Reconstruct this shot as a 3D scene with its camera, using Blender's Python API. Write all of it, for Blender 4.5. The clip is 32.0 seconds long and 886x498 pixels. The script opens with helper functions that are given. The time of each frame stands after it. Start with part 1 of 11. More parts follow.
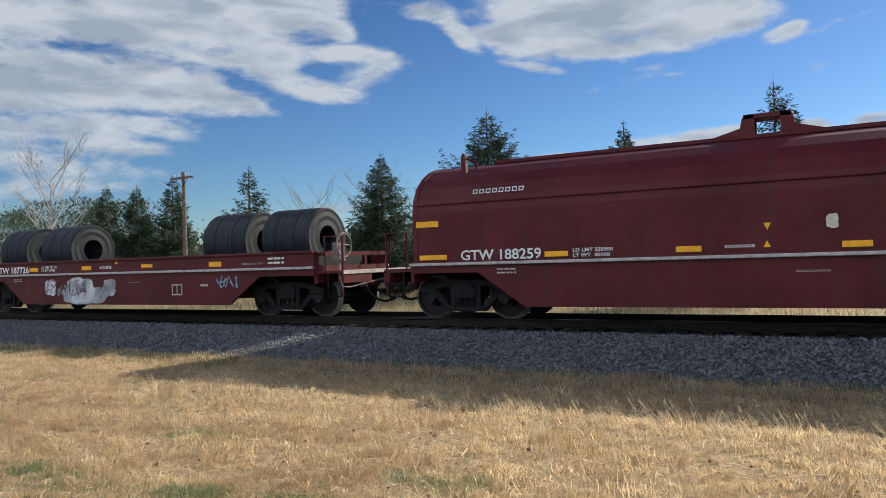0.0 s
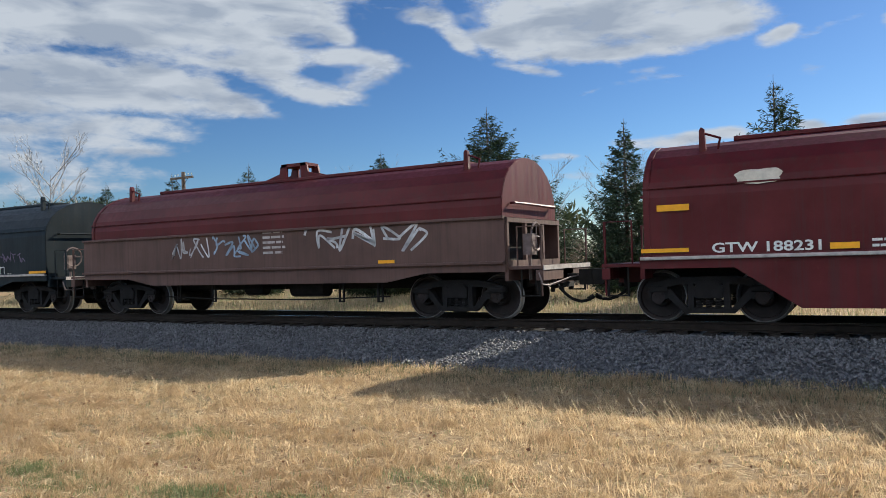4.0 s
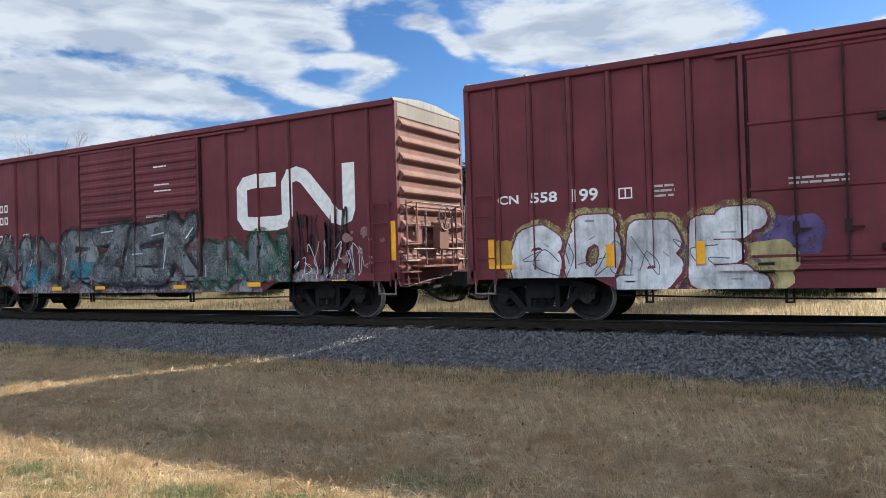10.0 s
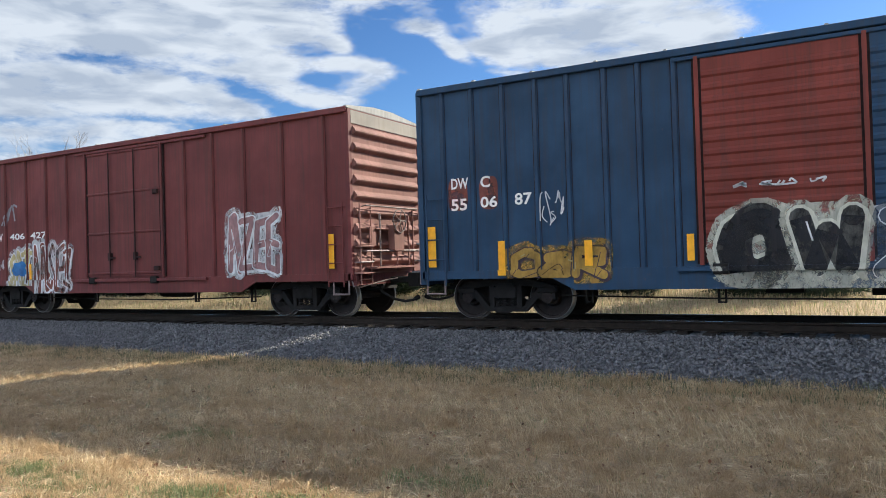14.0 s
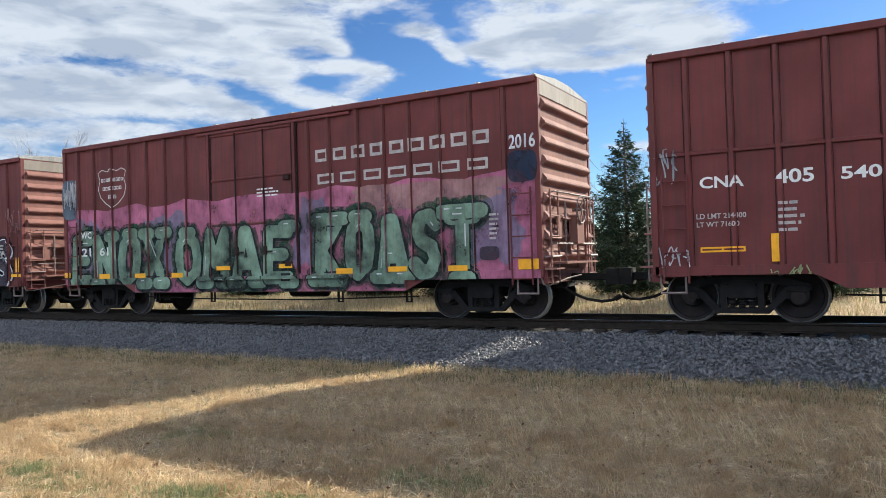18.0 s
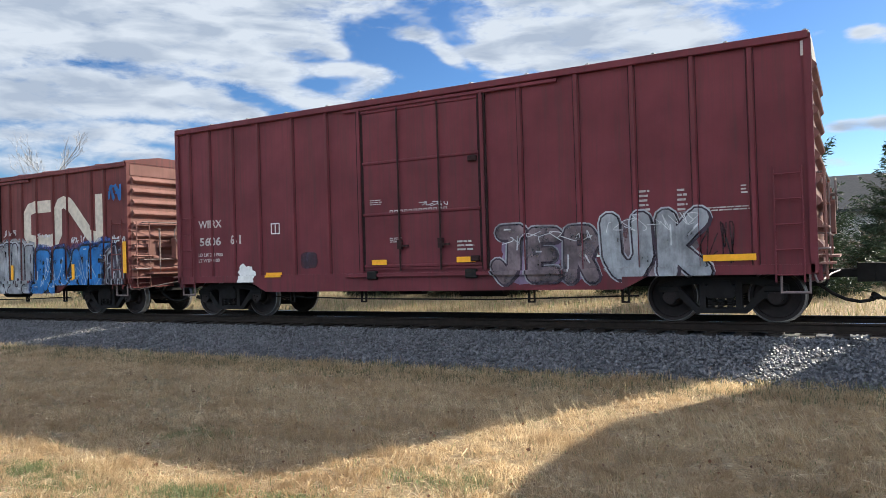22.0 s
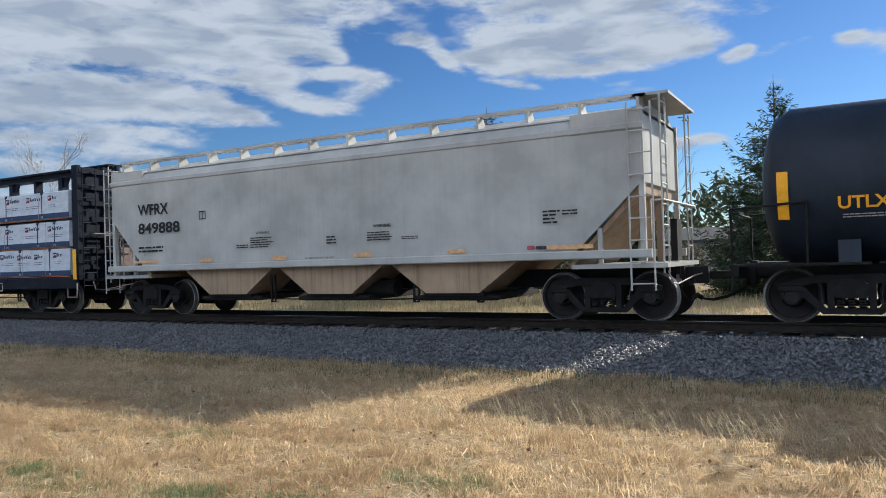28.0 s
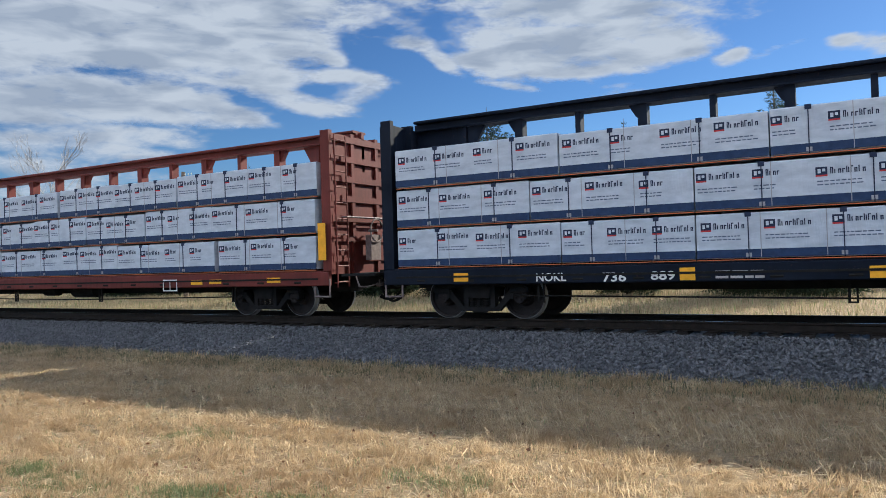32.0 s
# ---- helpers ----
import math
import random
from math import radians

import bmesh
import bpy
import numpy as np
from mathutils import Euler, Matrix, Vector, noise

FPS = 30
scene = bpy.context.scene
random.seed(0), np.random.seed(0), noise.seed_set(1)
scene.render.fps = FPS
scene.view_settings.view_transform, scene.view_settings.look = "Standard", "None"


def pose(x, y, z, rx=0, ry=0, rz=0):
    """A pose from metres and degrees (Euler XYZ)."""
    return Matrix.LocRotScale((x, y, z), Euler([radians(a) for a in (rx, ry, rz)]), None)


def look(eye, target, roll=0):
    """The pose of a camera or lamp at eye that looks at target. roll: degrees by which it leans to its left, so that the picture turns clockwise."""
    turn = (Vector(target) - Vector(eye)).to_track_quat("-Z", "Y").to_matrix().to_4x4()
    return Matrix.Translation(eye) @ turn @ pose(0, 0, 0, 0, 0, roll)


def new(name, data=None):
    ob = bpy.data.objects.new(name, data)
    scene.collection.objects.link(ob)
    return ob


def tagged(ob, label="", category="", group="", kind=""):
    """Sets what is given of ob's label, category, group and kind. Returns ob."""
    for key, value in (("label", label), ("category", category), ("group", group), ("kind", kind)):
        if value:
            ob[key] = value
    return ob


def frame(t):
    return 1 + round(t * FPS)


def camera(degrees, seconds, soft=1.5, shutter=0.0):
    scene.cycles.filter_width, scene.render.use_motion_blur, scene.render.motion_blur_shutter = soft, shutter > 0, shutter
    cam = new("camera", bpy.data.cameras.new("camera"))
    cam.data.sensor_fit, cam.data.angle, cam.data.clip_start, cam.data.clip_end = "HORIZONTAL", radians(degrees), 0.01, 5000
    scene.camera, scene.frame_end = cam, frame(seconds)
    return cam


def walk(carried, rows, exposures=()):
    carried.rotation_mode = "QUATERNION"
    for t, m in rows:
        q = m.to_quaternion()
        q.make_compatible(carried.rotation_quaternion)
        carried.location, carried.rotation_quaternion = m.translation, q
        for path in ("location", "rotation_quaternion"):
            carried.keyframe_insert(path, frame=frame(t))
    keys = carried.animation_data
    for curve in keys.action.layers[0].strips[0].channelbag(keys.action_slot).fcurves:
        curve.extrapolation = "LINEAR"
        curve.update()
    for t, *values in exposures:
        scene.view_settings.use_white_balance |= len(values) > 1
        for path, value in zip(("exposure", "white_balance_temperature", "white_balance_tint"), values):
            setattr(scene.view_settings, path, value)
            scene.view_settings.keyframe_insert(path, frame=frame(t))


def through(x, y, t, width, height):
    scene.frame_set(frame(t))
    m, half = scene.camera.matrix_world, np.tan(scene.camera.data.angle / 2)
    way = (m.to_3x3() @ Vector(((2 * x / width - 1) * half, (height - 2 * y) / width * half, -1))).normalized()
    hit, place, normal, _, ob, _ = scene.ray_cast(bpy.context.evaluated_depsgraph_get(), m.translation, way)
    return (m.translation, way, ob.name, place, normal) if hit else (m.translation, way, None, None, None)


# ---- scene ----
# the camera stands still on the lawn beside the track
cam = camera(61.8, 32.0, 0.15)
walk(cam, [(0.0, pose(0, -14.698, 1.268, 90.769, 1.763, 29.23)), (32.0, pose(0, -14.698, 1.268, 90.769, 1.763, 29.23))],
     [(0.0, 0.75, 5800, 8), (5.4, 0.75, 5800, 8), (8.0, 0.76, 5800, 8), (9.2, 1.17, 5800, 8), (22.6, 1.15, 5800, 8), (24.2, 0.76, 5600, 8), (32.0, 0.74, 5550, 8)])

# ---- sky, sun ----
SUN_AZ, SUN_EL = 23.8, 29.1
world = bpy.data.worlds.new("sky")
scene.world = world
world.use_nodes = True
wn = world.node_tree.nodes
sky = wn.new("ShaderNodeTexSky")
sky.sky_type = "NISHITA"
sky.sun_disc = False
sky.sun_elevation, sky.sun_rotation = radians(SUN_EL), radians(SUN_AZ)
sky.altitude, sky.air_density, sky.dust_density, sky.ozone_density = 300, 1.0, 0.2, 4.0
wn["Background"].inputs["Strength"].default_value = 0.030
clear_air = wn.new("ShaderNodeGamma")
clear_air.inputs["Gamma"].default_value = 1.28
world.node_tree.links.new(sky.outputs[0], clear_air.inputs["Color"])
world.node_tree.links.new(clear_air.outputs[0], wn["Background"].inputs[0])
sun = new("sun", bpy.data.lights.new("sun", "SUN"))
sun.data.energy, sun.data.angle, sun.data.color = 4.7, radians(0.53), (1.0, 0.865, 0.65)
sun.matrix_world = look((math.sin(radians(SUN_AZ)) * math.cos(radians(SUN_EL)) * 200, math.cos(radians(SUN_AZ)) * math.cos(radians(SUN_EL)) * 200, math.sin(radians(SUN_EL)) * 200), (0, 0, 0))

# ---- materials ----
def nodes_of(name):
    m = bpy.data.materials.new(name)
    m.use_nodes = True
    return m, m.node_tree.nodes, m.node_tree.links, m.node_tree.nodes["Principled BSDF"]


def noise_node(n, l, co, scale, detail=4.0, rough=0.55):
    t = n.new("ShaderNodeTexNoise")
    t.inputs["Scale"].default_value, t.inputs["Detail"].default_value, t.inputs["Roughness"].default_value = scale, detail, rough
    l.new(co, t.inputs["Vector"])
    return t.outputs["Fac"]


def ramp(n, l, fac, a, b, ca=(0, 0, 0), cb=(1, 1, 1)):
    r = n.new("ShaderNodeValToRGB")
    r.color_ramp.elements[0].position, r.color_ramp.elements[1].position = a, b
    r.color_ramp.elements[0].color, r.color_ramp.elements[1].color = (*ca, 1), (*cb, 1)
    l.new(fac, r.inputs[0])
    return r.outputs[0]


def mix(n, l, fac, a, b, mode="MIX"):
    m = n.new("ShaderNodeMix")
    m.data_type, m.blend_type = "RGBA", mode
    for s, v in ((0, fac), (6, a), (7, b)):
        if isinstance(v, (int, float)):
            m.inputs[s].default_value = v
        elif isinstance(v, tuple):
            m.inputs[s].default_value = (*v, 1)
        else:
            l.new(v, m.inputs[s])
    return m.outputs[2]


def bumped(n, l, p, height, strength, dist=0.01):
    b = n.new("ShaderNodeBump")
    b.inputs["Strength"].default_value, b.inputs["Distance"].default_value = strength, dist
    l.new(height, b.inputs["Height"])
    l.new(b.outputs[0], p.inputs["Normal"])


def coords(n, l, scale=(1, 1, 1), kind="Object"):
    tc, mp = n.new("ShaderNodeTexCoord"), n.new("ShaderNodeMapping")
    mp.inputs["Scale"].default_value = scale
    l.new(tc.outputs[kind], mp.inputs[0])
    return mp.outputs[0]


def paint(name, col, rough=0.55, grime=0.5, rust=0.25, dirt=(0.05, 0.04, 0.035), rusty=(0.16, 0.06, 0.025), gloss=0.28):
    """Weathered paint on steel: cloudy fading, streaks that run down, speckled rust."""
    m, n, l, p = nodes_of(name)
    co = coords(n, l)
    cloud = noise_node(n, l, co, 0.9, 5)
    faded = mix(n, l, ramp(n, l, cloud, 0.35, 0.7), tuple(c * 0.82 for c in col), tuple(min(1, c * 1.18 + 0.006) for c in col))
    streak = noise_node(n, l, coords(n, l, (4.5, 4.5, 0.2)), 2.0, 8, 0.72)
    sooty = mix(n, l, ramp(n, l, streak, 0.48, 0.78, (0, 0, 0), (min(1, grime * 1.3),) * 3), faded, dirt)
    speck = noise_node(n, l, coords(n, l, (1, 1, 0.5)), 13.0, 7, 0.7)
    out = mix(n, l, ramp(n, l, speck, 0.62, 0.72, (0, 0, 0), (rust, rust, rust)), sooty, rusty)
    l.new(out, p.inputs["Base Color"])
    l.new(ramp(n, l, streak, 0.3, 0.8, (rough - 0.08,) * 3, (min(1, rough + 0.3),) * 3), p.inputs["Roughness"])
    p.inputs["Specular IOR Level"].default_value = gloss
    bumped(n, l, p, noise_node(n, l, co, 28.0, 3), 0.12, 0.004)
    return m


def plain(name, col, rough=0.6, metal=0.0, vary=0.2, scale=6.0, bump=0.15):
    m, n, l, p = nodes_of(name)
    co = coords(n, l)
    f = noise_node(n, l, co, scale, 6, 0.6)
    g = noise_node(n, l, co, scale * 7, 3)
    a = mix(n, l, ramp(n, l, f, 0.3, 0.7), tuple(c * (1 - vary) for c in col), tuple(min(1, c * (1 + vary)) for c in col))
    l.new(mix(n, l, ramp(n, l, g, 0.55, 0.75, (0, 0, 0), (vary, vary, vary)), a, tuple(c * 0.5 for c in col)), p.inputs["Base Color"])
    p.inputs["Roughness"].default_value, p.inputs["Metallic"].default_value = rough, metal
    p.inputs["Specular IOR Level"].default_value = 0.5 if metal > 0.5 or rough < 0.4 else 0.22
    if bump:
        bumped(n, l, p, g, bump, 0.006)
    return m


BOX_RED = paint("boxcar_red", (0.120, 0.018, 0.0255))
BOX_BROWN = paint("boxcar_brown", (0.128, 0.026, 0.0245), grime=0.6, rust=0.4)
BOX_MAROON = paint("boxcar_maroon", (0.070, 0.0165, 0.0265))
BOX_BLUE = paint("boxcar_blue", (0.012, 0.041, 0.088), grime=0.45)
BOX_YELLOW = paint("boxcar_yellow", (0.44, 0.262, 0.112), grime=0.22, rust=0.10)
DOOR_NAVY = paint("door_navy", (0.007, 0.022, 0.044), grime=0.3)
DOOR_RED = paint("door_red", (0.16, 0.028, 0.018))
COIL_RED = paint("coil_car_red", (0.085, 0.009, 0.011), rough=0.42, grime=0.45, gloss=0.2)
COIL_BROWN = paint("coil_car_brown", (0.10, 0.055, 0.045), grime=0.5)
COIL_BLACK = paint("coil_car_black", (0.007, 0.013, 0.018), rough=0.4, grime=0.3, dirt=(0.02, 0.022, 0.024), gloss=0.15)
TANK_BLACK = paint("tank_black", (0.006, 0.009, 0.018), rough=0.3, grime=0.25, dirt=(0.02, 0.02, 0.024), rust=0.03, gloss=0.12)
TANK_GREY = paint("tank_grey", (0.017, 0.023, 0.035), rough=0.42, grime=0.45, dirt=(0.035, 0.036, 0.04), rust=0.08, gloss=0.2)
TANK_STAIN = paint("stained_tank", (0.05, 0.055, 0.066), rough=0.6, grime=0.8, dirt=(0.012, 0.012, 0.014), rust=0.15)
TANK_WHITE = paint("tank_white", (0.70, 0.70, 0.69), rough=0.38, grime=0.10, rust=0.03, dirt=(0.2, 0.18, 0.15))
STAINED_WHITE = paint("stained_white", (0.62, 0.57, 0.50), rough=0.5, grime=0.55, rust=0.05, dirt=(0.34, 0.24, 0.15))
HOPPER_GREY = paint("hopper_grey", (0.40, 0.39, 0.365), rough=0.5, grime=0.16, rust=0.08, dirt=(0.22, 0.19, 0.15))
HOPPER_DIRTY = paint("hopper_dirty", (0.36, 0.255, 0.165), rough=0.7, grime=0.6, rust=0.5, dirt=(0.12, 0.08, 0.05), rusty=(0.25, 0.13, 0.06))
BEAM_NAVY = paint("beam_navy", (0.0045, 0.008, 0.018), grime=0.3, gloss=0.12, dirt=(0.012, 0.012, 0.014))
BEAM_RED = paint("beam_red", (0.13, 0.020, 0.013), grime=0.35)
FLAT_BROWN = paint("flat_brown", (0.040, 0.017, 0.017), grime=0.5)
ORANGE_RED = paint("bulkhead_red", (0.25, 0.085, 0.062), grime=0.5, rust=0.4)
# weathered, and paler than the red bodies: sun glare put into its colour
END_PALE = paint("weathered_sunlit_end", (0.235, 0.11, 0.092), rough=0.75, grime=0.5, rust=0.3, dirt=(0.15, 0.1, 0.08))
END_GREY = paint("weathered_grey_end", (0.16, 0.148, 0.145), rough=0.7, grime=0.45, rust=0.3, dirt=(0.1, 0.09, 0.08))
END_DARK = paint("sooty_end", (0.105, 0.082, 0.072), rough=0.75, grime=0.5, rust=0.3)
END_YELLOW = paint("yellow_end", (0.50, 0.29, 0.11), rough=0.65, grime=0.35, rust=0.15)
END_CREAM = paint("galvanised_end", (0.255, 0.225, 0.19), rough=0.6, grime=0.35, rust=0.12, dirt=(0.2, 0.16, 0.1))
ROOF_GREY = paint("galvanised_roof", (0.33, 0.32, 0.295), rough=0.5, grime=0.4, rust=0.2)
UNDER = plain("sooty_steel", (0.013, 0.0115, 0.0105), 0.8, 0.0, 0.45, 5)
FRAME_STEEL = plain("truck_steel", (0.013, 0.0115, 0.0115), 0.8, 0.0, 0.4, 6)
WHEEL_STEEL = plain("wheel_steel", (0.027, 0.021, 0.020), 0.7, 0.2, 0.35, 6)
TREAD = plain("polished_tread", (0.26, 0.245, 0.235), 0.42, 0.6, 0.15, 10, 0)
RAIL_SIDE = plain("rusty_rail", (0.024, 0.017, 0.013), 0.8, 0.1, 0.35, 8)
RAIL_TOP = plain("polished_rail", (0.6, 0.58, 0.55), 0.22, 1.0, 0.12, 10, 0)
TIE_WOOD = plain("creosoted_wood", (0.030, 0.024, 0.020), 0.9, 0, 0.4, 8, 0.4)
RUNG = plain("rung_steel", (0.20, 0.155, 0.145), 0.6, 0.0, 0.3, 8)
YELLOW = plain("reflective_yellow", (0.85, 0.40, 0.02), 0.45, 0, 0.12, 9, 0)
WHITE = plain("white_lettering", (0.72, 0.71, 0.68), 0.6, 0, 0.15, 7, 0)
CREAM = plain("cream_lettering", (0.55, 0.49, 0.40), 0.6, 0, 0.2, 7, 0)
PALE = plain("faded_lettering", (0.42, 0.38, 0.36), 0.65, 0, 0.3, 7, 0)
BLACK = plain("black_lettering", (0.015, 0.015, 0.017), 0.6, 0, 0.2, 7, 0)
HARDWARE = plain("rusty_hardware", (0.032, 0.016, 0.015), 0.8, 0.1, 0.4, 8)
# dirt at the post joints; at door edges this colour carries shade
JOINT_DIRT_SHADE = plain("joint_dirt_shade", (0.022, 0.012, 0.012), 0.9, 0, 0.4, 9, 0)
COIL_STEEL = None


# ---- mesh helpers ----
class Geo:
    """Collects faces of one mesh."""

    def __init__(self):
        self.v, self.f = [], []

    def add(self, verts, faces):
        b = len(self.v)
        self.v.extend(tuple(p) for p in verts)
        self.f.extend(tuple(b + i for i in q) for q in faces)
        return self

    def box(self, x0, x1, y0, y1, z0, z1):
        return self.add([(x0, y0, z0), (x1, y0, z0), (x1, y1, z0), (x0, y1, z0), (x0, y0, z1), (x1, y0, z1), (x1, y1, z1), (x0, y1, z1)],
                        [(0, 3, 2, 1), (4, 5, 6, 7), (0, 1, 5, 4), (1, 2, 6, 5), (2, 3, 7, 6), (3, 0, 4, 7)])

    def rbox(self, x0, x1, y0, y1, z0, z1, c=0.01):
        """A box with chamfered edges along x."""
        return self.prism([(y0 + c, z0), (y1 - c, z0), (y1, z0 + c), (y1, z1 - c), (y1 - c, z1), (y0 + c, z1), (y0, z1 - c), (y0, z0 + c)], "x", x0, x1)

    def prism(self, poly, axis, a, b):
        """A polygon swept along x (given as y, z), y (x, z) or z (x, y)."""
        k = len(poly)
        put = {"x": lambda p, t: (t, p[0], p[1]), "y": lambda p, t: (p[0], t, p[1]), "z": lambda p, t: (p[0], p[1], t)}[axis]
        verts = [put(p, a) for p in poly] + [put(p, b) for p in poly]
        return self.add(verts, [tuple(range(k))[::-1], tuple(range(k, 2 * k))] + [(i, (i + 1) % k, k + (i + 1) % k, k + i) for i in range(k)])

    def cyl(self, p, q, r, n=10, r2=None):
        p, q = Vector(p), Vector(q)
        r2 = r if r2 is None else r2
        d = (q - p).normalized()
        u = d.cross(Vector((0, 0, 1)) if abs(d.z) < 0.9 else Vector((1, 0, 0))).normalized()
        w = d.cross(u)
        ring = [(math.cos(2 * math.pi * i / n), math.sin(2 * math.pi * i / n)) for i in range(n)]
        verts = [p + (u * c + w * s) * r for c, s in ring] + [q + (u * c + w * s) * r2 for c, s in ring]
        return self.add(verts, [tuple(range(n))[::-1], tuple(range(n, 2 * n))] + [(i, (i + 1) % n, n + (i + 1) % n, n + i) for i in range(n)])

    def pipe(self, pts, r, n=6):
        pts = [Vector(p) for p in pts]
        rings, u = [], None
        for i, p in enumerate(pts):
            d = (pts[min(i + 1, len(pts) - 1)] - pts[max(i - 1, 0)]).normalized()
            u = d.cross(Vector((0, 0, 1)) if abs(d.z) < 0.9 else Vector((1, 0, 0))) if u is None else u - d * u.dot(d)
            u.normalize()
            w = d.cross(u)
            wide = r
            if 0 < i < len(pts) - 1:
                wide = r / max(0.6, d.dot((pts[i + 1] - p).normalized()))
            rings += [p + (u * math.cos(2 * math.pi * k / n) + w * math.sin(2 * math.pi * k / n)) * wide for k in range(n)]
        m = len(pts)
        faces = [tuple(range(n))[::-1], tuple(range((m - 1) * n, m * n))]
        faces += [(j * n + k, j * n + (k + 1) % n, (j + 1) * n + (k + 1) % n, (j + 1) * n + k) for j in range(m - 1) for k in range(n)]
        return self.add(rings, faces)

    def lathe(self, prof, axis_y=0.0, n=20, cx=0.0, cz=0.0):
        """A profile of (y, radius) turned about the line along y through (cx, cz)."""
        k = len(prof)
        verts = [(cx + r * math.cos(2 * math.pi * i / n), axis_y + y, cz + r * math.sin(2 * math.pi * i / n)) for i in range(n) for y, r in prof]
        return self.add(verts, [(i * k + j, i * k + j + 1, ((i + 1) % n) * k + j + 1, ((i + 1) % n) * k + j) for i in range(n) for j in range(k - 1)])

    def mesh(self, name, smooth=False):
        me = bpy.data.meshes.new(name)
        me.from_pydata(self.v, [], self.f)
        if smooth:
            me.polygons.foreach_set("use_smooth", [True] * len(me.polygons))
        bm = bmesh.new()
        bm.from_mesh(me)
        bmesh.ops.recalc_face_normals(bm, faces=bm.faces)
        bm.to_mesh(me)
        bm.free()
        return me


def part(name, geo, material, parent=None, label="", at=None, smooth=False):
    """Links a mesh, or a Geo, as one object under its thing."""
    me = geo.mesh(name, smooth) if isinstance(geo, Geo) else geo
    if not me.materials:
        me.materials.append(material)
    ob = new(name, me)
    ob.parent = parent
    if at is not None:
        ob.matrix_basis = at if isinstance(at, Matrix) else Matrix.Translation(at)
    return tagged(ob, label)


def thing(name, label, category, group="", kind=""):
    return tagged(new(name), label, category, group, kind)


def bulk(name, verts, faces_idx, per, material, label):
    """One big mesh from arrays: faces of `per` corners each."""
    me = bpy.data.meshes.new(name)
    nf = len(faces_idx)
    me.vertices.add(len(verts))
    me.vertices.foreach_set("co", np.ascontiguousarray(verts, dtype=np.float32).ravel())
    me.loops.add(nf * per)
    me.loops.foreach_set("vertex_index", np.ascontiguousarray(faces_idx, dtype=np.int32).ravel())
    me.polygons.add(nf)
    me.polygons.foreach_set("loop_start", np.arange(0, nf * per, per, dtype=np.int32))
    me.update(calc_edges=True)
    me.materials.append(material)
    return tagged(new(name, me), label, kind="stuff")

# ---- ground, ballast, track ----
def grass_ground():
    m, n, l, p = nodes_of("dry_lawn")
    co = coords(n, l)
    big, mid, fine = noise_node(n, l, co, 0.35, 4), noise_node(n, l, co, 3.5, 6, 0.65), noise_node(n, l, co, 45, 4, 0.7)
    a = mix(n, l, ramp(n, l, mid, 0.3, 0.7), (0.34, 0.225, 0.11), (0.60, 0.425, 0.22))
    b = mix(n, l, ramp(n, l, big, 0.58, 0.72), a, (0.17, 0.165, 0.08))
    l.new(mix(n, l, ramp(n, l, fine, 0.35, 0.7), (0.20, 0.14, 0.078), b), p.inputs["Base Color"])
    p.inputs["Roughness"].default_value = 0.95
    bumped(n, l, p, fine, 0.6, 0.03)
    return m


LAWN = grass_ground()
g = Geo()
xs = [-3000, -1200, -500, -200, -90, -45, -30, -20, -12, -6, 0, 6, 15, 40, 90, 200, 500, 1200, 3000]
ys = [-3000, -800, -200, -60, -25, -14.7, -10, -7, -4.4, -3.7, -2.6, 2.6, 3.6, 5.5, 9, 14, 22, 40, 90, 250, 800, 3000]
zs = [-0.48] * 6 + [-0.49, -0.5, -0.51, -0.56, -0.6, -0.6, -0.56, -0.46, -0.42, -0.4, -0.4, -0.4, -0.4, -0.4, -0.4, -0.4]
for y, z in zip(ys, zs):
    g.v.extend((x, y, z) for x in xs)
for j in range(len(ys) - 1):
    for i in range(len(xs) - 1):
        k = j * len(xs) + i
        g.f.append((k, k + 1, k + len(xs) + 1, k + len(xs)))
tagged(part("ground", g, LAWN), "dry straw-coloured lawn and field beside the railway", "ground", kind="structure")


def ballast_material(name, low, high):
    m, n, l, p = nodes_of(name)
    ge = n.new("ShaderNodeNewGeometry")
    co = coords(n, l)
    f = noise_node(n, l, co, 30, 4, 0.7)
    l.new(mix(n, l, 0.35, mix(n, l, ge.outputs["Random Per Island"], low, high), ramp(n, l, f, 0.3, 0.7, low, high)), p.inputs["Base Color"])
    p.inputs["Roughness"].default_value, p.inputs["Specular IOR Level"].default_value = 0.52, 0.6
    bumped(n, l, p, f, 0.4, 0.01)
    return m


BALLAST = ballast_material("crushed_stone", (0.006, 0.006, 0.008), (0.20, 0.193, 0.20))
BED = [(-4.35, -0.56), (-4.05, -0.49), (-1.75, -0.25), (-1.5, -0.225), (1.5, -0.225), (1.75, -0.25), (3.3, -0.68)]
g = Geo()
g.prism([(-4.35, -0.9)] + BED + [(3.3, -0.9)], "x", -520, 520)
# bed darker than the stones: shade in their gaps put into its colour
tagged(part("ballast_bed", g, ballast_material("ballast_gap_shade", (0.010, 0.010, 0.012), (0.09, 0.088, 0.092))), "grey crushed-stone ballast bed under the rails", "ballast", kind="structure")


def bed_height(y):
    return np.interp(y, [p[0] for p in BED], [p[1] for p in BED])


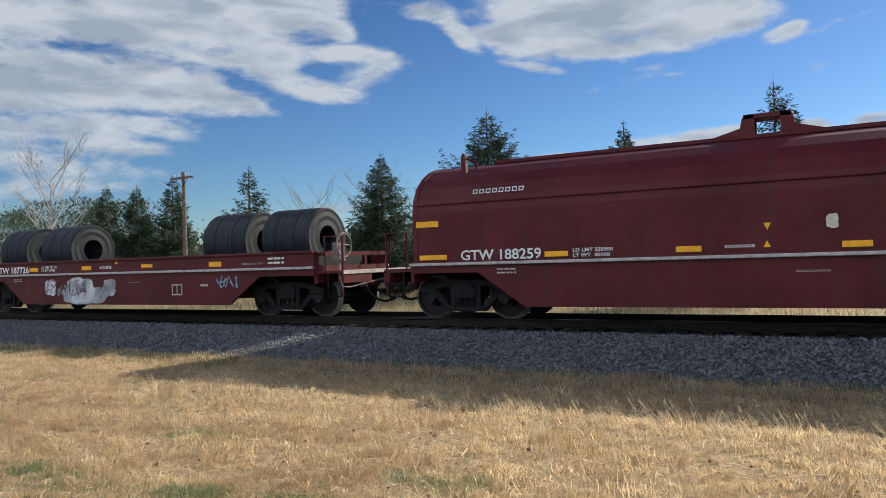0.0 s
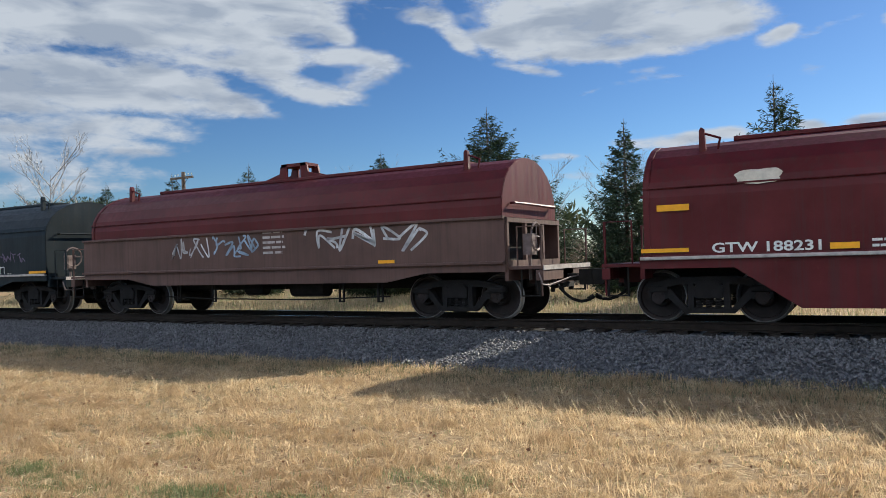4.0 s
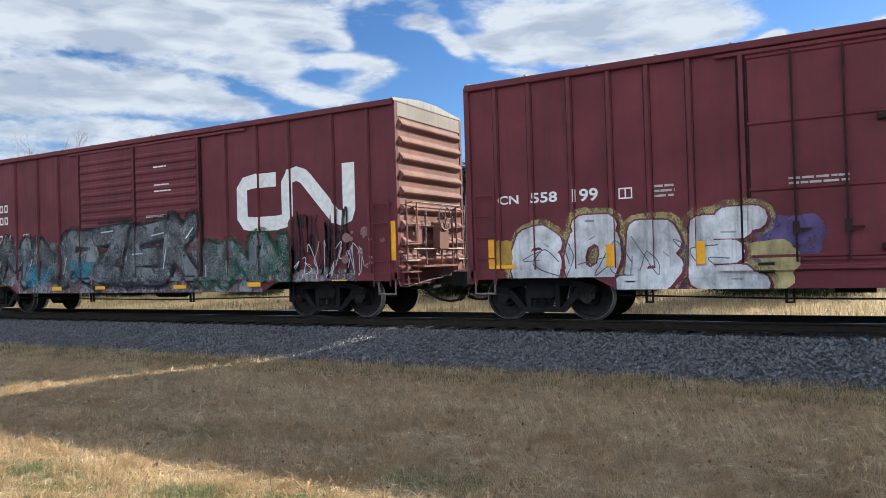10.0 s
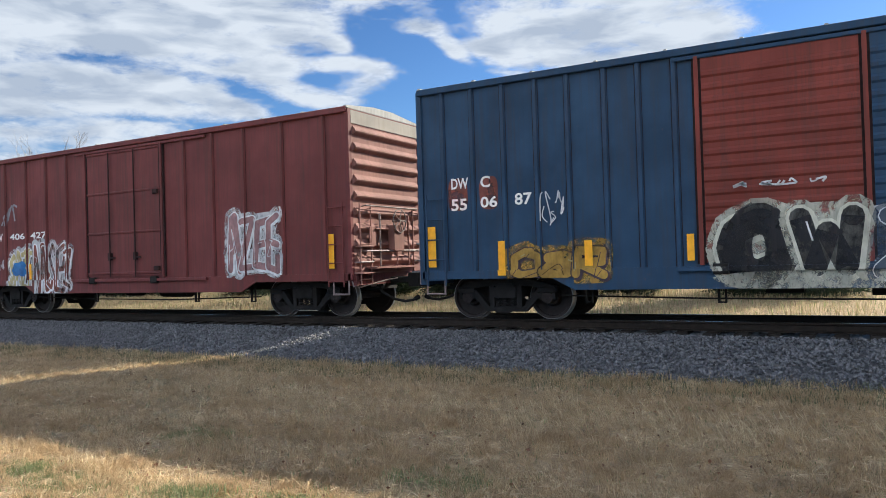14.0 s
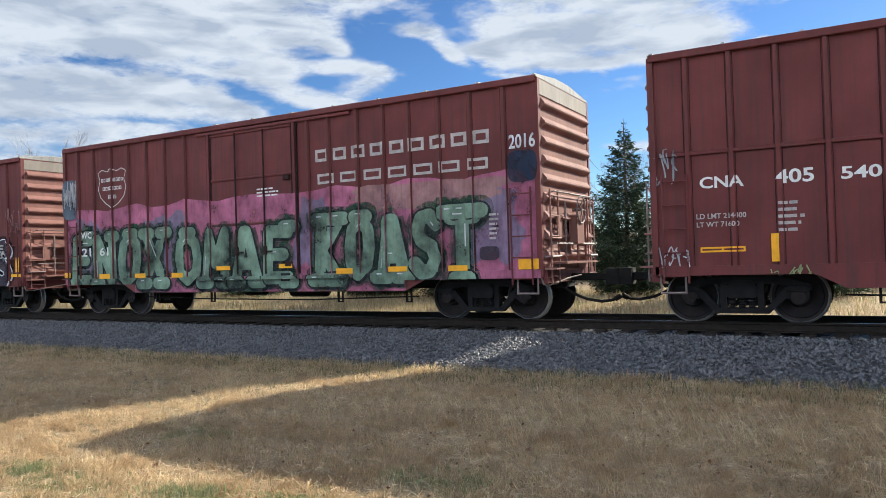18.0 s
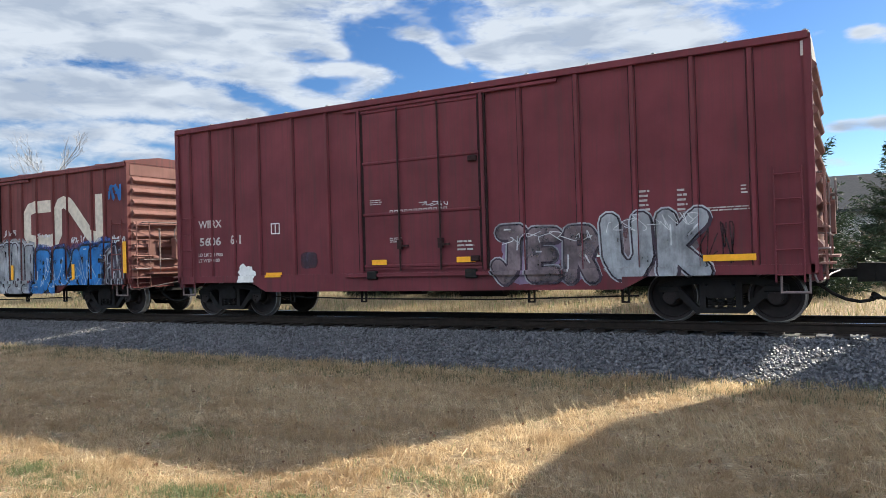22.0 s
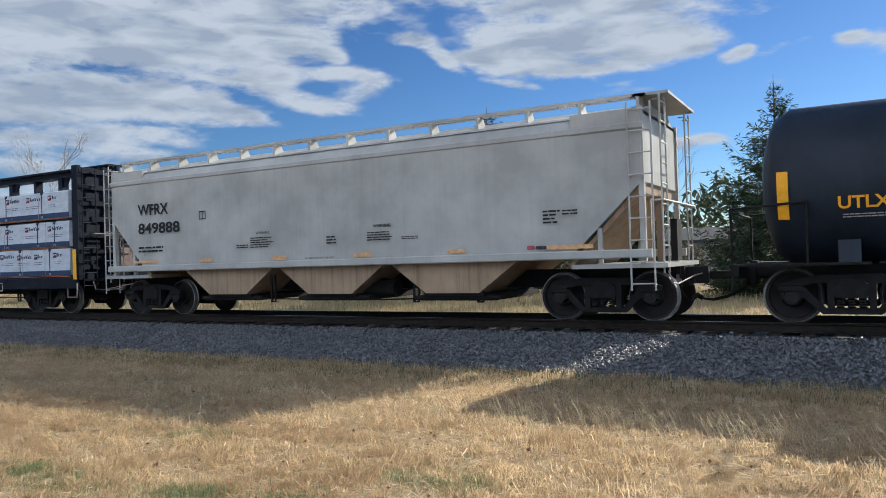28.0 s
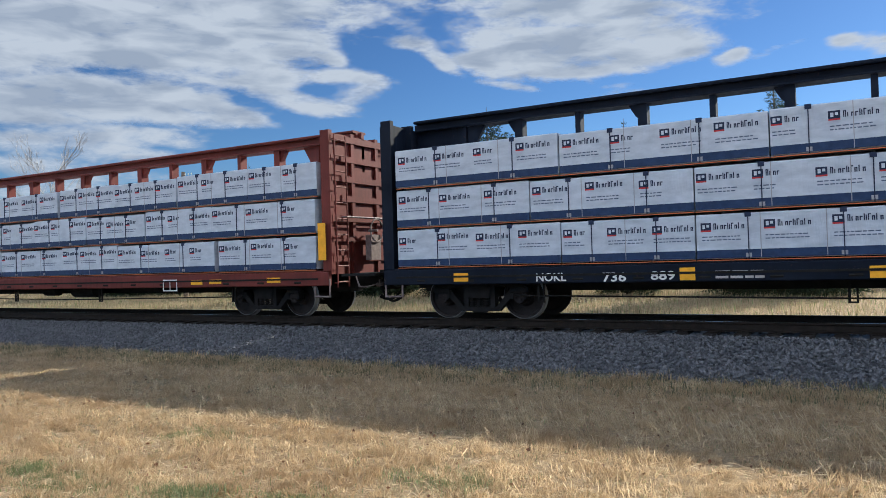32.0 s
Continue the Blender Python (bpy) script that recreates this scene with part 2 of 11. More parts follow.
def stones(count, x0, x1, y0, y1, seed, smallest=0.018, largest=0.036):
    rng = np.random.default_rng(seed)
    cube = np.array([(x, y, z) for z in (-1, 1) for y in (-1, 1) for x in (-1, 1)], dtype=float) * 0.62
    quads = np.array([(0, 2, 3, 1), (4, 5, 7, 6), (0, 1, 5, 4), (1, 3, 7, 5), (3, 2, 6, 7), (2, 0, 4, 6)])
    v = cube[None] * (1 + rng.uniform(-0.35, 0.35, (count, 8, 3)))
    v *= rng.uniform(smallest, largest, (count, 1, 1)) * rng.uniform(0.7, 1.35, (count, 1, 3))
    a, b = rng.uniform(0, 6.28, count), rng.uniform(-1, 1, count)
    ca, sa, cb, sb = np.cos(a), np.sin(a), np.cos(b), np.sin(b)
    x, y, z = v[..., 0], v[..., 1], v[..., 2]
    y, z = y * cb[:, None] - z * sb[:, None], y * sb[:, None] + z * cb[:, None]
    x, y = x * ca[:, None] - y * sa[:, None], x * sa[:, None] + y * ca[:, None]
    px, py = rng.uniform(x0, x1, count), rng.uniform(y0, y1, count)
    pz = bed_height(py) + rng.uniform(-0.008, 0.032, count)
    verts = np.stack([x + px[:, None], y + py[:, None], z + pz[:, None]], -1).reshape(-1, 3)
    return verts, (quads[None] + (np.arange(count) * 8)[:, None, None]).reshape(-1, 4)


v, f = stones(46000, -30, 4, -4.4, -1.25, 5, 0.015, 0.032)
bulk("ballast_stones", v, f, 4, BALLAST, "loose angular grey ballast stones on the slope")
v, f = stones(6500, -34, 6, -0.6, 2.6, 6, 0.022, 0.04)
bulk("track_stones", v, f, 4, BALLAST, "grey ballast stones between the rails")

RAIL = [(-0.07, -0.172), (0.07, -0.172), (0.07, -0.158), (0.012, -0.14), (0.009, -0.05), (0.034, -0.036), (0.036, -0.008), (0.03, -0.001), (-0.03, -0.001), (-0.036, -0.008), (-0.034, -0.036), (-0.009, -0.05), (-0.012, -0.14), (-0.07, -0.158)]
track = thing("railway_track", "straight single track of worn steel rails on dark wooden ties", "railway track", kind="structure")
for y in (-0.753, 0.753):
    g = Geo().prism([(y + a, z) for a, z in RAIL], "x", -520, 520)
    r = part("rail", g, RAIL_SIDE, track, "rusty rail with a polished head")
    part("rail_head", Geo().prism([(y - 0.031, -0.0015), (y + 0.031, -0.0015), (y + 0.029, 0.0), (y - 0.029, 0.0)], "x", -520, 520), RAIL_TOP, r)
tie = Geo().rbox(-0.115, 0.115, -1.3, 1.3, -0.36, -0.188, 0.012).mesh("tie")
for i in range(86):
    part("tie", tie, TIE_WOOD, track, at=(-38 + i * 0.51, 0.04 * math.sin(i * 2.3), 0))
plate = Geo().box(-0.09, 0.09, -0.16, 0.16, -0.190, -0.171).mesh("tie_plate")
for i in range(86):
    part("tie_plate", plate, RAIL_SIDE, track, at=(-38 + i * 0.51, -0.753, 0))

# ---- railcar running gear ----
R_WHEEL = 0.457


def side_frame_mesh():
    out = Geo()
    # top chord, bottom chord, columns and journal boxes round two openings and the spring window
    out.prism([(-1.08, 0.56), (-0.80, 0.62), (-0.5, 0.68), (0.5, 0.68), (0.80, 0.62), (1.08, 0.56), (1.08, 0.66), (0.84, 0.74), (0.45, 0.82), (-0.45, 0.82), (-0.84, 0.74), (-1.08, 0.66)], "y", -0.075, 0.075)
    out.prism([(-0.42, 0.17), (0.42, 0.17), (0.78, 0.52), (0.80, 0.62), (0.66, 0.60), (0.38, 0.27), (-0.38, 0.27), (-0.66, 0.60), (-0.80, 0.62), (-0.78, 0.52)], "y", -0.07, 0.07)
    for s in (-1, 1):
        out.box(s * 0.30 - 0.05, s * 0.30 + 0.05, -0.09, 0.09, 0.24, 0.70)
        out.rbox(s * 0.875 - 0.17, s * 0.875 + 0.17, -0.10, 0.08, 0.54, 0.66, 0.02)
        out.box(s * 0.875 - 0.17, s * 0.875 - 0.12, -0.08, 0.08, 0.42, 0.56)
        out.box(s * 0.875 + 0.12, s * 0.875 + 0.17, -0.08, 0.08, 0.42, 0.56)
    out.box(-0.25, 0.25, -0.11, 0.11, 0.46, 0.66)
    return out.mesh("side_frame")


def spring_mesh():
    """One coil spring, wound as a helix."""
    pts = [(0.062 * math.cos(a * 1.257), 0.062 * math.sin(a * 1.257), 0.272 + a * 0.0082) for a in range(24)]
    return Geo().pipe(pts, 0.015, 3).mesh("spring")


def wheelset_mesh():
    out = Geo()
    out.cyl((0, -1.02, 0), (0, 1.02, 0), 0.085, 12)
    for s in (-1, 1):
        prof = [(s * 0.68, 0.09), (s * 0.70, 0.36), (s * 0.68, 0.39), (s * 0.68, R_WHEEL + 0.026), (s * 0.705, R_WHEEL + 0.026), (s * 0.72, R_WHEEL), (s * 0.815, R_WHEEL - 0.004), (s * 0.82, R_WHEEL - 0.02), (s * 0.815, 0.385), (s * 0.765, 0.37), (s * 0.745, 0.2), (s * 0.80, 0.17), (s * 0.84, 0.16), (s * 0.84, 0.0)]
        out.lathe(prof, 0, 28)
        out.cyl((0, s * 0.84, 0), (0, s * 1.07, 0), 0.12, 14)
        for a in range(3):
            c, d = 0.06 * math.cos(a * 2.09), 0.06 * math.sin(a * 2.09)
            out.cyl((c, s * 1.07, d), (c, s * 1.09, d), 0.018, 6)
    me = out.mesh("wheelset", False)
    me.materials.append(WHEEL_STEEL)
    me.materials.append(TREAD)
    for p in me.polygons:
        r = math.hypot(p.center.x, p.center.z)
        if R_WHEEL - 0.03 < r < R_WHEEL + 0.02 and abs(p.center.y) > 0.71:
            p.material_index = 1
    return me


SIDE_FRAME, SPRING, WHEELSET = side_frame_mesh(), spring_mesh(), wheelset_mesh()
BOLSTER = Geo().prism([(-0.22, 0.44), (0.22, 0.44), (0.24, 0.62), (0.16, 0.74), (-0.16, 0.74), (-0.24, 0.62)], "y", -1.12, 1.12).cyl((0, 0, 0.7), (0, 0, 0.80), 0.2, 14).box(-0.7, -0.6, -0.75, 0.75, 0.36, 0.46).box(0.6, 0.7, -0.75, 0.75, 0.36, 0.46).mesh("truck")
AXLES = []


def add_truck(car, x):
    t = part("truck", BOLSTER, FRAME_STEEL, car, "soot-blackened cast steel truck", (x, 0, 0))
    for s in (-1, 1):
        part("side_frame", SIDE_FRAME, FRAME_STEEL, t, at=(0, s * 1.0, 0))
        for dx in (-0.16, 0.0, 0.16):
            part("spring", SPRING, FRAME_STEEL, t, at=(dx, s * 1.04, 0))
        w = part("wheelset", WHEELSET, WHEEL_STEEL, t, "steel wheels with bright rims", (s * 0.875, 0, R_WHEEL))
        AXLES.append((car, x, s, w))


LEVER = Geo().pipe([(0.06, -1.45, 0.95), (0.12, -1.42, 0.72), (0.16, -1.2, 0.70), (0.3, -0.4, 0.82), (0.42, -0.1, 0.86)], 0.016, 5).mesh("uncoupling_lever")
# where the knuckles of neighbouring cars meet
MEETS = [-465.7 - 0.85, -443.9, -421.3, -398.45, -382.15, -370.45, -356.4, -343.65, -330.95, -314.6, -298.05, -281.45, -264.85, -248.05, -231.35, -214.85, -198.3, -181.3, -162.0, -142.75, -125.95, -109.05, -87.8, -73.45, -58.3, -41.95, -25.5, -9.45, 6.3]


def add_couplers(car, x0, x1):
    """Shank, knuckle, brake hose and lever at both ends, reaching half-way to the next car."""
    s0 = car["s0"]
    mid = s0 + (x0 + x1) / 2
    lo, hi = max(m for m in MEETS if m < mid) - s0, min(m for m in MEETS if m > mid) - s0
    for x, meet, sg in ((x1, hi, 1), (x0, lo, -1)):
        d = abs(meet - x)
        m = Matrix.Translation((x, 0, 0)) @ (Matrix() if sg > 0 else pose(0, 0, 0, 0, 0, 180))
        cp = part("coupler", Geo().rbox(-0.3, d - 0.22, -0.075, 0.075, 0.74, 0.89, 0.02).box(-0.1, 0.12, -0.2, 0.2, 0.68, 0.98).box(0.1, 0.16, -0.26, 0.26, 0.62, 0.72), UNDER, car, "dark coupler shank", m)
        part("striker_plate", Geo().box(-0.06, 0.03, -0.34, 0.34, 0.6, 1.06), UNDER, cp)
        part("angle_cock", Geo().cyl((-0.1, -0.42, 0.72), (0.06, -0.42, 0.72), 0.045, 8).box(-0.02, 0.02, -0.46, -0.38, 0.72, 0.84), RUNG, cp)
        part("knuckle", Geo().prism([(d - 0.26, -0.17), (d + 0.0, -0.18), (d + 0.14, -0.06), (d + 0.12, 0.06), (d - 0.02, 0.02), (d - 0.02, 0.17), (d - 0.26, 0.17)], "z", 0.66, 0.98), UNDER, cp)
        part("air_hose", Geo().pipe([(0.02, -0.42, 0.72), (d * 0.15, -0.43, 0.60), (d * 0.32, -0.42, 0.48), (d * 0.52, -0.40, 0.38), (d * 0.75, -0.34, 0.33), (d * 0.9, -0.27, 0.35), (d + 0.0, -0.2, 0.40)], 0.03, 7).cyl((d - 0.06, -0.24, 0.37), (d + 0.03, -0.17, 0.43), 0.05, 8), UNDER, car, "black rubber brake hose", m)
        part("uncoupling_lever", LEVER, RUNG, car, at=m)


def ladder(car, x, y, z0, z1, along="x", width=0.42, n=6, mat=None, out=0.09, name="ladder"):
    """Rungs between two stiles; along: the way in which the rungs run. out: how far it stands off, with sign, across that way."""
    mat = mat or RUNG
    st, h = Geo(), width / 2
    P = (lambda a, o, z: (x + a, y + o, z)) if along == "x" else (lambda a, o, z: (x + o, y + a, z))
    for s in (-h, h):
        st.cyl(P(s, out, z0), P(s, out, z1), 0.018, 6)
        for z in (z0 + 0.1, z1 - 0.1):
            st.cyl(P(s, 0, z), P(s, out, z), 0.014, 5)
    lad = part(name, st, mat, car)
    rung = Geo().cyl(P(-h, out, 0), P(h, out, 0), 0.015, 6).mesh("rung")
    for i in range(n):
        part("rung", rung, mat, lad, at=(0, 0, z0 + 0.12 + (z1 - z0 - 0.24) * i / max(1, n - 1)))
    return lad


def brake_gear(car, x0, x1, z=0.86):
    """Centre sill, brake cylinder, reservoir and rods that hang under the floor."""
    part("centre_sill", Geo().box(x0 + 0.1, x1 - 0.1, -0.22, 0.22, 0.62, z), UNDER, car)
    xm = (x0 + x1) / 2
    part("brake_cylinder", Geo().cyl((xm - 1.1, -0.65, 0.66), (xm - 0.5, -0.65, 0.66), 0.16, 12).cyl((xm - 0.5, -0.65, 0.66), (xm + 0.1, -0.65, 0.66), 0.025, 6), UNDER, car)
    part("air_reservoir", Geo().cyl((xm + 0.5, -0.75, 0.66), (xm + 1.5, -0.75, 0.66), 0.2, 14), UNDER, car)
    part("brake_rod", Geo().pipe([(x0 + 2.9, -1.2, 0.50), (xm - 1.9, -1.2, 0.44), (xm + 1.4, -1.2, 0.42), (x1 - 2.9, -1.2, 0.49)], 0.016, 5), UNDER, car)
    for x in (x0 + 3.4, xm - 1.8, xm + 2.2, x1 - 3.2):
        part("rod_hanger", Geo().box(x - 0.02, x + 0.02, -1.23, -1.19, 0.38, z + 0.04).box(x + 0.1, x + 0.13, -1.23, -1.19, 0.38, z + 0.04).box(x - 0.02, x + 0.13, -1.23, -1.19, 0.36, 0.39), UNDER, car)


def side_points(x0, x1, t0, t1, top, shallow, deep, drop0, drop1):
    """Outline of a side sill that hangs deeper between the trucks."""
    return [(x0, top), (x0, shallow), (t0, shallow), (drop0, deep), (drop1, deep), (t1, shallow), (x1, shallow), (x1, top)]


# ---- box cars ----
HALF = 1.46
RELIEF = {}


def two_tone(main, name, mat, mat2, inner):
    """A post whose flanges, past the inner width, are darker joints."""
    me = main.mesh(name)
    me.materials.append(mat)
    me.materials.append(mat2)
    for p in me.polygons:
        p.material_index = 1 if abs(p.center.x) > inner else 0
    return me


def boxcar(name, label, s0, L, eave, mat, trucks, door, ribs, slat=False, grid=(), sill=(0.95, 0.62), end_mat=None, end_top=None, door_mats=None, roof=None, deep=None, corrug=9, peak=0.14, cap=0.30, joint=None):
    """x from the body's left end, z from the rail. door: edges of the door leaves; ribs: places of the side posts."""
    car = thing(name, label, "boxcar", "freight train")
    car["s0"] = s0
    end_mat, end_top = end_mat or END_PALE, end_top or END_CREAM
    floor = sill[0]
    body = Geo().box(0, L, -HALF, HALF, floor, eave - 0.05)
    part("body", body, mat, car)
    # side sills
    d0, d1 = deep or (trucks[0] + 1.6, trucks[1] - 1.6)
    car["deep"], car["sill"] = (d0, d1), sill
    for s in (-1, 1):
        pts = side_points(0.0, L, d0 - 0.45, d1 + 0.45, floor + 0.06, floor - 0.10, sill[1], d0, d1)
        part("side_sill", Geo().prism(pts, "y", s * (HALF + 0.02) - 0.03, s * (HALF + 0.02) + 0.03), mat, car)
        part("top_chord", Geo().rbox(-0.01, L + 0.01, s * (HALF + 0.03) - 0.05, s * (HALF + 0.03) + 0.05, eave - 0.11, eave + 0.02, 0.015), mat, car)
    # posts, only between the chords; copies share one mesh
    pw, pd = 0.055, 0.055
    fl = pw + 0.011
    post = Geo().prism([(-fl, -HALF + 0.002), (-fl, -HALF - 0.003), (-pw, -HALF - 0.003), (-pw * 0.6, -HALF - pd), (pw * 0.6, -HALF - pd), (pw, -HALF - 0.003), (fl, -HALF - 0.003), (fl, -HALF + 0.002)], "z", floor + 0.05, eave - 0.1)
    post = two_tone(post, "side_post", mat, joint or JOINT_DIRT_SHADE, pw)
    back = Geo().prism([(-pw, HALF - 0.002), (-pw * 0.6, HALF + pd), (pw * 0.6, HALF + pd), (pw, HALF - 0.002)], "z", floor + 0.05, eave - 0.1).mesh("side_post")
    for x in ribs:
        part("side_post", post, mat, car, at=(x, 0, 0))
        part("side_post", back, mat, car, at=(x, 0, 0))
    for z in grid:
        for a, b in ((0.1, door[0] - 0.08), (door[-1] + 0.08, L - 0.1)):
            part("side_rail", Geo().prism([(-HALF + 0.002, z - 0.045), (-HALF - 0.045, z - 0.025), (-HALF - 0.045, z + 0.025), (-HALF + 0.002, z + 0.045)], "x", a, b), mat, car)
    # doors with panels or slats, locking bars and rollers
    relief = [(x - pw * 0.75, x + pw * 0.75, pd) for x in ribs]
    for i, (a, b) in enumerate(zip(door, door[1:])):
        dm = (door_mats or [mat, mat])[i % 2]
        yd = -HALF - 0.04
        leaf = part("door", Geo().box(a + 0.03, b - 0.03, yd, -HALF + 0.01, floor + 0.12, eave - 0.2), dm, car)
        relief.append((a + 0.03, b - 0.03, 0.042))
        n = 15 if slat else 3
        hz = (eave - 0.25 - floor - 0.2) / n
        for k in range(n + (0 if slat else 1)):
            z = floor + 0.2 + k * hz
            w = hz * 0.32 if slat else 0.04
            part("door_rib", Geo().prism([(yd + 0.002, z - w), (yd - 0.022, z - w * 0.4), (yd - 0.022, z + w * 0.4), (yd + 0.002, z + w)], "x", a + 0.08, b - 0.08), dm, leaf)
        if not slat:
            for x in (a + (b - a) * (0.19 if grid else 0.34), a + (b - a) * (0.82 if grid else 0.67)):
                part("locking_bar", Geo().cyl((x, yd - 0.05, floor + 0.1), (x, yd - 0.05, eave - 0.24), 0.02, 6), HARDWARE, leaf)
                part("lock_handle", Geo().box(x - 0.04, x + 0.22, yd - 0.08, yd - 0.045, 1.55, 1.59).box(x - 0.05, x + 0.05, yd - 0.085, yd, 1.5, 1.7), HARDWARE, leaf)
        for x in ((a, b) if i == 0 else (b,)):
            part("door_edge", Geo().box(x - 0.035, x + 0.035, yd - 0.035, yd + 0.03, floor + 0.08, eave - 0.16), dm, leaf)
        if not slat:
            for x in (a + 0.09, b - 0.09):
                part("door_seam", Geo().box(x - 0.012, x + 0.012, yd - 0.004, yd + 0.01, floor + 0.16, eave - 0.24), JOINT_DIRT_SHADE, leaf)
            part("door_stop", Geo().rbox(b - 0.3, b - 0.12, yd - 0.07, yd, 1.2, 1.32, 0.02).rbox(b - 0.3, b - 0.12, yd - 0.07, yd, 3.2, 3.32, 0.02), HARDWARE, leaf)
    part("door_track", Geo().rbox(door[0] - 0.4, min(L - 0.4, door[-1] + 1.6), -HALF - 0.12, -HALF - 0.02, floor - 0.03, floor + 0.05), mat, car)
    part("door_header", Geo().rbox(door[0] - 0.4, min(L - 0.4, door[-1] + 1.6), -HALF - 0.07, -HALF - 0.02, eave - 0.20, eave - 0.13), mat, car)
    for x in (door[0] + 0.3, door[-1] - 0.3):
        part("door_roller", Geo().rbox(x - 0.12, x + 0.12, -HALF - 0.13, -HALF - 0.05, floor - 0.08, floor + 0.1, 0.02), UNDER, car)
    for x in door:
        relief.append((x - 0.035, x + 0.035, 0.077))
    car["grid"] = tuple(grid)
    car["track"] = (door[0] - 0.4, min(L - 0.4, door[-1] + 1.6))
    # dark strips put the shade beside the door edges into colour
    for x in door:
        part("door_gap", Geo().box(x - 0.075, x - 0.035, -HALF - 0.044, -HALF, floor + 0.1, eave - 0.2).box(x + 0.035, x + 0.075, -HALF - 0.044, -HALF, floor + 0.1, eave - 0.2), JOINT_DIRT_SHADE, car)
    RELIEF[name + str(s0)] = relief
    # roof sheets with seams
    rm = roof or ROOF_GREY
    rf = part("roof", Geo().prism([(-HALF - 0.06, eave - 0.01), (HALF + 0.06, eave - 0.01), (HALF + 0.06, eave + 0.025), (0.4, eave + peak), (-0.4, eave + peak), (-HALF - 0.06, eave + 0.025)], "x", -0.03, L + 0.03), rm, car)
    seam = Geo().prism([(-HALF - 0.05, eave + 0.02), (-0.4, eave + peak - 0.005), (0.4, eave + peak - 0.005), (HALF + 0.05, eave + 0.02), (HALF + 0.05, eave + 0.05), (0.4, eave + peak + 0.025), (-0.4, eave + peak + 0.025), (-HALF - 0.05, eave + 0.05)], "x", -0.03, 0.03).mesh("roof_seam")
    k = int(L / 1.2)
    for i in range(k + 1):
        part("roof_seam", seam, rm, rf, at=(0.03 + (L - 0.06) * i / k, 0, 0))
    # ends: corrugated pressings
    for x, sg in ((L, 1), (0, -1)):
        e = part("end", Geo().box(min(x, x + sg * 0.03), max(x, x + sg * 0.03), -HALF - 0.02, HALF + 0.02, floor - 0.1, eave - 0.02), mat, car)
        zc = floor + 0.12
        hz = (eave - cap - 0.06 - zc) / corrug
        for i in range(corrug):
            z = zc + i * hz
            part("end_corrugation", Geo().prism([(x + sg * 0.02, z + hz * 0.30), (x + sg * 0.11, z + hz * 0.50), (x + sg * 0.125, z + hz * 0.58), (x + sg * 0.115, z + hz * 0.68), (x + sg * 0.02, z + hz * 0.98)], "y", -HALF + 0.12, HALF - 0.12), end_mat, e, "weathered pressed steel rib")
        part("end_panel", Geo().box(min(x + sg * 0.03, x + sg * 0.05), max(x + sg * 0.03, x + sg * 0.05), -HALF + 0.06, HALF - 0.06, eave - cap - 0.04, eave - 0.05), end_top, e, "pale galvanised upper end sheet")
        part("end_sheet", Geo().box(min(x + sg * 0.03, x + sg * 0.036), max(x + sg * 0.03, x + sg * 0.036), -HALF + 0.06, HALF - 0.06, floor, eave - cap - 0.05), end_mat, e, "weathered pressed steel end sheet")
        for y in (-HALF - 0.0, HALF + 0.0):
            part("corner_post", Geo().rbox(x - 0.06 if sg > 0 else x - 0.05, x + 0.05 if sg > 0 else x + 0.06, y - 0.05, y + 0.05, floor - 0.1, eave - 0.02, 0.015), mat, e)
        for y in (-HALF + 0.35, HALF - 0.35):
            ladder(car, x + sg * 0.05, y, 0.75, 2.55, "y", 0.42, 5, END_PALE if sg > 0 else None, sg * 0.11, "end_ladder")
        part("crossover_platform", Geo().box(min(x, x + sg * 0.34), max(x, x + sg * 0.34), -0.95, 0.95, 1.10, 1.14), END_PALE, car)
        part("end_sill", Geo().box(min(x - sg * 0.1, x + sg * 0.10), max(x - sg * 0.1, x + sg * 0.10), -1.42, 1.42, 0.74, 1.0), mat, car)
        part("grab_iron", Geo().pipe([(x + sg * 0.05, -1.1, 2.5), (x + sg * 0.17, -1.1, 2.52), (x + sg * 0.17, 1.1, 2.52), (x + sg * 0.05, 1.1, 2.5)], 0.016, 5), RUNG, car)
        part("sill_step", Geo().pipe([(x - sg * 0.08, -HALF, 0.9), (x - sg * 0.08, -HALF, 0.55), (x - sg * 0.50, -HALF, 0.55), (x - sg * 0.50, -HALF, 0.9)], 0.02, 5), RUNG, car)
        for k, (ya, yb, za, zb) in enumerate(((-1.38, -0.9, 1.25, 1.25), (-1.38, -0.9, 1.6, 1.6), (0.9, 1.38, 1.25, 1.25), (-0.75, -0.3, 2.0, 2.0), (-0.6, -0.6, 1.14, 2.35), (0.62, 0.62, 1.14, 2.35), (-1.15, 1.15, 1.5, 1.5))):
            part("handhold", Geo().pipe([(x + sg * 0.04, ya, za), (x + sg * 0.2, ya, za), (x + sg * 0.2, yb, zb), (x + sg * 0.04, yb, zb)], 0.017, 5), end_mat if k % 2 else RUNG, car)
        part("route_board", Geo().box(min(x + sg * 0.14, x + sg * 0.17), max(x + sg * 0.14, x + sg * 0.17), -0.95, -0.65, 1.62, 2.05), end_mat, car)
        part("step_board", Geo().box(min(x + sg * 0.06, x + sg * 0.3), max(x + sg * 0.06, x + sg * 0.3), -1.44, -1.0, 1.0, 1.03), end_mat, car)
        part("air_pipe", Geo().pipe([(x - sg * 0.3, -0.42, 0.62), (x + sg * 0.1, -0.42, 0.64), (x + sg * 0.14, -0.42, 0.72)], 0.025, 6), UNDER, car)
    wheel = Geo()
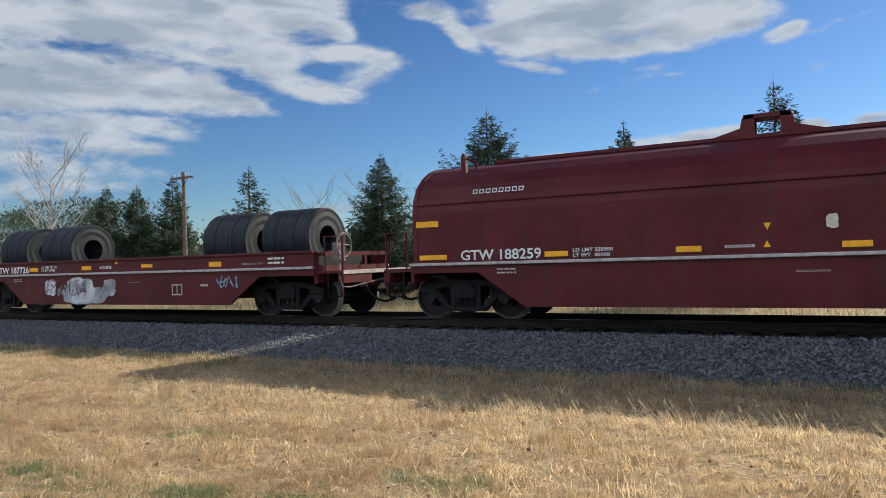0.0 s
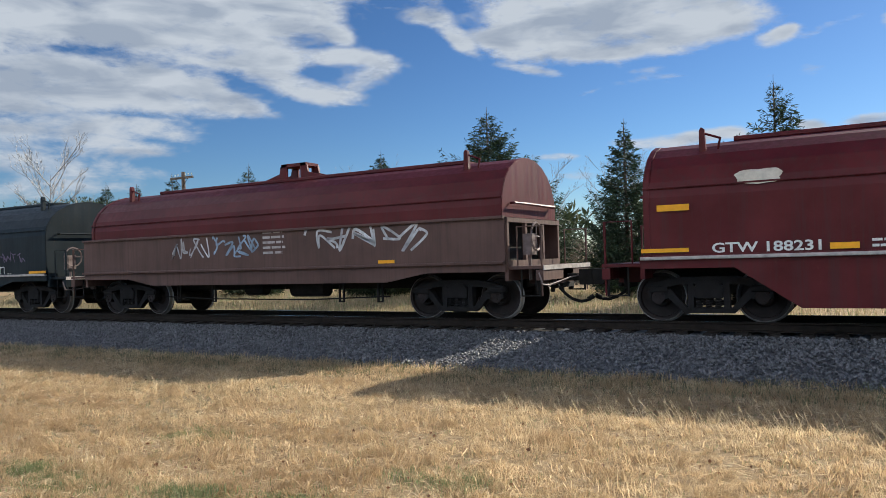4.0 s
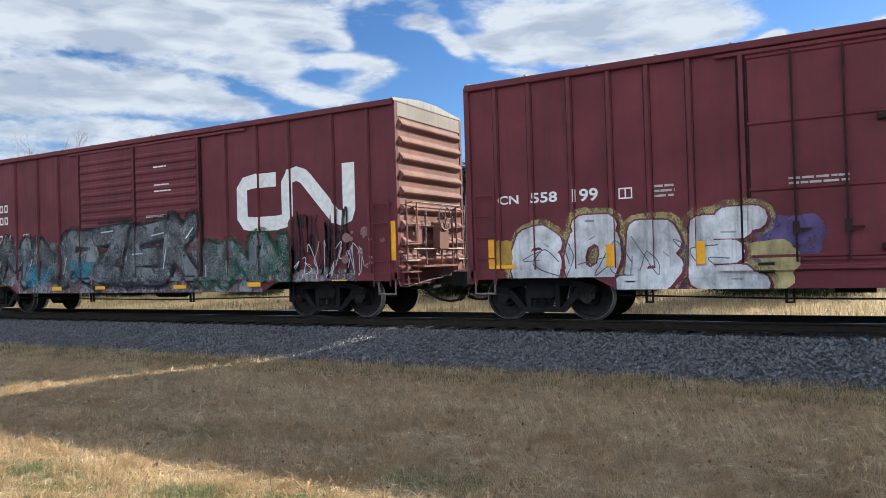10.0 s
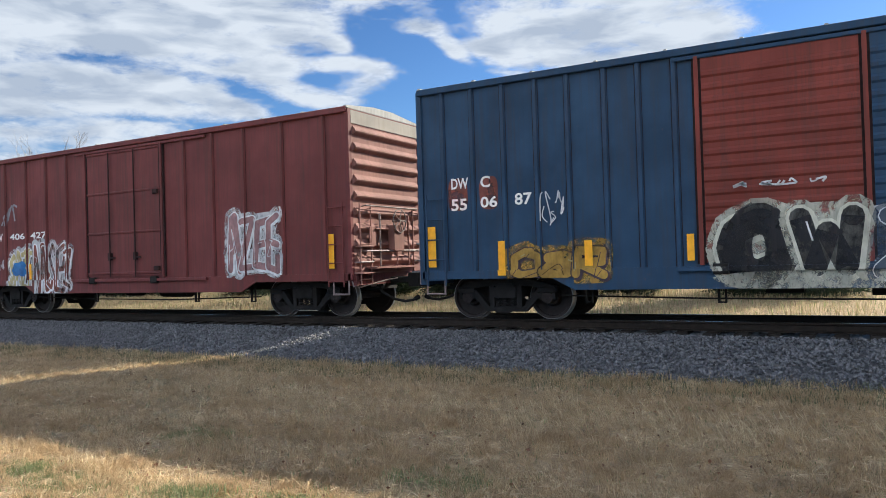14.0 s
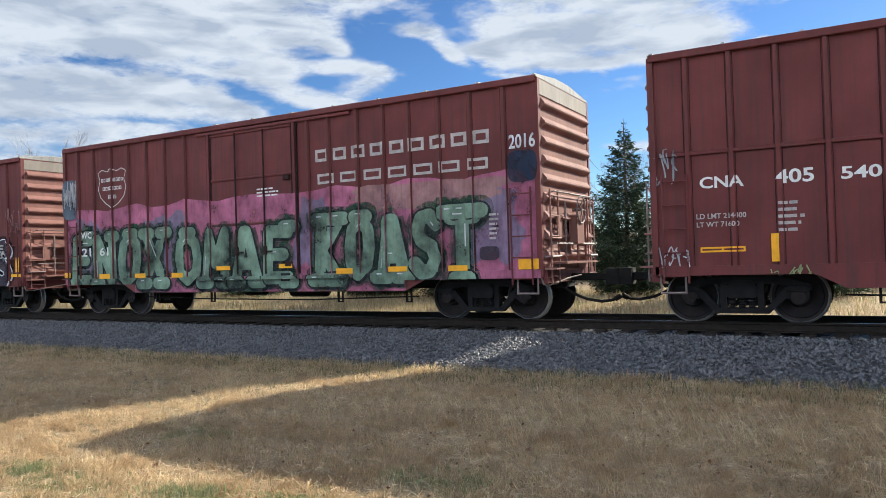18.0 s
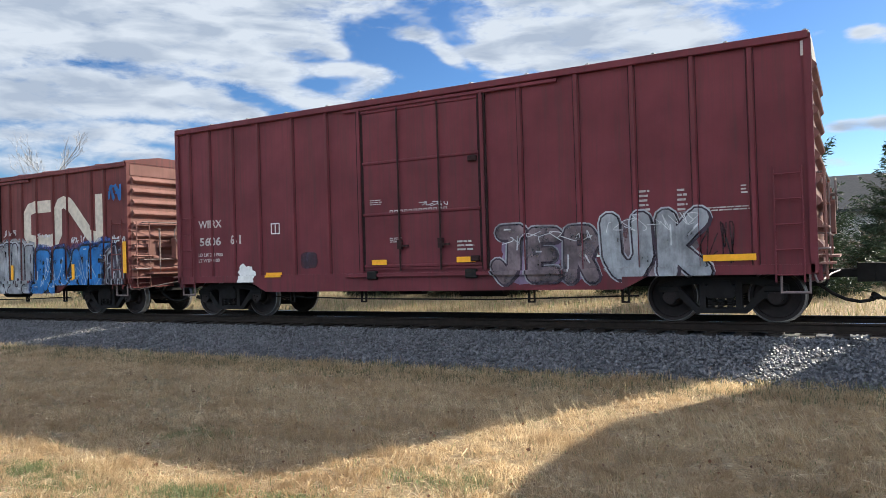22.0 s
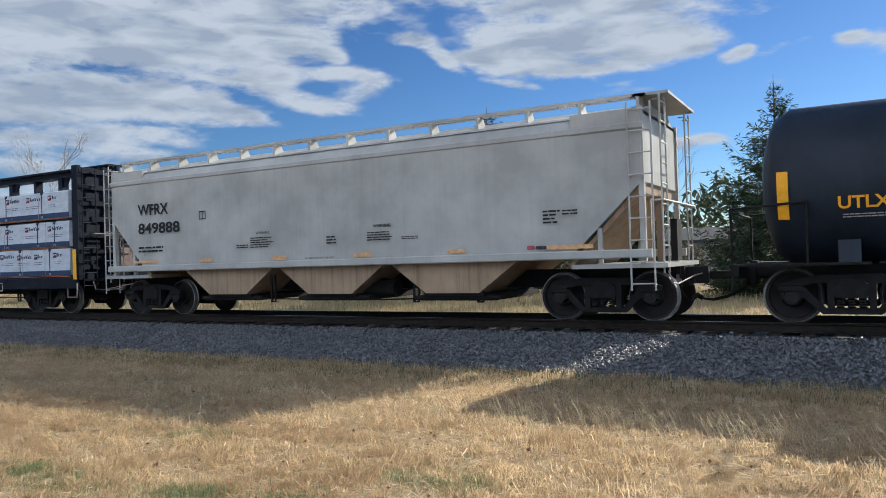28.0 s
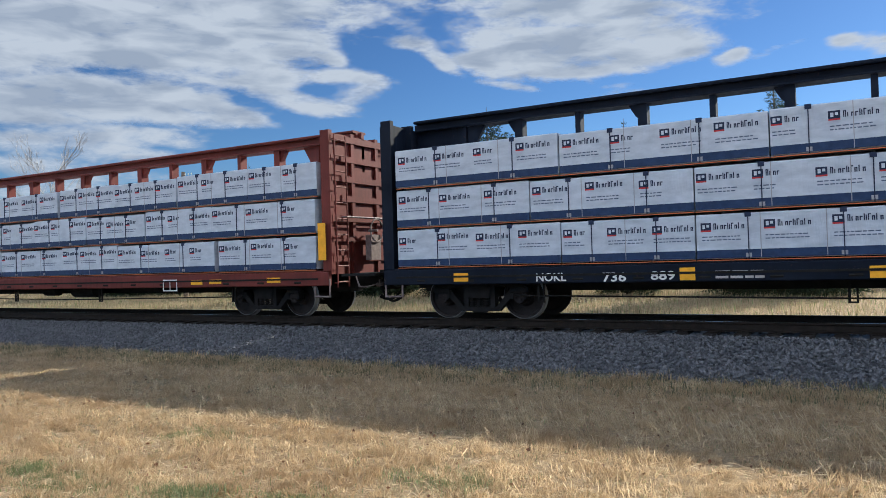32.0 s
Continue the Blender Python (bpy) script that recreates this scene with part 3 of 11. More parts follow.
    for i in range(14):
        a, b = i * 0.4488, (i + 1) * 0.4488
        wheel.cyl((L + 0.30, 0.1 + 0.28 * math.cos(a), 2.2 + 0.28 * math.sin(a)), (L + 0.30, 0.1 + 0.28 * math.cos(b), 2.2 + 0.28 * math.sin(b)), 0.016, 5)
    for i in range(5):
        a = i * 1.2566
        wheel.cyl((L + 0.30, 0.1, 2.2), (L + 0.30, 0.1 + 0.28 * math.cos(a), 2.2 + 0.28 * math.sin(a)), 0.012, 5)
    wheel.cyl((L + 0.1, 0.1, 2.2), (L + 0.32, 0.1, 2.2), 0.03, 8)
    part("brake_wheel", wheel, RUNG, car, "spoked brake wheel on the end")
    part("brake_housing", Geo().rbox(L + 0.1, L + 0.28, -0.12, 0.3, 1.5, 2.1, 0.03).cyl((L + 0.2, 0.1, 1.0), (L + 0.2, 0.1, 1.5), 0.02, 6), END_PALE, car)
    ladder(car, L - 0.36, -HALF, 0.72, 2.6, "x", 0.42, 5, mat, -0.09, "side_ladder")
    ladder(car, 0.36, -HALF, 0.72, 2.6, "x", 0.42, 5, mat, -0.09, "side_ladder")
    brake_gear(car, 0, L, floor)
    for t in trucks:
        add_truck(car, t)
    add_couplers(car, 0.1, L - 0.1)
    return car


# ---- coil cars ----
def steel_coil_material():
    m, n, l, p = nodes_of("rolled_steel")
    f = noise_node(n, l, coords(n, l, (9, 0.6, 0.6)), 3, 6, 0.7)
    g2 = noise_node(n, l, coords(n, l, (1, 1, 1)), 1.2, 5)
    a = mix(n, l, ramp(n, l, f, 0.3, 0.75), (0.006, 0.0075, 0.010), (0.034, 0.038, 0.046))
    l.new(mix(n, l, ramp(n, l, g2, 0.55, 0.8, (0, 0, 0), (0.5, 0.5, 0.5)), a, (0.045, 0.03, 0.024)), p.inputs["Base Color"])
    p.inputs["Metallic"].default_value, p.inputs["Roughness"].default_value = 0.05, 0.55
    p.inputs["Specular IOR Level"].default_value = 0.2
    bumped(n, l, p, f, 0.25, 0.01)
    return m


COIL_STEEL = steel_coil_material()


def coil(car, x0, x1, z, r, y=0.0):
    """A hollow roll of sheet steel, lying along the car, as a load that rides on it."""
    k, out = 64, Geo()
    inner, w = r * 0.42, x1 - x0
    prof = [(x0, inner), (x0, r - 0.03), (x0 + 0.03, r), (x1 - 0.03, r), (x1, r - 0.03), (x1 - 0.01, r * 0.86), (x1, r * 0.72), (x1 - 0.012, r * 0.6), (x1, inner), (x0, inner)]
    m = len(prof)
    verts = [(px, y + pr * math.cos(2 * math.pi * i / k), z + r + pr * math.sin(2 * math.pi * i / k)) for i in range(k) for px, pr in prof]
    out.add(verts, [(i * m + j, i * m + j + 1, ((i + 1) % k) * m + j + 1, ((i + 1) % k) * m + j) for i in range(k) for j in range(m - 1)])
    c = load(part("steel_coil", out, COIL_STEEL), car, "dark grey rolled steel coil resting on a coil car", "steel coil", "steel coils")
    for f in (0.3, 0.7):
        xb = x0 + w * f
        bn = Geo().lathe([(-0.018, r + 0.002), (-0.018, r + 0.006), (0.018, r + 0.006), (0.018, r + 0.002)], 0, k)
        part("coil_band", Geo().add([(xb + a, y + b, z + r + d) for b, a, d in [(q[0], q[1], q[2]) for q in bn.v]], bn.f), UNDER, c)


LOADS = []


def load(ob, car, label, category, group):
    """A thing that rides on a car: it lies loose, and is moved along with it."""
    LOADS.append((ob, car["s0"]))
    return tagged(ob, label, category, group)


def hood_profile(top, bottom, half=1.46):
    """Half-round upper cover on upright sides."""
    pts = [(-half, bottom), (-half, top - 1.05)]
    for i in range(13):
        a = math.pi - math.pi * i / 12
        pts.append((half * math.cos(a) * 1.0, top - 1.05 + 1.05 * math.sin(a)))
    return pts + [(half, bottom)]


def coil_car(name, label, s0, L, trucks, mat, hood=None, hood_mat=None, side_top=1.62, deep_z=0.30, deep=None, stripe=True, coils=(), lift=None, seam=None):
    car = thing(name, label, "coil car", "freight train")
    car["s0"] = s0
    car["hood_top"], car["side_top"] = (hood[2] if hood else 0.0), side_top
    d0, d1 = deep or (trucks[0] + 1.5, trucks[1] - 1.5)
    for s in (-1, 1):
        pts = side_points(0, L, d0 - 1.0, d1 + 1.0, side_top, 0.98, deep_z, d0, d1)
        part("side_plate", Geo().prism(pts, "y", s * 1.47 - 0.03, s * 1.47 + 0.03), mat, car)
        part("side_flange", Geo().rbox(0, L, s * 1.5 - 0.06, s * 1.5 + 0.06, side_top - 0.03, side_top + 0.03), mat, car)
        part("walkway_edge", Geo().rbox(0, L, s * 1.53 - 0.05, s * 1.53 + 0.05, 1.13, 1.19), PALE if stripe else mat, car, "pale scuffed edge strip")
    part("floor_trough", Geo().box(0.1, L - 0.1, -1.44, 1.44, 1.0, 1.12), UNDER, car)
    for x, sg in ((0, -1), (L, 1)):
        part("end_plate", Geo().box(x - 0.04, x + 0.04, -1.44, 1.44, 0.8, 1.20), mat, car)
        fr = part("end_frame", Geo().box(x - 0.05, x + 0.05, -1.44, 1.44, side_top - 0.09, side_top), mat, car, "open welded end frame")
        for y in (-1.40, -0.48, 0.48, 1.40):
            part("frame_post", Geo().box(x - 0.04, x + 0.04, y - 0.045, y + 0.045, 1.20, side_top - 0.09), mat, fr)
        # dark plate added: shade behind the open end frame put in as colour
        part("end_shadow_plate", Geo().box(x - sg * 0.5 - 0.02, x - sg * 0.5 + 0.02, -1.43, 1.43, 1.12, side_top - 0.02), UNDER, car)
        part("end_platform", Geo().box(min(x, x + sg * 0.75), max(x, x + sg * 0.75), -1.4, 1.4, 1.02, 1.08), mat, car)
        part("end_sill", Geo().box(min(x, x + sg * 0.75), max(x, x + sg * 0.75), -0.3, 0.3, 0.7, 1.0).box(min(x + sg * 0.6, x + sg * 0.75), max(x + sg * 0.6, x + sg * 0.75), -1.4, 1.4, 0.8, 1.0), mat, car)
        for y in (-1.35, 1.35):
            part("handrail", Geo().pipe([(x + sg * 0.7, y, 0.5), (x + sg * 0.7, y, 1.85), (x + sg * 0.2, y, 1.85), (x + sg * 0.2, y, 1.08)], 0.018, 5), mat, car)
            part("sill_step", Geo().pipe([(x + sg * 0.65, y, 1.0), (x + sg * 0.65, y, 0.5), (x + sg * 0.28, y, 0.5), (x + sg * 0.28, y, 1.0)], 0.018, 5), UNDER, car)
        bw = Geo()
        for i in range(12):
            a, b = i * 0.5236, (i + 1) * 0.5236
            bw.cyl((x + sg * 0.45, -0.95 + 0.28 * math.cos(a), 1.66 + 0.28 * math.sin(a)), (x + sg * 0.45, -0.95 + 0.28 * math.cos(b), 1.66 + 0.28 * math.sin(b)), 0.022, 5)
        bw.cyl((x + sg * 0.3, -0.95, 0.8), (x + sg * 0.3, -0.95, 1.66), 0.035, 6).box(x + sg * 0.3 - 0.09, x + sg * 0.3 + 0.09, -1.08, -0.82, 1.30, 1.72)
        for i in range(4):
            a = i * 1.5708
            bw.cyl((x + sg * 0.45, -0.95, 1.66), (x + sg * 0.45, -0.95 + 0.28 * math.cos(a), 1.66 + 0.28 * math.sin(a)), 0.013, 5)
        if sg > 0:
            part("brake_wheel", bw, RUNG, car, "greasy spoked brake wheel on a stand")
            # pale strip stands in for sunlight along the platform's edge
            part("platform_edge", Geo().box(x + sg * 0.75, x + sg * 0.77, -1.4, 1.4, 1.0, 1.09), PALE, car, "platform edge, pale where sunlight is put into its colour")
            for y in (-1.1, -0.25, 0.3, 0.9):
                part("bracket", Geo().box(x + sg * 0.5 - 0.03, x + sg * 0.5 + 0.03, y - 0.04, y + 0.04, 0.52, 1.02), UNDER, car)
    if hood:
        x0, x1, top = hood
        hm = hood_mat or mat
        hd = part("hood", Geo().prism(hood_profile(top, side_top + 0.02), "x", x0, x1), hm, car, "rounded steel weather hood", smooth=False)
        for x in (x0 + 0.06, x1 - 0.06):
            pr = hood_profile(top + 0.012, side_top + 0.03, 1.475)
            part("hood_rim", Geo().prism(pr, "x", x - 0.05, x + 0.05), hm, hd)
        part("hood_ridge", Geo().rbox(x0 + 1.4, x1 - 1.4, -0.28, 0.28, top - 0.02, top + 0.07, 0.02), hm, hd)
        zs_ = seam or (top - 0.62)
        part("hood_seam", Geo().rbox(x0, x1, -1.475, -1.425, zs_ - 0.28, zs_ - 0.25, 0.005), hm, hd)
        c = lift if lift is not None else (x0 + x1) / 2
        lb = Geo()
        for s in (-1, 1):
            lb.prism([(c - 1.0, top + 0.05), (c - 0.46, top + 0.20), (c - 0.42, top + 0.38), (c - 0.34, top + 0.44), (c - 0.22, top + 0.44), (c - 0.22, top + 0.05)], "y", s * 0.22 - 0.03, s * 0.22 + 0.03)
            lb.prism([(c + 1.0, top + 0.05), (c + 0.46, top + 0.20), (c + 0.42, top + 0.38), (c + 0.34, top + 0.44), (c + 0.22, top + 0.44), (c + 0.22, top + 0.05)][::-1], "y", s * 0.22 - 0.03, s * 0.22 + 0.03)
        lb.box(c - 0.40, c + 0.40, -0.25, 0.25, top + 0.36, top + 0.44)
        part("lifting_bail", lb, hm, hd, "welded lifting bracket")
        for x in (x0 + 0.95, x1 - 1.05):
            part("guide_horn", Geo().prism([(x - 0.06, top - 0.28), (x + 0.06, top - 0.28), (x + 0.04, top + 0.16), (x - 0.01, top + 0.20), (x - 0.05, top + 0.14)], "y", -0.9, -0.8).pipe([(x, -0.85, top + 0.1), (x + 0.3, -0.85, top - 0.02), (x + 0.24, -0.85, top - 0.3)], 0.02, 5), hm, hd)
        for x, sg in ((x1, 1), (x0, -1)):
            part("hood_stop", Geo().pipe([(x + sg * 0.02, -1.1, top - 1.0), (x + sg * 0.12, -1.1, top - 1.0), (x + sg * 0.12, 1.1, top - 1.0), (x + sg * 0.02, 1.1, top - 1.0)], 0.025, 5), hm, hd)
    for a, b, r in coils:
        coil(car, a, b, 1.10, r)
    brake_gear(car, 0, L, 1.0)
    for t in trucks:
        add_truck(car, t)
    add_couplers(car, -0.62, L + 0.62)
    return car


# ---- flat car with bulkheads and a wrapped load ----
def wrap_material(name, col, col2):
    m, n, l, p = nodes_of(name)
    f = noise_node(n, l, coords(n, l, (1.2, 1, 3)), 2.2, 6, 0.65)
    g2 = noise_node(n, l, coords(n, l, (6, 6, 1)), 5, 5, 0.6)
    l.new(mix(n, l, ramp(n, l, f, 0.35, 0.7), col, col2), p.inputs["Base Color"])
    p.inputs["Roughness"].default_value = 0.5
    bumped(n, l, p, g2, 0.35, 0.04)
    return m


WRAP_GREY = wrap_material("grey_wrap", (0.22, 0.195, 0.19), (0.31, 0.28, 0.272))
WRAP_TAN = wrap_material("tan_wrap", (0.24, 0.15, 0.10), (0.31, 0.24, 0.20))
WRAP_PALE = wrap_material("pale_wrap", (0.27, 0.258, 0.268), (0.37, 0.355, 0.365))
WRAP_WHITE = wrap_material("white_wrap", (0.42, 0.45, 0.51), (0.58, 0.61, 0.67))
STRAP = plain("white_strap", (0.75, 0.75, 0.75), 0.5, 0, 0.1, 9, 0)
BAND_GREY = plain("printed_grey_band", (0.22, 0.20, 0.20), 0.6, 0, 0.2, 9, 0)
WRAP_BLUE = plain("printed_blue_band", (0.022, 0.042, 0.10), 0.5, 0, 0.2, 9, 0)
ORANGE = plain("orange_strap", (0.55, 0.16, 0.06), 0.55, 0, 0.2, 9, 0)
PRINT = plain("dark_print", (0.018, 0.027, 0.062), 0.6, 0, 0.2, 9, 0)
FINE_PRINT = plain("fine_print", (0.11, 0.13, 0.19), 0.6, 0, 0.2, 9, 0)
LOGO_RED = plain("printed_red", (0.45, 0.04, 0.04), 0.6, 0, 0.2, 9, 0)


def bulkhead_flat(s0, L, trucks):
    car = thing("bulkhead_flatcar", "brown bulkhead flatcar carrying grey-wrapped lumber packs under white straps", "flatcar", "freight train")
    car["s0"] = s0
    for s in (-1, 1):
        part("side_sill", Geo().prism(side_points(0, L, trucks[0] + 1.4, trucks[1] - 1.4, 1.14, 0.80, 0.70, trucks[0] + 2.6, trucks[1] - 2.6), "y", s * 1.46 - 0.03, s * 1.46 + 0.03), FLAT_BROWN, car)
    part("deck", Geo().box(0, L, -1.44, 1.44, 1.02, 1.12), FLAT_BROWN, car)
    part("fish_belly_sill", Geo().prism(side_points(1.0, L - 1.0, trucks[0] + 1.5, trucks[1] - 1.5, 1.0, 0.75, 0.42, trucks[0] + 2.8, trucks[1] - 2.8), "y", -0.75, 0.75), UNDER, car)
    for x, sg, mt, out in ((0, -1, ORANGE_RED, 0.42), (L, 1, FLAT_BROWN, 0.75)):
        b = part("bulkhead", Geo().prism([(x - sg * 0.05, 1.1), (x + sg * out, 1.1), (x + sg * 0.12, 4.06), (x - sg * 0.05, 4.06)], "y", -1.47, -1.41), FLAT_BROWN, car, "braced steel end bulkhead")
        part("side_plate", Geo().prism([(x - sg * 0.05, 1.1), (x + sg * out, 1.1), (x + sg * 0.12, 4.06), (x - sg * 0.05, 4.06)], "y", 1.41, 1.47), FLAT_BROWN, b)
        part("bulkhead_sheet", Geo().box(min(x - sg * 0.05, x), max(x - sg * 0.05, x), -1.41, 1.41, 1.12, 4.06), mt, b)
        part("top_rail", Geo().box(min(x - sg * 0.07, x + sg * 0.16), max(x - sg * 0.07, x + sg * 0.16), -1.48, 1.48, 4.03, 4.13), mt, b)
        for y in (-0.75, 0.0, 0.75):
            part("brace", Geo().prism([(x, 1.12), (x + sg * 0.62, 1.12), (x + sg * 0.10, 4.02), (x, 4.02)], "y", y - 0.04, y + 0.04), FLAT_BROWN, b)
        for z in (2.6, 3.4):
            part("cross_brace", Geo().box(min(x, x + sg * 0.3), max(x, x + sg * 0.3), -1.4, 1.4, z - 0.03, z + 0.03), FLAT_BROWN, b)
        if sg > 0:
            lad = Geo()
            for s in (0.0, 0.42):
                lad.cyl((x + sg * 0.74, -1.36 + s, 1.1), (x + sg * 0.14, -1.36 + s, 4.06), 0.02, 5)
            la = part("ladder", lad, RUNG, b)
            for i in range(8):
                f = (i + 0.5) / 8
                part("rung", Geo().cyl((x + sg * (0.74 - 0.6 * f), -1.36, 1.1 + 2.96 * f), (x + sg * (0.74 - 0.6 * f), -0.94, 1.1 + 2.96 * f), 0.016, 5), RUNG, la)
        lad = Geo()
        for s in (0.0, 0.42):
            lad.cyl((x + sg * 0.74, 0.94 + s, 1.1), (x + sg * 0.14, 0.94 + s, 4.06), 0.02, 5)
        la = part("ladder", lad, RUNG, b)
        for i in range(8):
            f = (i + 0.5) / 8
            part("rung", Geo().cyl((x + sg * (0.74 - 0.6 * f), 0.94, 1.1 + 2.96 * f), (x + sg * (0.74 - 0.6 * f), 1.36, 1.1 + 2.96 * f), 0.016, 5), RUNG, la)
        part("end_sill", Geo().box(min(x, x + sg * (out + 0.05)), max(x, x + sg * (out + 0.05)), -1.4, 1.4, 0.75, 1.08), FLAT_BROWN, car)
    rng = random.Random(4)
    straps = [(v, 1) for v in (1.11, 2.05, 3.03, 3.91, 4.98, 5.98, 6.99, 8.01, 9.08, 10.09, 11.09, 12.16, 13.23, 14.25, 15.28, 16.30, 17.32, 18.35)] + [(v, 0) for v in (2.58, 3.60, 5.44, 6.33, 8.29, 9.50, 11.50, 12.43, 14.75, 15.80, 17.80)]
    x, i = 0.12, 0
    pack = 2.36
    while x < L - 0.4:
        w = min(pack, L - 0.1 - x)
        top = 3.08 + rng.uniform(-0.015, 0.015)
        c = load(part("lumber_pack", Geo().rbox(x + 0.004, x + w - 0.004, -1.40, 1.40, 1.2, top, 0.06), WRAP_PALE if i < 3 else WRAP_GREY), car, "tall lumber pack in dull grey printed plastic wrap", "lumber pack", "lumber packs")
        for zf in (1.86, 2.52):
            for k in range(3):
                part("printed_band", Geo().box(x + 0.12 + k * w / 3, x + w / 3 - 0.05 + k * w / 3, -1.404, -1.398, zf - 0.035, zf + 0.035), BAND_GREY, c)
        if i == 4:
            part("torn_wrap", Geo().box(x + 0.22, x + 0.42, -1.409, -1.399, 1.22, top - 0.03), WRAP_TAN, c, "brown torn strip of wrap")
        part("wrap_skirt", Geo().box(x + 0.01, x + w - 0.01, -1.415, -1.395, 1.18, 1.26), WRAP_PALE, c)
        # long straps reach the deck's edge; short ones end in a tied loop on the wrap
        for xs_, k in straps:
            if x < xs_ <= x + w:
                g = Geo().box(xs_ - 0.013, xs_ + 0.013, -1.425, -1.405, 1.2, top + 0.01).box(xs_ - 0.015, xs_ + 0.015, -1.42, 1.42, top, top + 0.012)
                if k:
                    g.prism([(xs_ - 0.013, 1.2), (xs_ + 0.013, 1.2), (xs_ + 0.04, 0.90), (xs_ + 0.014, 0.90)], "y", -1.475, -1.41)
                else:
                    g.prism([(xs_ - 0.02, 1.42), (xs_ + 0.02, 1.42), (xs_ + 0.06, 1.21), (xs_ - 0.06, 1.21)], "y", -1.432, -1.408)
                part("strap", g, STRAP, c, "white strap")
                part("strap_tail", Geo().prism([(xs_ - 0.01, 1.62), (xs_ + 0.012, 1.60), (xs_ - 0.05, 1.47), (xs_ - 0.14, 1.45), (xs_ - 0.13, 1.43), (xs_ - 0.04, 1.45)], "y", -1.432, -1.424), STRAP, c)
        if i == 3:
            part("loose_film", Geo().prism([(8.62, 1.22), (8.98, 1.22), (8.90, 2.6), (8.95, top + 0.07), (8.74, top + 0.10), (8.70, 2.4)], "y", -1.419, -1.406), WRAP_PALE, c, "pale loose edge of plastic film")
        for xb in (x + 0.3, x + w - 0.4):
            part("bunk", Geo().box(xb, xb + 0.1, -1.4, 1.4, 1.12, 1.2), TIE_WOOD, c)
        x, i = x + w, i + 1
    brake_gear(car, 0, L, 1.0)
    for t in trucks:
        add_truck(car, t)
    add_couplers(car, -0.7, L + 0.7)
    return car


# ---- tank cars ----
def tank_shell(x0, x1, r, cz, rings=36, head=0.5):
    """A tank with dished heads, turned about its long axis."""
    prof = [(x0 + head - head * math.sqrt(max(0.0, 1 - (i / 8) ** 2.2)), r * i / 8) for i in range(9)]
    full = prof + [(x1 - (px - x0), pr) for px, pr in prof[::-1]]
    k = len(full)
    out = Geo()
    verts = [(px, pr * math.cos(2 * math.pi * j / rings), cz + pr * math.sin(2 * math.pi * j / rings)) for j in range(rings) for px, pr in full]
    out.add(verts, [(j * k + i, j * k + i + 1, ((j + 1) % rings) * k + i + 1, ((j + 1) % rings) * k + i) for j in range(rings) for i in range(k - 1)])
    return out


def tank_coat(x0, x1, r, cz, zcut, head=0.5, n=24):
    """A coat of paint on the tank and its heads below one level."""
    prof = [(x0 + head - head * math.sqrt(max(0.0, 1 - (i / 12) ** 2.2)), r * i / 12) for i in range(3, 13)]
    full = prof + [(x1 - (px - x0), pr) for px, pr in prof[::-1]]
    out, verts = Geo(), []
    for px, pr in full:
        half = math.acos(min(1.0, (cz - zcut) / pr))
        sg = -1 if px < (x0 + x1) / 2 else 1
        verts += [(px + sg * 0.005, (pr + 0.005) * math.sin(half * (2 * j / n - 1)), cz - (pr + 0.005) * math.cos(half * (2 * j / n - 1))) for j in range(n + 1)]
    out.add(verts, [(i * (n + 1) + j, i * (n + 1) + j + 1, (i + 1) * (n + 1) + j + 1, (i + 1) * (n + 1) + j) for i in range(len(full) - 1) for j in range(n)])
    return out


def tank_sleeve(x0, x1, r, cz, a0, a1, n=30):
    """A curved sheet on the tank between two angles (degrees, 0 along +y, 90 up)."""
    out = Geo()
    angs = [radians(a0 + (a1 - a0) * i / n) for i in range(n + 1)]
    verts = []
    for x in (x0, x1):
        verts += [(x, r * math.cos(a), cz + r * math.sin(a)) for a in angs]
    out.add(verts, [(i, i + 1, n + 2 + i, n + 1 + i) for i in range(n)])
    return out


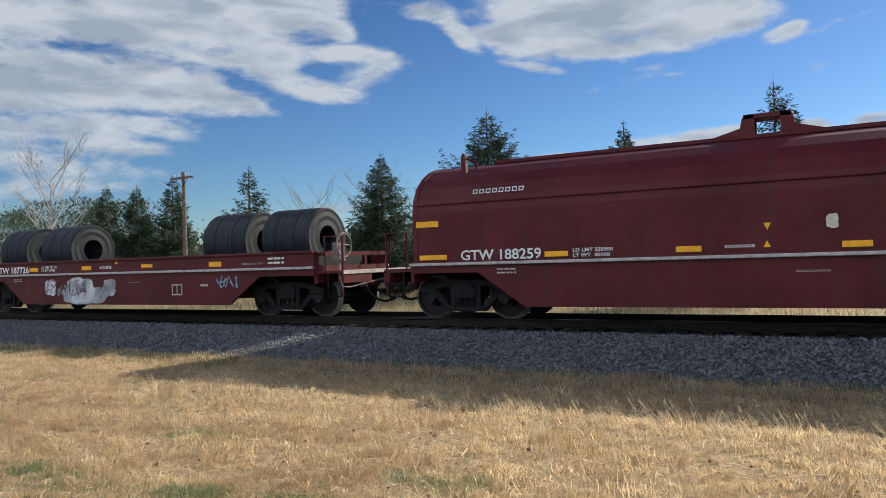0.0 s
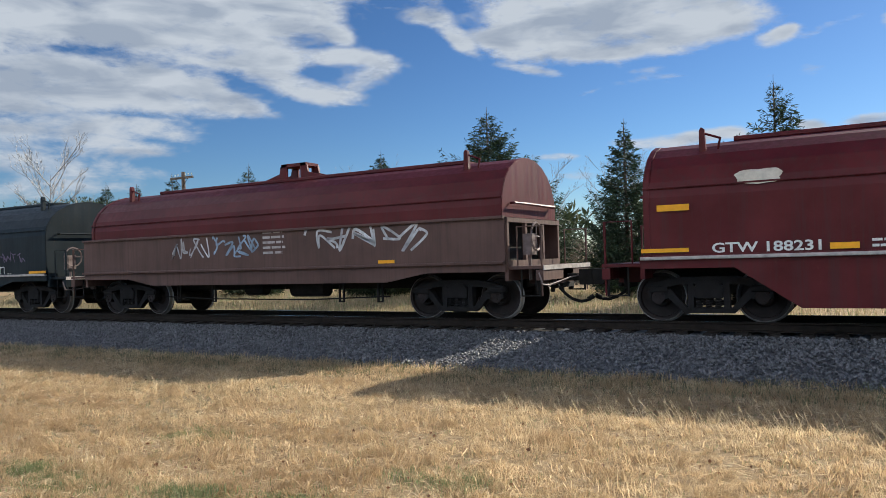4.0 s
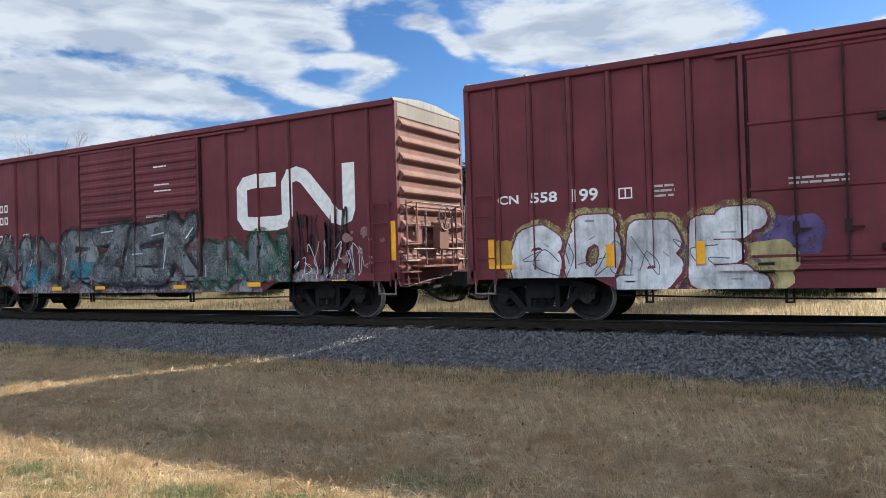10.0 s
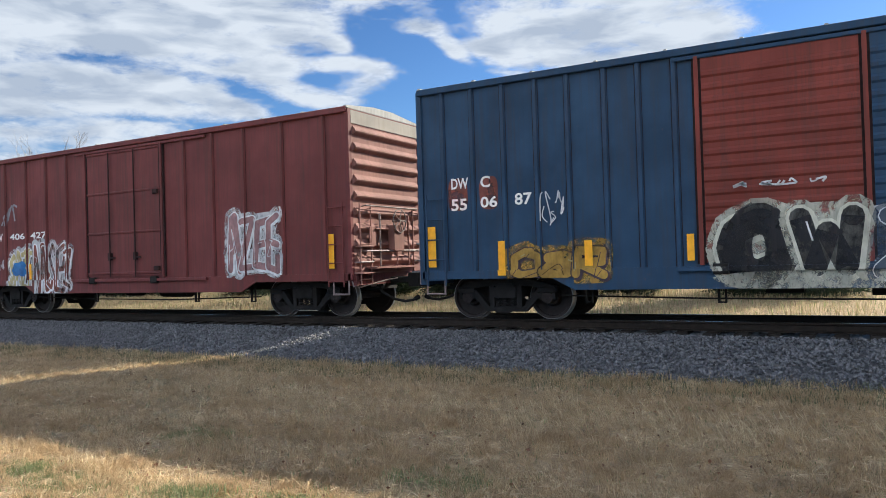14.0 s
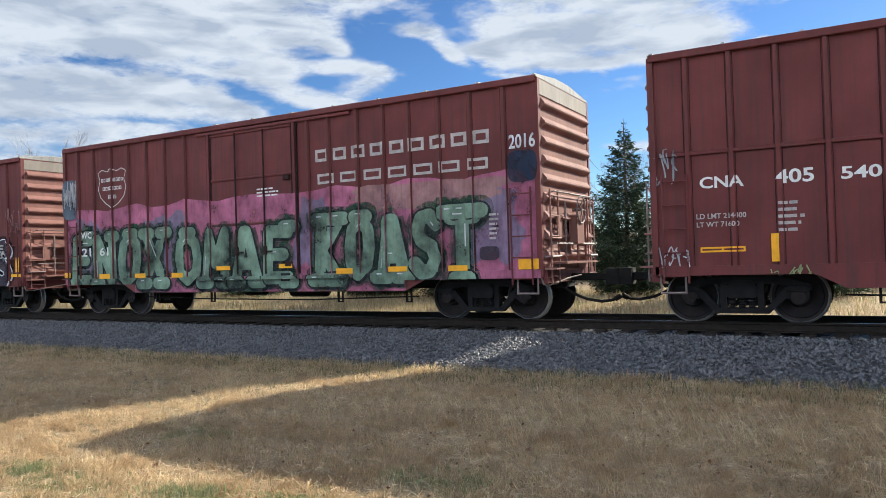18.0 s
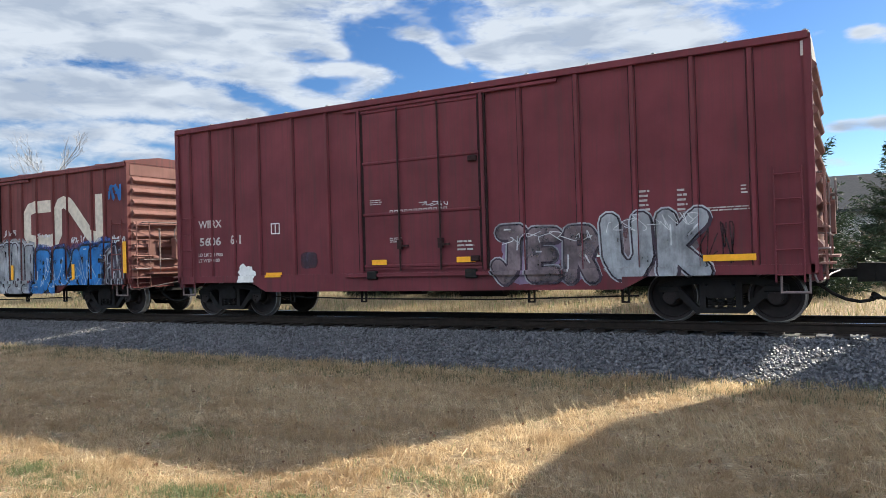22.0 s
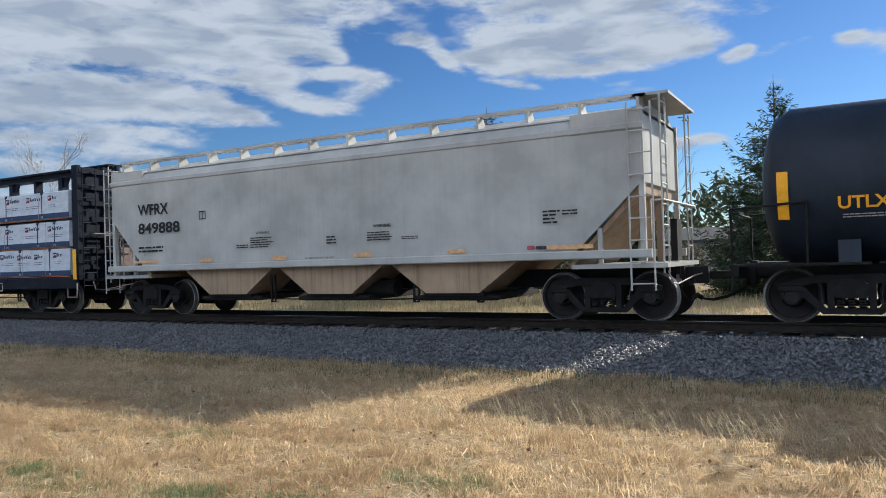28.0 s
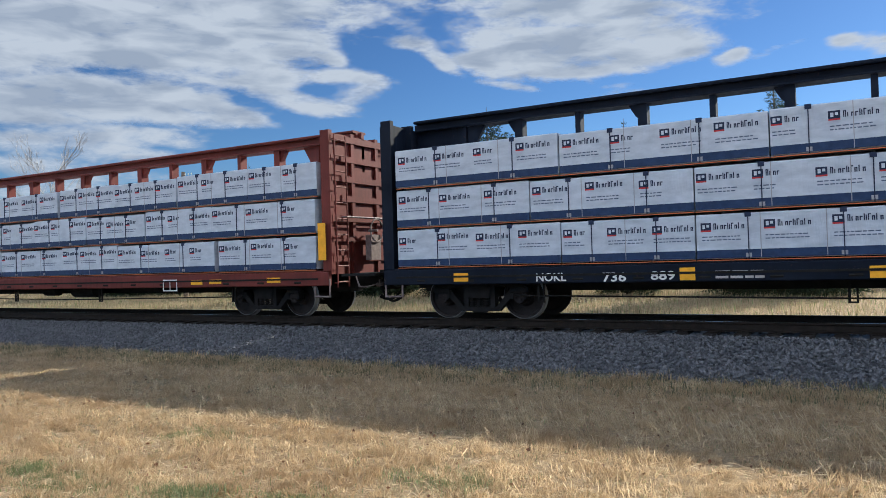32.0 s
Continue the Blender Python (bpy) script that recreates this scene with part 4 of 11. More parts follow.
def tank_car(name, label, s0, x0, x1, trucks, mat, cz=2.33, r=1.38, rail_mat=None, platform=(-1.2, 1.2), low_mat=None, band=None, domes=()):
    car = thing(name, label, "tank car", "freight train")
    car["s0"] = s0
    car["radius"], car["axis"] = r, cz
    sh = part("tank", tank_shell(x0, x1, r, cz), mat, car, smooth=True)
    xm = (x0 + x1) / 2
    if low_mat:
        for e, sg in ((x0, -1), (x1, 1)):
            prof = [(e - sg * (0.5 - 0.5 * math.sqrt(max(0.0, 1 - (i / 10) ** 2.2))) + sg * 0.003, (r + 0.002) * i / 10) for i in range(11)]
            verts = [(px, pr * math.cos(2 * math.pi * j / 36), cz + pr * math.sin(2 * math.pi * j / 36)) for j in range(36) for px, pr in prof]
            part("tank_head", Geo().add(verts, [(j * 11 + i, j * 11 + i + 1, ((j + 1) % 36) * 11 + i + 1, ((j + 1) % 36) * 11 + i) for j in range(36) for i in range(10)]), STAINED_WHITE, sh, "tan-stained dished head", smooth=True)
        part("lower_coat", tank_coat(x0, x1, r, cz, cz - 0.442 * r), low_mat, sh, "dark lower half of the tank", smooth=True)
    if band:
        part("painted_band", tank_sleeve(band[0], band[1], r + 0.009, cz, 0, 360, 48), band[2], sh, "broad painted band round the tank", smooth=True)
    for x in (x0 + (x1 - x0) * f for f in (0.2, 0.4, 0.6, 0.8)):
        if band and band[0] < x < band[1]:
            continue
        part("weld_seam", tank_sleeve(x - 0.012, x + 0.012, r + 0.011, cz, 0, 360, 40), mat, sh, smooth=True)
    rm = rail_mat or UNDER
    top = cz + r
    # top platform with railings, manway and valves
    a, b = xm + platform[0], xm + platform[1]
    part("platform", Geo().box(a, b, -0.95, -0.35, top - 0.06, top - 0.02).box(a, b, 0.35, 0.95, top - 0.06, top - 0.02).box(a, b, -0.98, -0.94, top - 0.14, top - 0.02), rm, car)
    for y in (-0.95, 0.95):
        for c, d in ((a + 0.03, a + 0.75), (b - 1.2, b - 0.03)):
            part("railing", Geo().pipe([(c, y, top - 0.1), (c, y, top + 0.52), (c + 0.05, y, top + 0.57), (d - 0.05, y, top + 0.57), (d, y, top + 0.52), (d, y, top - 0.1)], 0.022, 6), rm, car)
    for x in (a + 0.03, b - 0.03):
        part("railing", Geo().pipe([(x, -0.95, top + 0.5), (x, 0.95, top + 0.5)], 0.02, 6), rm, car)
    for dx, rad, h in domes or ((0.0, 0.36, 0.34), (-0.6, 0.22, 0.14)):
        part("manway", Geo().cyl((xm + dx, 0, top - 0.1), (xm + dx, 0, top + h), rad, 18).cyl((xm + dx, 0, top + h), (xm + dx, 0, top + h + 0.04), rad * 1.06, 18), rm, car, "round bolted manway cover")
    part("valve", Geo().cyl((xm + 0.7, -0.25, top - 0.05), (xm + 0.7, -0.25, top + 0.2), 0.06, 8).cyl((xm - 1.0, 0.1, top - 0.05), (xm - 1.0, 0.1, top + 0.18), 0.07, 8), rm, car)
    # short side ladder at one end of the platform
    xl = a + 0.25
    ll = Geo()
    for sx in (-0.17, 0.17):
        ll.pipe([(xl + sx, -r + 0.05, 0.86), (xl + sx, -r - 0.09, 0.92), (xl + sx, -r - 0.09, cz + 0.1), (xl + sx, -r + 0.02, cz + 0.2)], 0.016, 5)
    la = part("side_ladder", ll, rm, car)
    for i in range(5):
        z = 1.0 + i * 0.30
        part("rung", Geo().cyl((xl - 0.17, -r - 0.09, z), (xl + 0.17, -r - 0.09, z), 0.013, 5), rm, la)
    # ends: stub sills, bolsters, platforms and railings
    for t, x, sg in ((trucks[0], x0, -1), (trucks[1], x1, 1)):
        part("stub_sill", Geo().box(min(t - sg * 1.6, x + sg * 0.35), max(t - sg * 1.6, x + sg * 0.35), -0.26, 0.26, 0.78, 1.02), UNDER, car)
        part("bolster", Geo().prism([(-1.30, 0.98), (1.30, 0.98), (1.22, 1.38), (0.9, 1.25), (-0.9, 1.25), (-1.22, 1.38)], "x", t - 0.16, t + 0.16), mat if not low_mat else UNDER, car)
        for y in (-1.06, 1.06):
            part("running_board", Geo().box(min(t - sg * 0.3, x + sg * 0.45), max(t - sg * 0.3, x + sg * 0.45), y - 0.36, y + 0.36, 0.98, 1.02), UNDER, car)
        em = RUNG if mat is TANK_WHITE else rm
        for y in (-1.38, 1.38):
            part("end_railing", Geo().pipe([(x + sg * 0.4, y, 0.55), (x + sg * 0.4, y, 1.95), (x - sg * 0.75, y, 2.02), (x - sg * 0.75, y, 1.0)], 0.02, 5), em, car)
        part("end_railing", Geo().pipe([(x + sg * 0.4, -1.38, 1.9), (x + sg * 0.4, 1.38, 1.9)], 0.02, 5), em, car)
        part("end_sill", Geo().box(min(x + sg * 0.3, x + sg * 0.42), max(x + sg * 0.3, x + sg * 0.42), -1.4, 1.4, 0.82, 1.0), UNDER, car)
    part("side_pipe", Geo().pipe([(trucks[0] + 0.4, -1.35, 1.0), (trucks[1] - 0.4, -1.35, 1.0)], 0.03, 6).pipe([(trucks[0] + 1.2, -0.5, 0.72), (trucks[1] - 1.2, -0.5, 0.72)], 0.03, 6), UNDER, car)
    part("outlet_valve", Geo().cyl((xm, 0, 0.55), (xm, 0, cz - r + 0.1), 0.12, 10).box(xm - 0.3, xm + 0.3, -0.2, 0.2, 0.66, 0.72), UNDER, car)
    part("brake_cylinder", Geo().cyl((xm - 2.4, -0.5, 0.78), (xm - 1.5, -0.5, 0.78), 0.17, 12).box(xm - 2.5, xm - 1.4, -0.7, -0.3, 0.92, 1.0), UNDER, car)
    for x in (xm - 2.9, xm - 1.2, xm + 1.3, xm + 2.6):
        part("pipe_hanger", Geo().box(x - 0.02, x + 0.02, -1.36, -1.32, 0.66, 1.3), UNDER, car)
    for t in trucks:
        add_truck(car, t)
    add_couplers(car, x0 - 0.22, x1 + 0.22)
    return car


# ---- covered hopper ----
def hopper_car(s0, L, trucks):
    car = thing("covered_hopper", "pale grey covered hopper with rust-streaked outlet bays", "hopper car", "freight train")
    car["s0"] = s0
    sec = [(-1.48, 1.28), (-1.50, 3.60), (-1.42, 3.74), (-1.28, 3.86), (-0.7, 4.02), (0.7, 4.02), (1.28, 3.86), (1.42, 3.74), (1.50, 3.60), (1.48, 1.28)]
    b0, b1 = 1.35, L - 1.45
    body = Geo().prism(sec, "x", b0, b1)
    # upper body reaches further over the trucks, on sloping end sheets
    for a, b, inner in ((0.15, b0, 1), (L - 0.15, b1, -1)):
        lo = [(a, 2.55), (b, 1.28), (b, 3.86), (a, 3.86)]
        body.prism(lo if inner > 0 else lo[::-1], "y", -1.49, 1.49)
    part("body", body, HOPPER_GREY, car)
    part("roof_cap", Geo().prism([(-1.40, 3.80), (1.40, 3.80), (0.75, 4.03), (-0.75, 4.03)], "x", 0.15, L - 0.15), HOPPER_GREY, car)
    for s in (-1, 1):
        part("top_chord", Geo().rbox(0.1, L - 0.1, s * 1.47 - 0.05, s * 1.47 + 0.05, 3.48, 3.62, 0.03), HOPPER_GREY, car)
        part("side_sill", Geo().rbox(0.0, L, s * 1.50 - 0.06, s * 1.50 + 0.06, 1.18, 1.34, 0.02), HOPPER_GREY, car)
    w = (trucks[1] - trucks[0] - 3.0) / 3
    for i in range(3):
        a = trucks[0] + 1.5 + i * w
        b = a + w
        m_ = (a + b) / 2
        hb = part("hopper_bay", Geo().prism([(a + 0.02, 1.24), (m_ - 0.62, 0.56), (m_ + 0.62, 0.56), (b - 0.02, 1.24)], "y", -1.36, 1.36), HOPPER_DIRTY, car, "rust-stained sloping outlet bay")
        part("outlet_gate", Geo().box(m_ - 0.85, m_ + 0.85, -1.2, 1.2, 0.40, 0.52).box(m_ - 0.7, m_ + 0.7, -1.3, 1.3, 0.50, 0.56).cyl((m_ - 1.0, -1.2, 0.46), (m_ + 1.0, -1.2, 0.46), 0.05, 8), UNDER, hb)
    for x, sg in ((0.0, -1), (L, 1)):
        part("end_slope", Geo().prism([(x - sg * 0.2, 2.5), (x - sg * 1.55, 1.1), (x - sg * 1.55, 1.0), (x - sg * 0.2, 2.36)], "y", -1.40, 1.40), HOPPER_DIRTY, car)
        part("end_platform", Geo().box(min(x - sg * 1.5, x + sg * 0.25), max(x - sg * 1.5, x + sg * 0.25), -1.45, 1.45, 1.0, 1.08), HOPPER_GREY, car)
        part("end_sill", Geo().box(min(x - sg * 1.2, x + sg * 0.3), max(x - sg * 1.2, x + sg * 0.3), -0.3, 0.3, 0.7, 1.0), UNDER, car)
        for y in (-1.43, 1.43):
            part("end_post", Geo().box(x - sg * 0.16 - 0.05, x - sg * 0.16 + 0.05, y - 0.05, y + 0.05, 1.08, 3.9), HOPPER_GREY, car)
            part("end_post", Geo().box(x - sg * 0.95 - 0.04, x - sg * 0.95 + 0.04, y - 0.04, y + 0.04, 1.08, 1.75), HOPPER_GREY, car)
        ladder(car, x - sg * 0.16, -1.45, 0.6, 3.95, "y" if sg < 0 else "x", 0.42, 9, HOPPER_GREY, 0.12 * sg if sg < 0 else -0.1, "end_ladder")
        ladder(car, x + sg * 0.05, 1.05, 0.9, 4.1, "y", 0.42, 9, HOPPER_GREY, 0.12 * sg, "end_ladder")
        ladder(car, x + sg * 0.05, -1.15, 0.9, 4.1, "y", 0.42, 9, HOPPER_GREY, 0.12 * sg, "end_ladder")
        for y in (-0.46, 0.46):
            part("vertical_brace", Geo().box(x - sg * 0.3 - 0.06, x - sg * 0.3 + 0.06, y - 0.04, y + 0.04, 1.08, 2.6), HOPPER_DIRTY, car)
        part("grab_iron", Geo().pipe([(x, -1.45, 2.2), (x + sg * 0.2, -1.45, 2.2), (x + sg * 0.2, 1.45, 2.2), (x, 1.45, 2.2)], 0.018, 5), HOPPER_GREY, car)
        part("brake_stand", Geo().box(x + sg * 0.05, x + sg * 0.05 + 0.12, -0.2, 0.2, 1.1, 1.9), UNDER, car)
    # running board on brackets over the roof
    grate = Geo()
    for y in (-1.18, -0.98, 0.98, 1.18):
        grate.box(0.1, L - 0.1, y - 0.02, y + 0.02, 4.12, 4.18)
    for i in range(70):
        x = 0.2 + (L - 0.4) * i / 69
        grate.box(x - 0.015, x + 0.015, -1.18, -0.98, 4.13, 4.16)
        grate.box(x - 0.015, x + 0.015, 0.98, 1.18, 4.13, 4.16)
    part("running_board", grate, HOPPER_GREY, car, "grated roof walkway")
    for i in range(14):
        x = 0.25 + (L - 0.5) * i / 13
        for s in (-1, 1):
            part("walkway_bracket", Geo().prism([(s * 1.2, 4.12), (s * 0.95, 4.12), (s * 0.85, 3.95), (s * 1.2, 3.88)], "x", x - 0.03, x + 0.03), HOPPER_GREY, car)
    part("roof_hatch", Geo().rbox(0.6, L - 0.6, -0.35, 0.35, 4.0, 4.1, 0.03), HOPPER_GREY, car)
    part("end_walkway", Geo().box(L - 0.35, L + 0.3, -1.2, 1.2, 4.12, 4.17), HOPPER_GREY, car)
    brake_gear(car, 0.4, L - 0.4, 0.98)
    for t in trucks:
        add_truck(car, t)
    add_couplers(car, -0.2, L + 0.2)
    return car


# ---- centre-beam flat cars loaded with wrapped siding ----
def wrapped_pack(car, x0, x1, z0, z1, rng, near=True):
    push = rng.uniform(-0.03, 0.02) if near else 0.0
    y0, y1 = (-1.42 + push, -0.16) if near else (0.16, 1.42)
    c = load(part("siding_pack", Geo().rbox(x0 + 0.012, x1 - 0.012, y0, y1, z0 + 0.04, z1, 0.025), WRAP_WHITE), car, "pack of siding boards in printed white plastic wrap", "siding pack", "siding packs")
    if not near:
        return c
    part("blue_band", Geo().box(x0 + 0.012, x1 - 0.012, y0 - 0.005, y0 + 0.02, z0 + 0.05, z0 + 0.19), WRAP_BLUE, c, "dark blue printed band")
    part("orange_strap", Geo().box(x0 + 0.012, x1 - 0.012, y0 - 0.007, y0 + 0.02, z0 + 0.008, z0 + 0.022), ORANGE, c)
    w = x1 - x0
    k = max(1, round(w / 0.95))
    pr, lg, rd, wh, small = Geo(), Geo(), Geo(), Geo(), Geo()
    for i in range(k):
        a = x0 + (i + 0.06) * w / k + rng.uniform(-0.03, 0.03)
        zt = z1 - rng.uniform(0.10, 0.16)
        cut = rng.choice((1.0, 1.0, 1.0, 0.55))
        lg.box(a, a + 0.17, y0 - 0.004, y0 + 0.01, zt - 0.13, zt)
        rd.box(a, a + 0.17, y0 - 0.005, y0 + 0.01, zt - 0.152, zt - 0.126)
        wh.box(a + 0.03, a + 0.075, y0 - 0.006, y0 + 0.01, zt - 0.10, zt - 0.03)
        wh.box(a + 0.095, a + 0.14, y0 - 0.006, y0 + 0.01, zt - 0.075, zt - 0.03)
        for j in range(int(9 * cut)):
            h = 0.105 if j in (0, 4, 5, 7) else 0.07
            u = a + 0.21 + j * 0.056
            pr.box(u, u + 0.016, y0 - 0.004, y0 + 0.01, zt - 0.115, zt - 0.115 + h)
            if j % 3 != 1:
                pr.box(u + 0.016, u + 0.042, y0 - 0.004, y0 + 0.01, zt - 0.115 + h - 0.018, zt - 0.115 + h)
            if j % 2 == 0:
                pr.box(u + 0.026, u + 0.042, y0 - 0.004, y0 + 0.01, zt - 0.115, zt - 0.115 + h - 0.018)
        for r in range(2):
            u = a + 0.02
            while u < a + 0.62 * cut:
                e = rng.uniform(0.03, 0.09)
                small.box(u, u + e, y0 - 0.004, y0 + 0.01, z1 - 0.395 - r * 0.055, z1 - 0.377 - r * 0.055)
                u += e + 0.018
    for nm, geo, mt in (("logo_block", lg, PRINT), ("logo_edge", rd, LOGO_RED), ("logo_mark", wh, WRAP_WHITE), ("print", pr, PRINT), ("small_print", small, FINE_PRINT)):
        tagged(part(nm, geo, mt, c), kind="stuff")
    for f in (0.5,) if w < 3 else (0.34, 0.66):
        part("wrap_fold", Geo().box(x0 + w * f - 0.006, x0 + w * f + 0.006, y0 - 0.006, y0 + 0.01, z0 + 0.05, z1), WRAP_PALE, c)
    for f in (0.28, 0.72):
        x = x0 + w * f + rng.uniform(-0.1, 0.1)
        part("edge_guard", Geo().box(x - 0.05, x + 0.05, y0 - 0.012, y0 + 0.05, z1 - 0.07, z1 + 0.012), PRINT, c)
        part("cable", Geo().box(x - 0.008, x + 0.008, y0 - 0.014, y0, z0 + 0.03, z1 + 0.01), PRINT, c)
        part("strap_end", Geo().box(x - 0.045, x + 0.045, y0 - 0.01, y0 + 0.01, z0 + 0.06, z0 + 0.13), WRAP_PALE, c)
    return c


def centerbeam(name, label, s0, L, trucks, mat, seed):
    car = thing(name, label, "centerbeam flatcar", "freight train")
    car["s0"] = s0
    rng = random.Random(seed)
    top, wall = 4.42, 4.27
    for s in (-1, 1):
        part("side_sill", Geo().rbox(0.0, L, s * 1.42 - 0.05, s * 1.42 + 0.05, 0.74, 1.06, 0.02), mat, car)
    part("deck", Geo().box(0, L, -1.4, 1.4, 1.0, 1.08), mat, car)
    part("centre_sill", Geo().box(0.3, L - 0.3, -0.25, 0.25, 0.55, 1.0), UNDER, car)
    chord = part("top_chord", Geo().rbox(0.1, L - 0.1, -0.27, 0.27, top - 0.06, top, 0.02), mat, car, "rolled steel top chord")
    part("chord_web", Geo().rbox(0.1, L - 0.1, -0.13, 0.13, top - 0.2, top - 0.06, 0.01), mat, chord)
    part("chord_flange", Geo().rbox(0.1, L - 0.1, -0.22, 0.22, top - 0.235, top - 0.2, 0.01), mat, chord)
    part("truss_web", Geo().box(0.3, L - 0.3, -0.03, 0.03, 1.08, 1.4), mat, car)
    n = 16
    for i in range(1, n):
        x = L * i / n
        wide = 0.055 if i % 2 else 0.09
        part("post", Geo().box(x - wide, x + wide, -0.12, 0.12, 1.08, top - 0.14), mat, car)
        if i % 2 == 0:
            sg = -1 if i < n / 2 else 1
            part("gusset", Geo().prism([(x, top - 0.14), (x + 0.30, top - 0.14), (x + 0.24, top - 0.30), (x + 0.14, top - 0.46), (x, top - 0.58)] if sg > 0 else [(x, top - 0.58), (x - 0.14, top - 0.46), (x - 0.24, top - 0.30), (x - 0.30, top - 0.14), (x, top - 0.14)], "y", -0.06, 0.06), mat, car)
    for x, sg in ((0, -1), (L, 1)):
        b = part("bulkhead", Geo().box(min(x, x - sg * 0.06), max(x, x - sg * 0.06), -1.36, 1.36, 1.08, wall - 0.05), mat, car, "tall ribbed end bulkhead")
        for y in (-1.34, 1.34, -0.5, 0.5):
            part("bulkhead_post", Geo().box(min(x - sg * 0.2, x + sg * 0.05), max(x - sg * 0.2, x + sg * 0.05), y - 0.06, y + 0.06, 1.0, wall), mat, b)
        for i in range(7):
            z = 1.35 + i * 0.46
            part("bulkhead_rib", Geo().prism([(-1.34, z - 0.07), (1.34, z - 0.07), (1.34, z + 0.07), (-1.34, z + 0.07)], "x", min(x + sg * 0.0, x + sg * 0.06), max(x + sg * 0.0, x + sg * 0.06)), mat, b)
        part("end_fin", Geo().prism([(x, top - 0.05), (x - sg * 1.9, top - 0.05), (x - sg * 1.5, top - 0.75), (x - sg * 0.3, top - 1.0), (x, top - 1.0)], "y", -0.05, 0.05), mat, b)
        part("end_sill", Geo().box(min(x, x + sg * 0.7), max(x, x + sg * 0.7), -0.35, 0.35, 0.7, 1.0).box(min(x + sg * 0.3, x + sg * 0.75), max(x + sg * 0.3, x + sg * 0.75), -1.4, 1.4, 0.95, 1.0), UNDER, car)
        for y in (-1.08, 1.08):
            ladder(car, x + sg * 0.03, y, 0.7, wall - 0.1, "y", 0.42, 10, mat, sg * 0.09, "end_ladder")
        part("grab_iron", Geo().pipe([(x + sg * 0.05, -1.0, 2.3), (x + sg * 0.2, -1.0, 2.3), (x + sg * 0.2, 1.0, 2.3), (x + sg * 0.05, 1.0, 2.3)], 0.02, 5), RUNG, car)
        bw = Geo()
        for i in range(12):
            a, c = i * 0.5236, (i + 1) * 0.5236
            bw.cyl((x + sg * 0.34, 0.27 * math.cos(a), 2.0 + 0.27 * math.sin(a)), (x + sg * 0.34, 0.27 * math.cos(c), 2.0 + 0.27 * math.sin(c)), 0.018, 5)
        bw.cyl((x + sg * 0.1, 0, 2.0), (x + sg * 0.36, 0, 2.0), 0.03, 8).box(min(x + sg * 0.14, x + sg * 0.3), max(x + sg * 0.14, x + sg * 0.3), -0.2, 0.2, 1.3, 1.9)
        if sg > 0:
            part("brake_wheel", bw, RUNG, car)
        part("sill_step", Geo().pipe([(x, -1.44, 0.9), (x, -1.44, 0.5), (x - sg * 0.42, -1.44, 0.5), (x - sg * 0.42, -1.44, 0.9)], 0.02, 5), RUNG, car)
    for row in range(3):
        z0 = 1.085 + row * 0.838
        x = 0.32
        while x < L - 0.6:
            w = rng.choice((2.44, 2.44, 3.05, 3.66))
            if L - 0.3 - (x + w) < 1.2:
                w = L - 0.3 - x
            wrapped_pack(car, x, x + w - (0.0 if rng.random() < 0.8 else 0.06), z0, z0 + 0.815 + rng.uniform(-0.035, 0.02), rng)
            x += w + (rng.uniform(0.06, 0.15) if rng.random() < 0.2 else 0.0)
        wrapped_pack(car, 0.32, L - 0.3, z0, z0 + 0.82, rng, False)
    part("winch_rail", Geo().box(0.3, L - 0.3, -1.49, -1.46, 0.88, 0.92), UNDER, car)
    brake_gear(car, 0, L, 0.9)
    for i in range(18):
        x = 0.9 + i * (L - 1.8) / 17
        part("winch", Geo().cyl((x - 0.1, -1.42, 0.82), (x + 0.1, -1.42, 0.82), 0.06, 8), UNDER, car)
    for t in trucks:
        add_truck(car, t)
    add_couplers(car, -0.68, L + 0.68)
    return car


# ---- the train ----
CARS = {}
CARS["A"] = coil_car("coil_car", "dark red coil car with a closed rounded hood", -8.16, 13.65, (1.05, 12.55), COIL_RED, hood=(0.05, 13.6, 3.28), side_top=1.18)
CARS["B"] = coil_car("coil_car", "dark red open coil car sprayed with white graffiti", -24.34, 13.6, (1.05, 12.45), COIL_RED, side_top=1.52, coils=((0.1, 1.5, 0.77), (2.3, 3.75, 0.77), (9.3, 10.8, 0.77), (11.35, 12.85, 0.77)))
CARS["C"] = coil_car("coil_car", "brown-red low coil car carrying four steel coils", -40.55, 13.86, (1.05, 12.5), COIL_RED, deep_z=0.80, side_top=1.48, coils=((0.1, 1.4, 0.77), (1.7, 3.3, 0.77), (10.1, 11.5, 0.77), (12.05, 13.4, 0.77)))
CARS["D"] = coil_car("coil_car", "dark red hooded coil car with bold pale graffiti letters", -56.95, 13.65, (1.05, 12.55), COIL_RED, hood=(0.05, 13.6, 3.28), side_top=1.18)
CARS["E"] = coil_car("coil_car", "brown coil car with a red hood and white scrawled graffiti", -72.5, 12.9, (1.3, 11.6), COIL_BROWN, hood=(0.3, 12.85, 3.35), hood_mat=COIL_RED, deep_z=0.8, stripe=False, side_top=2.05)
CARS["F"] = coil_car("coil_car", "black coil car with a closed black hood and teal graffiti", -86.40, 12.15, (1.1, 10.9), COIL_BLACK, hood=(0.1, 12.1, 3.36), deep_z=0.72, side_top=1.18)
CARS["G"] = bulkhead_flat(-108.03, 19.1, (2.0, 17.25))


def box(key, label, s0, s1, eave, mat, t0, t1, door, ribs, **kw):
    CARS[key] = boxcar("boxcar", label, s0, s1 - s0, eave, mat, (t0 - s0, t1 - s0), door, ribs, **kw)


